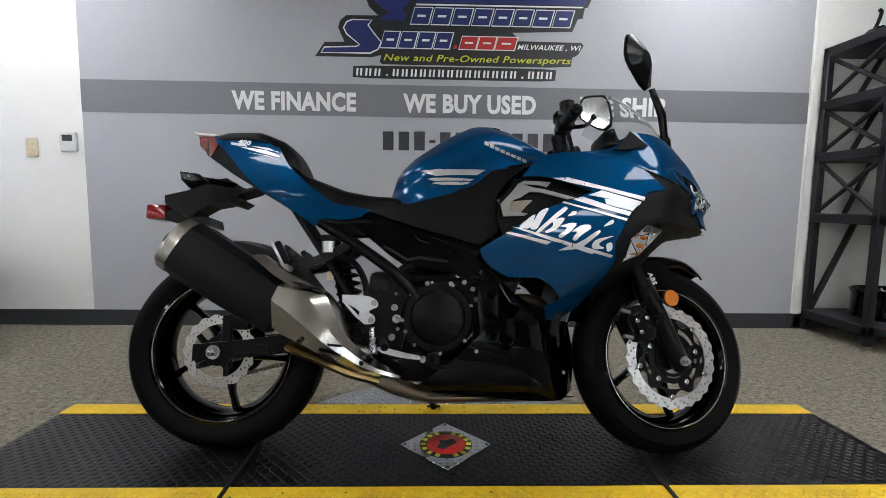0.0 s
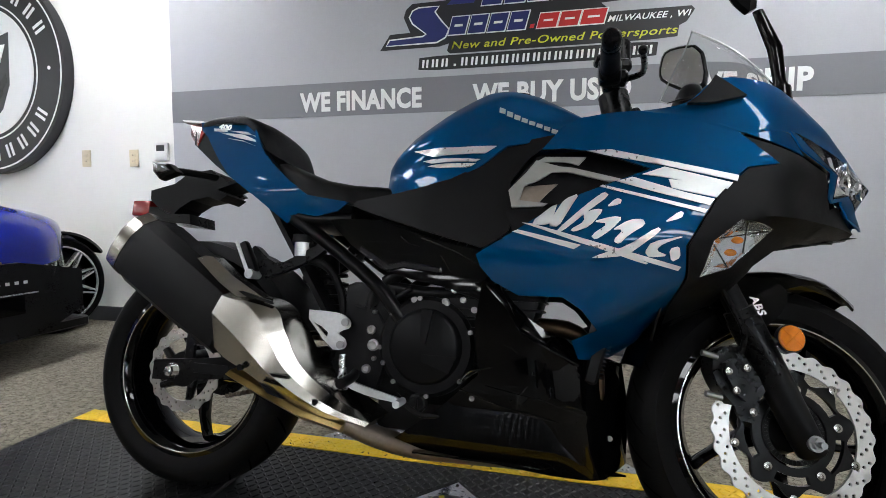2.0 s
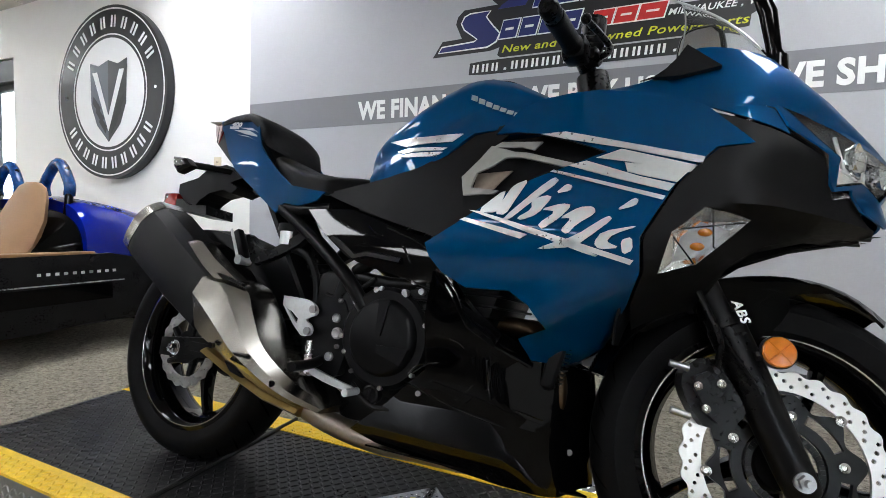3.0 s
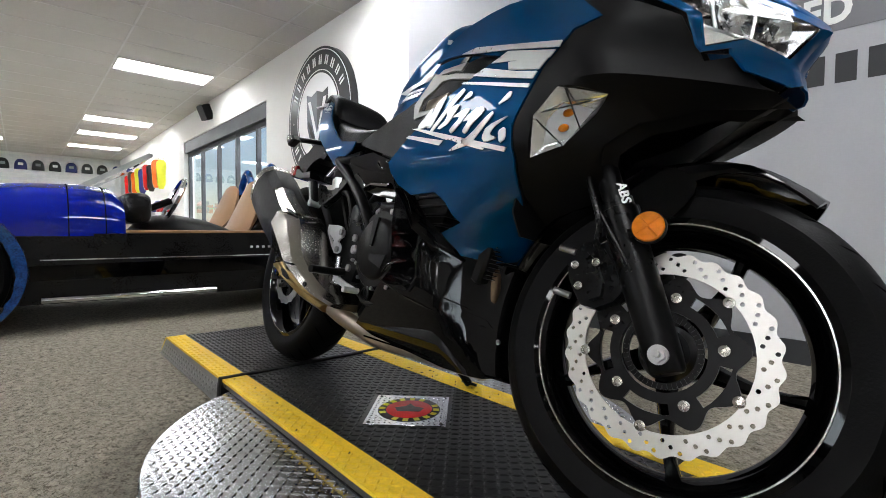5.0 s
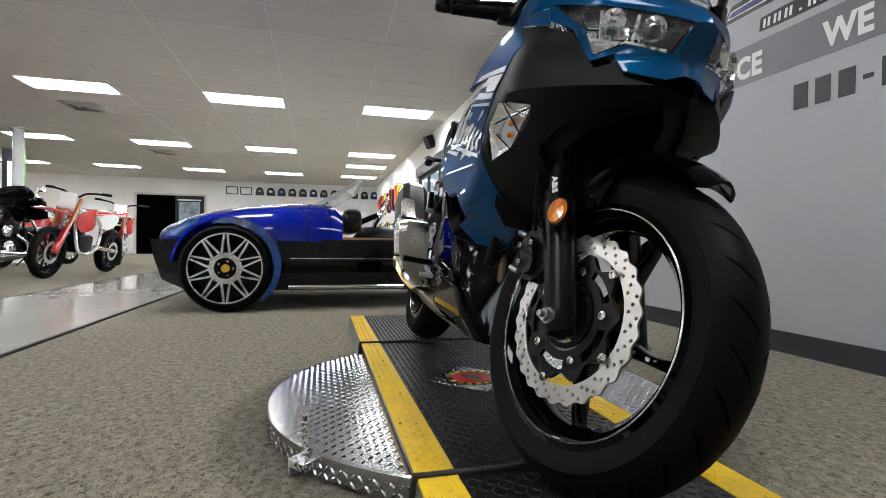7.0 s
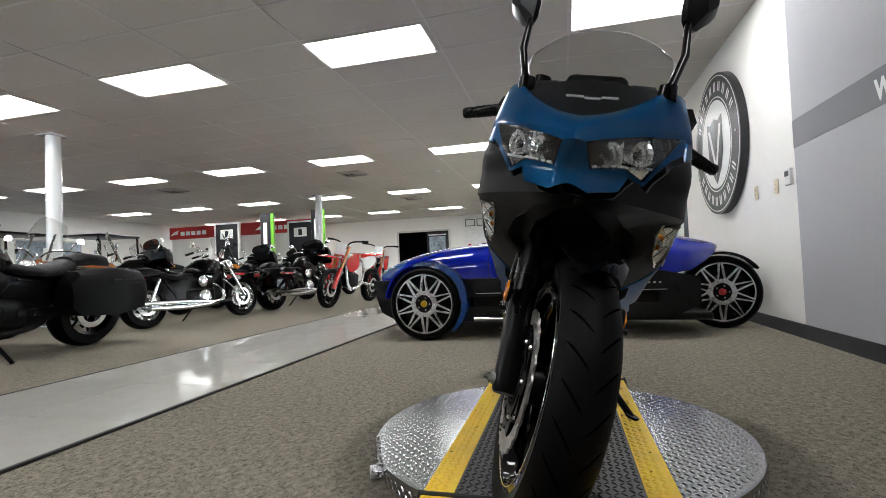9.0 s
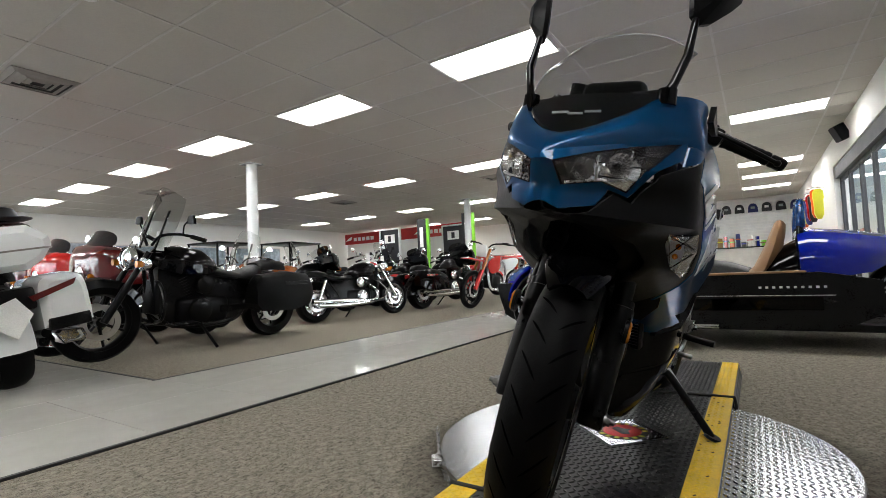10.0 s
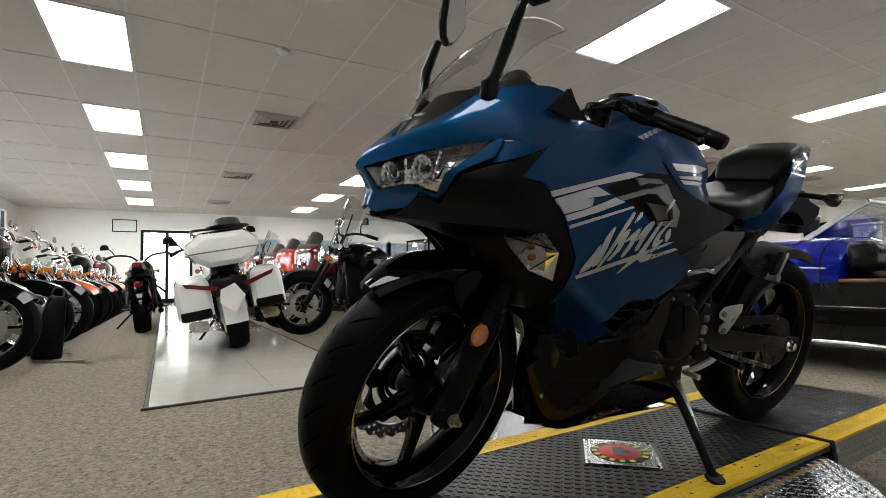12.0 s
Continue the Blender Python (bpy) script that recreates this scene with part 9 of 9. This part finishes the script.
loft(bm, [[Vector((w * math.copysign(abs(math.cos(t)) ** 0.6, math.cos(t)), d * math.copysign(abs(math.sin(t)) ** 0.6, math.sin(t)), z)) for t in (2 * math.pi * i / 16 for i in range(16))] for z, w, d in ((0.0, 0.09, 0.05), (0.02, 0.105, 0.06), (0.16, 0.10, 0.07), (0.32, 0.085, 0.055), (0.48, 0.07, 0.04), (0.53, 0.055, 0.025), (0.54, 0.03, 0.012))])
part("body", bm, VINYL, bag)
part("handle", tube(BM(), [(-0.04, 0, 0.53), (-0.03, 0.0, 0.60), (0.03, 0.0, 0.60), (0.04, 0, 0.53)], 0.008, 8), VINYLBLACK, bag)

# ---- shelf, columns, ceiling fittings, far displays ----
shelf = thing("metal_shelf", "dark steel industrial shelf with crossed side braces", "shelf")
SX0, SX1, SY0, SY1 = 2.56, 3.60, 1.24, 1.70
for x in (SX0, SX1):
    for y in (SY0, SY1):
        part("post", box(BM(), (x, y, 0.96), (0.045, 0.045, 1.86), 0.004), SHELFMETAL, shelf)
for z in (0.12, 0.78, 1.18, 1.52, 1.86):
    part("board", box(BM(), ((SX0 + SX1) / 2, (SY0 + SY1) / 2, z), (SX1 - SX0 + 0.045, SY1 - SY0 + 0.045, 0.06), 0.005), SHELFMETAL, shelf)
for a, b in ((1.21, 1.49), (1.55, 1.83), (0.81, 1.15)):
    for x in (SX0, SX1):
        for y0, y1 in ((SY0, SY1), (SY1, SY0)):
            part("brace", cyl(BM(), (x, y0, a), (x, y1, b), 0.014, n=8), SHELFMETAL, shelf)
    for x0, x1 in ((SX0 + 0.2, SX0 + 0.35), (SX1 - 0.2, SX1 - 0.35)):
        part("brace", cyl(BM(), (x0, SY1, a), (x1, SY1, b), 0.016, n=8), SHELFMETAL, shelf)
for x0, x1 in ((SX0 + 0.02, SX0 + 0.28), (SX0 + 0.9, SX0 + 0.65)):
    part("brace", cyl(BM(), (x0, SY1, 0.15), (x1, SY1, 0.75), 0.02, n=8), SHELFMETAL, shelf)
part("front_leg", prism(BM(), [(SX0 + 0.12, 0.75), (SX0 + 0.32, 0.75), (SX0 + 0.24, 0.4), (SX0 + 0.25, 0.15), (SX0 + 0.14, 0.15), (SX0 + 0.20, 0.45)], "Y", SY0 - 0.005, SY0 + 0.012), SHELFMETAL, shelf, smooth=False)
for k, x in enumerate((SX0 + 0.34, SX0 + 0.80)):
    w = thing("loose_rim", "black alloy wheel rim lying on the bottom shelf", "wheel rim", pose(x, 1.47, 0.152), "loose rims")
    part("barrel", lathe(BM(), [(0.0, 0.20), (0.03, 0.185), (0.14, 0.185), (0.17, 0.20), (0.175, 0.19), (0.14, 0.17), (0.03, 0.17), (0.004, 0.19)], 48, axis="Z", closed=True), GLOSS, w)
    for i in range(5):
        a = 2 * math.pi * i / 5
        part("spoke", cyl(BM(), (0.03 * math.cos(a), 0.03 * math.sin(a), 0.14), (0.18 * math.cos(a), 0.18 * math.sin(a), 0.155), 0.018, 0.014, 8), GLOSS, w)
    part("hub", cyl(BM(), (0, 0, 0.08), (0, 0, 0.165), 0.045, n=20), GLOSS, w)
rack = thing("luggage_rack", "chrome motorcycle luggage rack on the shelf", "rack", pose(2.98, 1.42, 1.21))
for pts in ([(-0.28, -0.1, 0.02), (-0.1, -0.1, 0.08), (0.25, -0.1, 0.09), (0.3, 0.0, 0.07), (0.25, 0.1, 0.09), (-0.1, 0.1, 0.08), (-0.28, 0.1, 0.02)], [(0.0, -0.1, 0.085), (0.0, 0.1, 0.085)], [(0.1, -0.1, 0.088), (0.1, 0.1, 0.088)], [(0.2, -0.1, 0.09), (0.2, 0.1, 0.09)], [(-0.05, -0.1, 0.08), (-0.05, -0.1, 0.006)], [(0.2, -0.1, 0.09), (0.2, -0.1, 0.006)], [(-0.05, 0.1, 0.08), (-0.05, 0.1, 0.006)], [(0.2, 0.1, 0.09), (0.2, 0.1, 0.006)]):
    part("bar", tube(BM(), pts, 0.007, 8), CHROME, rack)
for x, h in ((2.72, 0.13), (2.80, 0.12), (3.06, 0.05)):
    c = thing("parts_tin", "small grey metal tin on the shelf", "tin", pose(x, 1.42, 1.55), "shelf tins")
    part("can", lathe(BM(), [(0.0, 0.0), (0.0, 0.022), (h, 0.022), (h, 0.0)], 16, axis="Z"), TBAR, c)
    part("lid", lathe(BM(), [(h, 0.0235), (h + 0.008, 0.0235), (h + 0.008, 0.0)], 16, axis="Z"), SATIN, c)
bars = thing("engine_guard_bar", "chrome and black crash bar lying on the shelf", "bar", pose(2.85, 1.42, 0.81))
part("tube", tube(BM(), [(-0.10, 0, 0.33), (0.05, 0, 0.35), (0.20, 0, 0.22), (0.24, 0, 0.05)], 0.014, 10), SATIN, bars)
part("sleeve", cyl(BM(), (-0.10, 0, 0.19), (0.02, 0, 0.02), 0.017, n=12), CHROME, bars)
parcel = thing("cardboard_box", "small worn cardboard box on the shelf", "box", pose(2.92, 1.5, 0.81, 0, 0, 12))
part("carton", box(BM(), (0, 0, 0.085), (0.20, 0.14, 0.17), 0.004), TAN, parcel)
part("flap", box(BM(), (0, -0.072, 0.15), (0.20, 0.004, 0.05), 0.001, Matrix.Rotation(radians(8), 4, "X")), TAN, parcel)
bagthing = thing("black_bag", "crumpled black bag on the shelf", "bag", pose(3.12, 1.42, 0.81))
bm = BM()
bmesh.ops.create_icosphere(bm, subdivisions=3, radius=0.12)
for v in bm.verts:
    n = noise.noise(v.co * 14) * 0.035
    v.co = Vector((v.co.x * 1.3, v.co.y, max(v.co.z * 0.62, -0.05))) * (1 + n * 6)
bmesh.ops.translate(bm, vec=(0, 0, 0.068), verts=bm.verts)
part("body", bm, VINYLBLACK, bagthing)
part("strap", tube(BM(), [(-0.1, 0, 0.09), (-0.02, -0.03, 0.17), (0.1, 0, 0.09)], 0.008, 8), VINYLBLACK, bagthing)
hook = thing("small_hook", "small black hook ornament on top of the shelf", "hook", pose(2.60, 1.42, 1.89))
part("stem", tube(BM(), [(-0.03, 0, 0.0), (0.0, 0, 0.05), (0.02, 0, 0.12), (0.005, 0, 0.135)], 0.010, 8), MATTE, hook)
part("foot", prism(BM(), [(-0.05, 0.0), (0.04, 0.0), (0.02, 0.04), (-0.02, 0.03)], "Y", -0.03, 0.03), MATTE, hook, smooth=False)

for x, y, r in ((-3.625, -7.19, 0.10), (-10.4, -6.6, 0.10)):
    col = thing("column", "white painted round steel column from floor to ceiling", "column", pose(x, y, 0), "columns", "structure")
    part("shaft", cyl(BM(), (0, 0, 0.02), (0, 0, CEILING - 0.02), r, n=32), WHITEPAINT, col)
    part("base_plate", box(BM(), (0, 0, 0.01), (0.34, 0.34, 0.02), 0.004), WHITEPAINT, col)
    part("cap_plate", box(BM(), (0, 0, CEILING - 0.012), (0.3, 0.3, 0.02), 0.004), WHITEPAINT, col)


def vent(x, y):
    t = thing("ceiling_vent", "square louvred ceiling air vent", "vent", pose(x, y, CEILING - 0.004), "ceiling vents")
    for k, s in enumerate((0.56, 0.44, 0.32, 0.20)):
        bm = BM()
        for a in range(4):
            m = Matrix.Rotation(a * math.pi / 2, 4, "Z")
            q = [m @ Vector(p) for p in ((s / 2, -s / 2, -0.006 - 0.012 * (k % 2)), (s / 2, s / 2, -0.006 - 0.012 * (k % 2)), (s / 2 - 0.045, s / 2 - 0.045, -0.030), (s / 2 - 0.045, -s / 2 + 0.045, -0.030))]
            bm.faces.new([bm.verts.new(p) for p in q])
        r = bmesh.ops.extrude_face_region(bm, geom=bm.faces[:])
        bmesh.ops.translate(bm, vec=(0, 0, 0.006), verts=[g for g in r["geom"] if isinstance(g, bmesh.types.BMVert)])
        part("louvre", bm, VENT, t, smooth=False)
    part("throat", box(BM(), (0, 0, -0.001), (0.52, 0.52, 0.004)), SEAM, t)
    return t


v0 = vent(-0.065, -5.64)
for x, y in ((-0.07, -9.48), (-0.07, -13.2), (-8.05, -4.45), (-8.05, -9.3), (-12.3, -4.45), (-3.8, -11.0)):
    copy_thing(v0, pose(x, y, CEILING - 0.004))


def detector(x, y):
    t = thing("smoke_detector", "round white smoke detector on the ceiling", "smoke detector", pose(x, y, CEILING), "smoke detectors")
    part("case", lathe(BM(), [(0.0, 0.065), (-0.02, 0.065), (-0.032, 0.05), (-0.04, 0.03), (-0.04, 0.0)], 28, axis="Z"), WHITEPL, t)
    part("ring", lathe(BM(), [(-0.021, 0.062), (-0.026, 0.06), (-0.030, 0.054)], 28, axis="Z"), TBAR, t)
    return t


d0 = detector(0.25, -3.55)
copy_thing(d0, pose(-8.6, -2.6, CEILING))

# west wall: dark doorway, shelves of merchandise, framed pictures, counter
door = thing("door_1", "dark wide doorway in the end wall", "door", kind="structure")
# flat black sheet paints the dark of the room behind the doorway
part("opening", box(BM(), (WEST + 0.012, -5.85, 1.09), (0.024, 2.3, 2.18), 0.002), GROOVE, door)
for y in (-7.02, -4.68):
    part("jamb", box(BM(), (WEST + 0.03, y, 1.09), (0.06, 0.07, 2.18), 0.004), TBAR, door)
part("lintel", box(BM(), (WEST + 0.03, -5.85, 2.215), (0.06, 2.41, 0.07), 0.004), TBAR, door)
leaf = part("door_leaf", box(BM(), (WEST + 0.035, -5.22, 1.08), (0.02, 0.95, 2.14), 0.003), SHELFMETAL, door, "dark glazed door leaf")
for y, z, w, h in ((-5.22, 2.02, 0.80, 0.05), (-5.22, 1.55, 0.72, 0.80)):
    part("door_pane", box(BM(), (WEST + 0.05, y, z), (0.012, w, h), 0.002), PAPER if h < 0.1 else POSTER, leaf)
slat = thing("slatwall", "white slatwall panel on the end wall", "panel", kind="structure")
for k in range(14):
    part("slat", box(BM(), (WEST + 0.015, -1.2, 1.25 + 0.11 * k), (0.03, 5.6, 0.098), 0.004), WHITEPL, slat)
for k, y in enumerate((-3.75, -3.25)):
    f = thing("framed_certificate", "framed certificate on the slatwall", "picture", pose(WEST + 0.045, y, 2.45), "framed pictures")
    part("frame", box(BM(), (0, 0, 0), (0.025, 0.42, 0.30), 0.004), VINYLBLACK, f)
    part("sheet", box(BM(), (0.014, 0, 0), (0.004, 0.36, 0.24)), PAPER, f)
for k in range(12):
    y = -2.75 + 0.40 * k
    sh = thing("helmet_display", "dark shirt or cap hung on the slatwall", "clothing", pose(WEST + 0.06, y, 2.45), "hung goods")
    part("body", body([(0.0, 0.13, -0.14, 0.13), (0.04, 0.15, -0.16, 0.15), (0.07, 0.10, -0.12, 0.11)]), (VINYLDARK, VINYLBLACK, NAVY)[k % 3], sh)
    part("print", box(BM(), (0.068, 0, 0.0), (0.012, 0.12, 0.08), 0.004), PAPER if k % 2 else DECAL_GREY, sh)
counter = thing("sales_counter", "long pale sales counter with a dark top near the end wall", "counter")
part("body", box(BM(), (-15.6, -1.2, 0.50), (0.7, 4.4, 1.0), 0.01), TBAR, counter)
part("worktop", box(BM(), (-15.6, -1.2, 1.02), (0.8, 4.5, 0.04), 0.008), CARBLACK, counter)
rng = random.Random(11)
goods = (RED, ORANGE, NAVY, VINYLBLACK, PAPER, CARBLUE, GREEN, LIME, TAN)
for k in range(26):
    y = -3.3 + 0.165 * k
    b = thing("boxed_goods", "small coloured package on the counter", "package", pose(-15.6 + rng.uniform(-0.2, 0.2), y, 1.042, 0, 0, rng.uniform(-20, 20)), "counter goods")
    h = rng.uniform(0.10, 0.42)
    part("pack", box(BM(), (0, 0, h / 2), (rng.uniform(0.08, 0.2), rng.uniform(0.07, 0.14), h), 0.006), goods[k % 9], b)
    part("stripe", box(BM(), (0, 0, h * 0.6), (0.205, 0.145, 0.03), 0.002), goods[(k * 4 + 2) % 9], b)
for k in range(9):
    x = -11.4 - 0.55 * k
    j = thing("hanging_jersey", "bright riding jersey hung along the wall", "clothing", pose(x, NORTH - 0.12, 1.86 + 0.06 * (k % 2)), "hung jerseys")
    part("body", prism(BM(), rounded([(-0.09, 0.25), (0.09, 0.25), (0.10, 0.05), (0.085, 0.02), (0.08, -0.40), (-0.08, -0.40), (-0.085, 0.02), (-0.10, 0.05)], 1), "X", -0.03, 0.03), (LIME, ORANGE, VINYLBLACK, RED, NAVY)[k % 5], j)
    part("hanger", tube(BM(), [(0, -0.15, 0.26), (0, 0, 0.30), (0, 0.15, 0.26)], 0.006, 6), ALLOY, j)
rackwall = thing("display_rack", "low rack of helmets along the wall past the doors", "rack")
part("frame", box(BM(), (-12.6, NORTH - 0.25, 0.45), (4.6, 0.4, 0.9), 0.01), TBAR, rackwall)
for k in range(10):
    h = thing("helmet", "full-face helmet standing on the rack", "helmet", pose(-10.6 - 0.44 * k, NORTH - 0.25, 0.90), "helmets")
    part("shell", body([(-0.13, 0.06, 0.02, 0.18), (-0.08, 0.12, 0.0, 0.25), (0.03, 0.125, 0.0, 0.27), (0.11, 0.10, 0.01, 0.22), (0.14, 0.05, 0.03, 0.14)]), goods[(k * 2) % 8], h)
    part("visor", body([(0.06, 0.118, 0.10, 0.19), (0.115, 0.095, 0.10, 0.18), (0.145, 0.05, 0.10, 0.16)]), DARKGLASS, h)

# red banner wall and tall display panels
part_wall = thing("wall_display", "white partition under a long red banner", "partition", kind="structure")
part("partition", box(BM(), (-14.6, -12.4, 1.15), (0.12, 6.4, 2.3), 0.004), WALLWHITE, part_wall)
banner = thing("red_banner", "long red banner with pale marks below the ceiling", "banner", pose(-14.5, -12.4, 2.42))
part("cloth", panel(BM(), [(-3.3, -0.24), (3.3, -0.24), (3.3, 0.24), (-3.3, 0.24)], lambda u, v: (0.02 * math.sin(u * 4), u, v), (-0.01, 0, 0), 0.2), BANNER, banner)
for y in (-2.1, 1.9):
    for k in range(5):
        part("mark", box(BM(), (0.05, y + 0.26 * k - 0.5, -0.02), (0.01, 0.19, 0.16), 0.002), PAPER, banner)
    part("wing", prism(BM(), [(y - 1.1, -0.08), (y - 0.75, -0.04), (y - 0.7, 0.12), (y - 0.9, 0.06)], "X", 0.04, 0.05), PAPER, banner, smooth=False)
for x, y in ((-12.4, -11.2), (-13.3, -8.9)):
    p = thing("display_tower", "black and white display tower with a plain emblem", "display", pose(x, y, 0), "display towers")
    part("panel", box(BM(), (0, 0, 1.20), (0.12, 0.90, 2.40), 0.01), SHELFMETAL, p)
    for s in (-1, 1):
        part("edge", box(BM(), (0.03, s * 0.47, 1.20), (0.12, 0.05, 2.40), 0.005), WHITEPL, p)
    part("top_edge", box(BM(), (0.03, 0, 2.42), (0.12, 0.99, 0.05), 0.005), WHITEPL, p)
    part("emblem", box(BM(), (0.065, 0, 2.05), (0.008, 0.5, 0.32), 0.003), PAPER, p)
    part("emblem_mark", box(BM(), (0.072, 0, 2.05), (0.008, 0.14, 0.22), 0.003), SHELFMETAL, p)
for x, y in ((-12.0, -9.4), (-11.9, -7.5)):
    p = thing("green_pylon", "tall black and lime green display pylon", "display", pose(x, y, 0, 0, 0, 25), "green pylons")
    part("core", box(BM(), (0, 0, 1.30), (0.25, 0.34, 2.60), 0.01), SHELFMETAL, p)
    part("green_side", box(BM(), (0.02, 0.20, 1.30), (0.26, 0.10, 2.62), 0.01), GREEN, p, "lime green edge panel")
    part("white_mark", box(BM(), (0.13, -0.02, 1.95), (0.01, 0.12, 0.7), 0.002), PAPER, p)
# south wall pictures and screen
for k, (x, w, z, h) in enumerate(((-1.1, 2.2, 1.55, 0.9), (-3.4, 1.8, 1.55, 0.9), (-5.5, 1.8, 1.5, 0.9), (-7.4, 2.4, 1.5, 0.9), (-10.0, 2.0, 1.5, 0.9))):
    f = thing("wall_poster", "large faded motorcycle poster on the far wall", "poster", pose(x, SOUTH + 0.02, z), "wall posters")
    part("sheet", box(BM(), (0, 0, 0), (w, 0.01, h), 0.002), POSTER, f)
    part("frame", box(BM(), (0, -0.008, 0), (w + 0.08, 0.012, h + 0.08), 0.003), TBAR, f)
tv = thing("wall_screen", "small black wall screen showing a pale picture", "screen", pose(2.25, SOUTH + 0.05, 2.35))
part("case", box(BM(), (0, 0, 0), (0.62, 0.05, 0.38), 0.008), VINYLBLACK, tv)
part("picture", box(BM(), (0, 0.026, 0), (0.56, 0.004, 0.32)), PAPER, tv)
for x, y, m in ((-8.6, -12.5, CARBLUE), (-6.6, -13.2, SHELFMETAL)):
    u = thing("utility_vehicle", "utility vehicle with a roof parked at the back of the showroom", "vehicle", pose(x, y, 0, 0, 0, 10), "utility vehicles")
    part("body", body([(1.4, 0.5, 0.45, 0.85), (0.9, 0.7, 0.40, 1.0), (0.2, 0.72, 0.38, 0.95), (-0.9, 0.72, 0.40, 1.0), (-1.4, 0.68, 0.45, 0.95)], 8, 0.4, 0.4), m, u)
    part("roof", box(BM(), (-0.2, 0, 1.85), (1.5, 1.3, 0.06), 0.03, None, 2), SATIN, u)
    for sx in (0.55, -0.95):
        for sy in (-1, 1):
            part("pillar", cyl(BM(), (sx, sy * 0.6, 0.9), (sx * 0.95, sy * 0.58, 1.84), 0.03, n=8), SATIN, u)
    for sx in (0.95, -0.95):
        for sy in (-1, 1):
            part("wheel", lathe(BM(), [(-0.12, 0.18), (-0.13, 0.30), (0.0, 0.34), (0.13, 0.30), (0.12, 0.18), (0.0, 0.0)], 24, (sx, sy * 0.68, 0.34)), RUBBER, u)


# tiles of the walkway
tile_mesh = None
spots = [(1.27 - 0.3138 - 0.6275 * i, -1.825 - 0.3138 - 0.6275 * j) for i in range(31) for j in range(2)] + [(0.045 + 0.3063 + 0.6125 * i, -3.08 - 0.3138 - 0.6275 * j) for i in range(2) for j in range(20)]
for x, y in spots:
    if tile_mesh is None:
        ob = part("floor_tile", box(BM(), (0, 0, 0.0065), (0.6255, 0.6255, 0.005), 0.0006), TILE, walk_w)
        tile_mesh = ob.data
    else:
        ob = new("floor_tile", tile_mesh)
        ob.parent = walk_w
    ob.location = (x, y, 0)
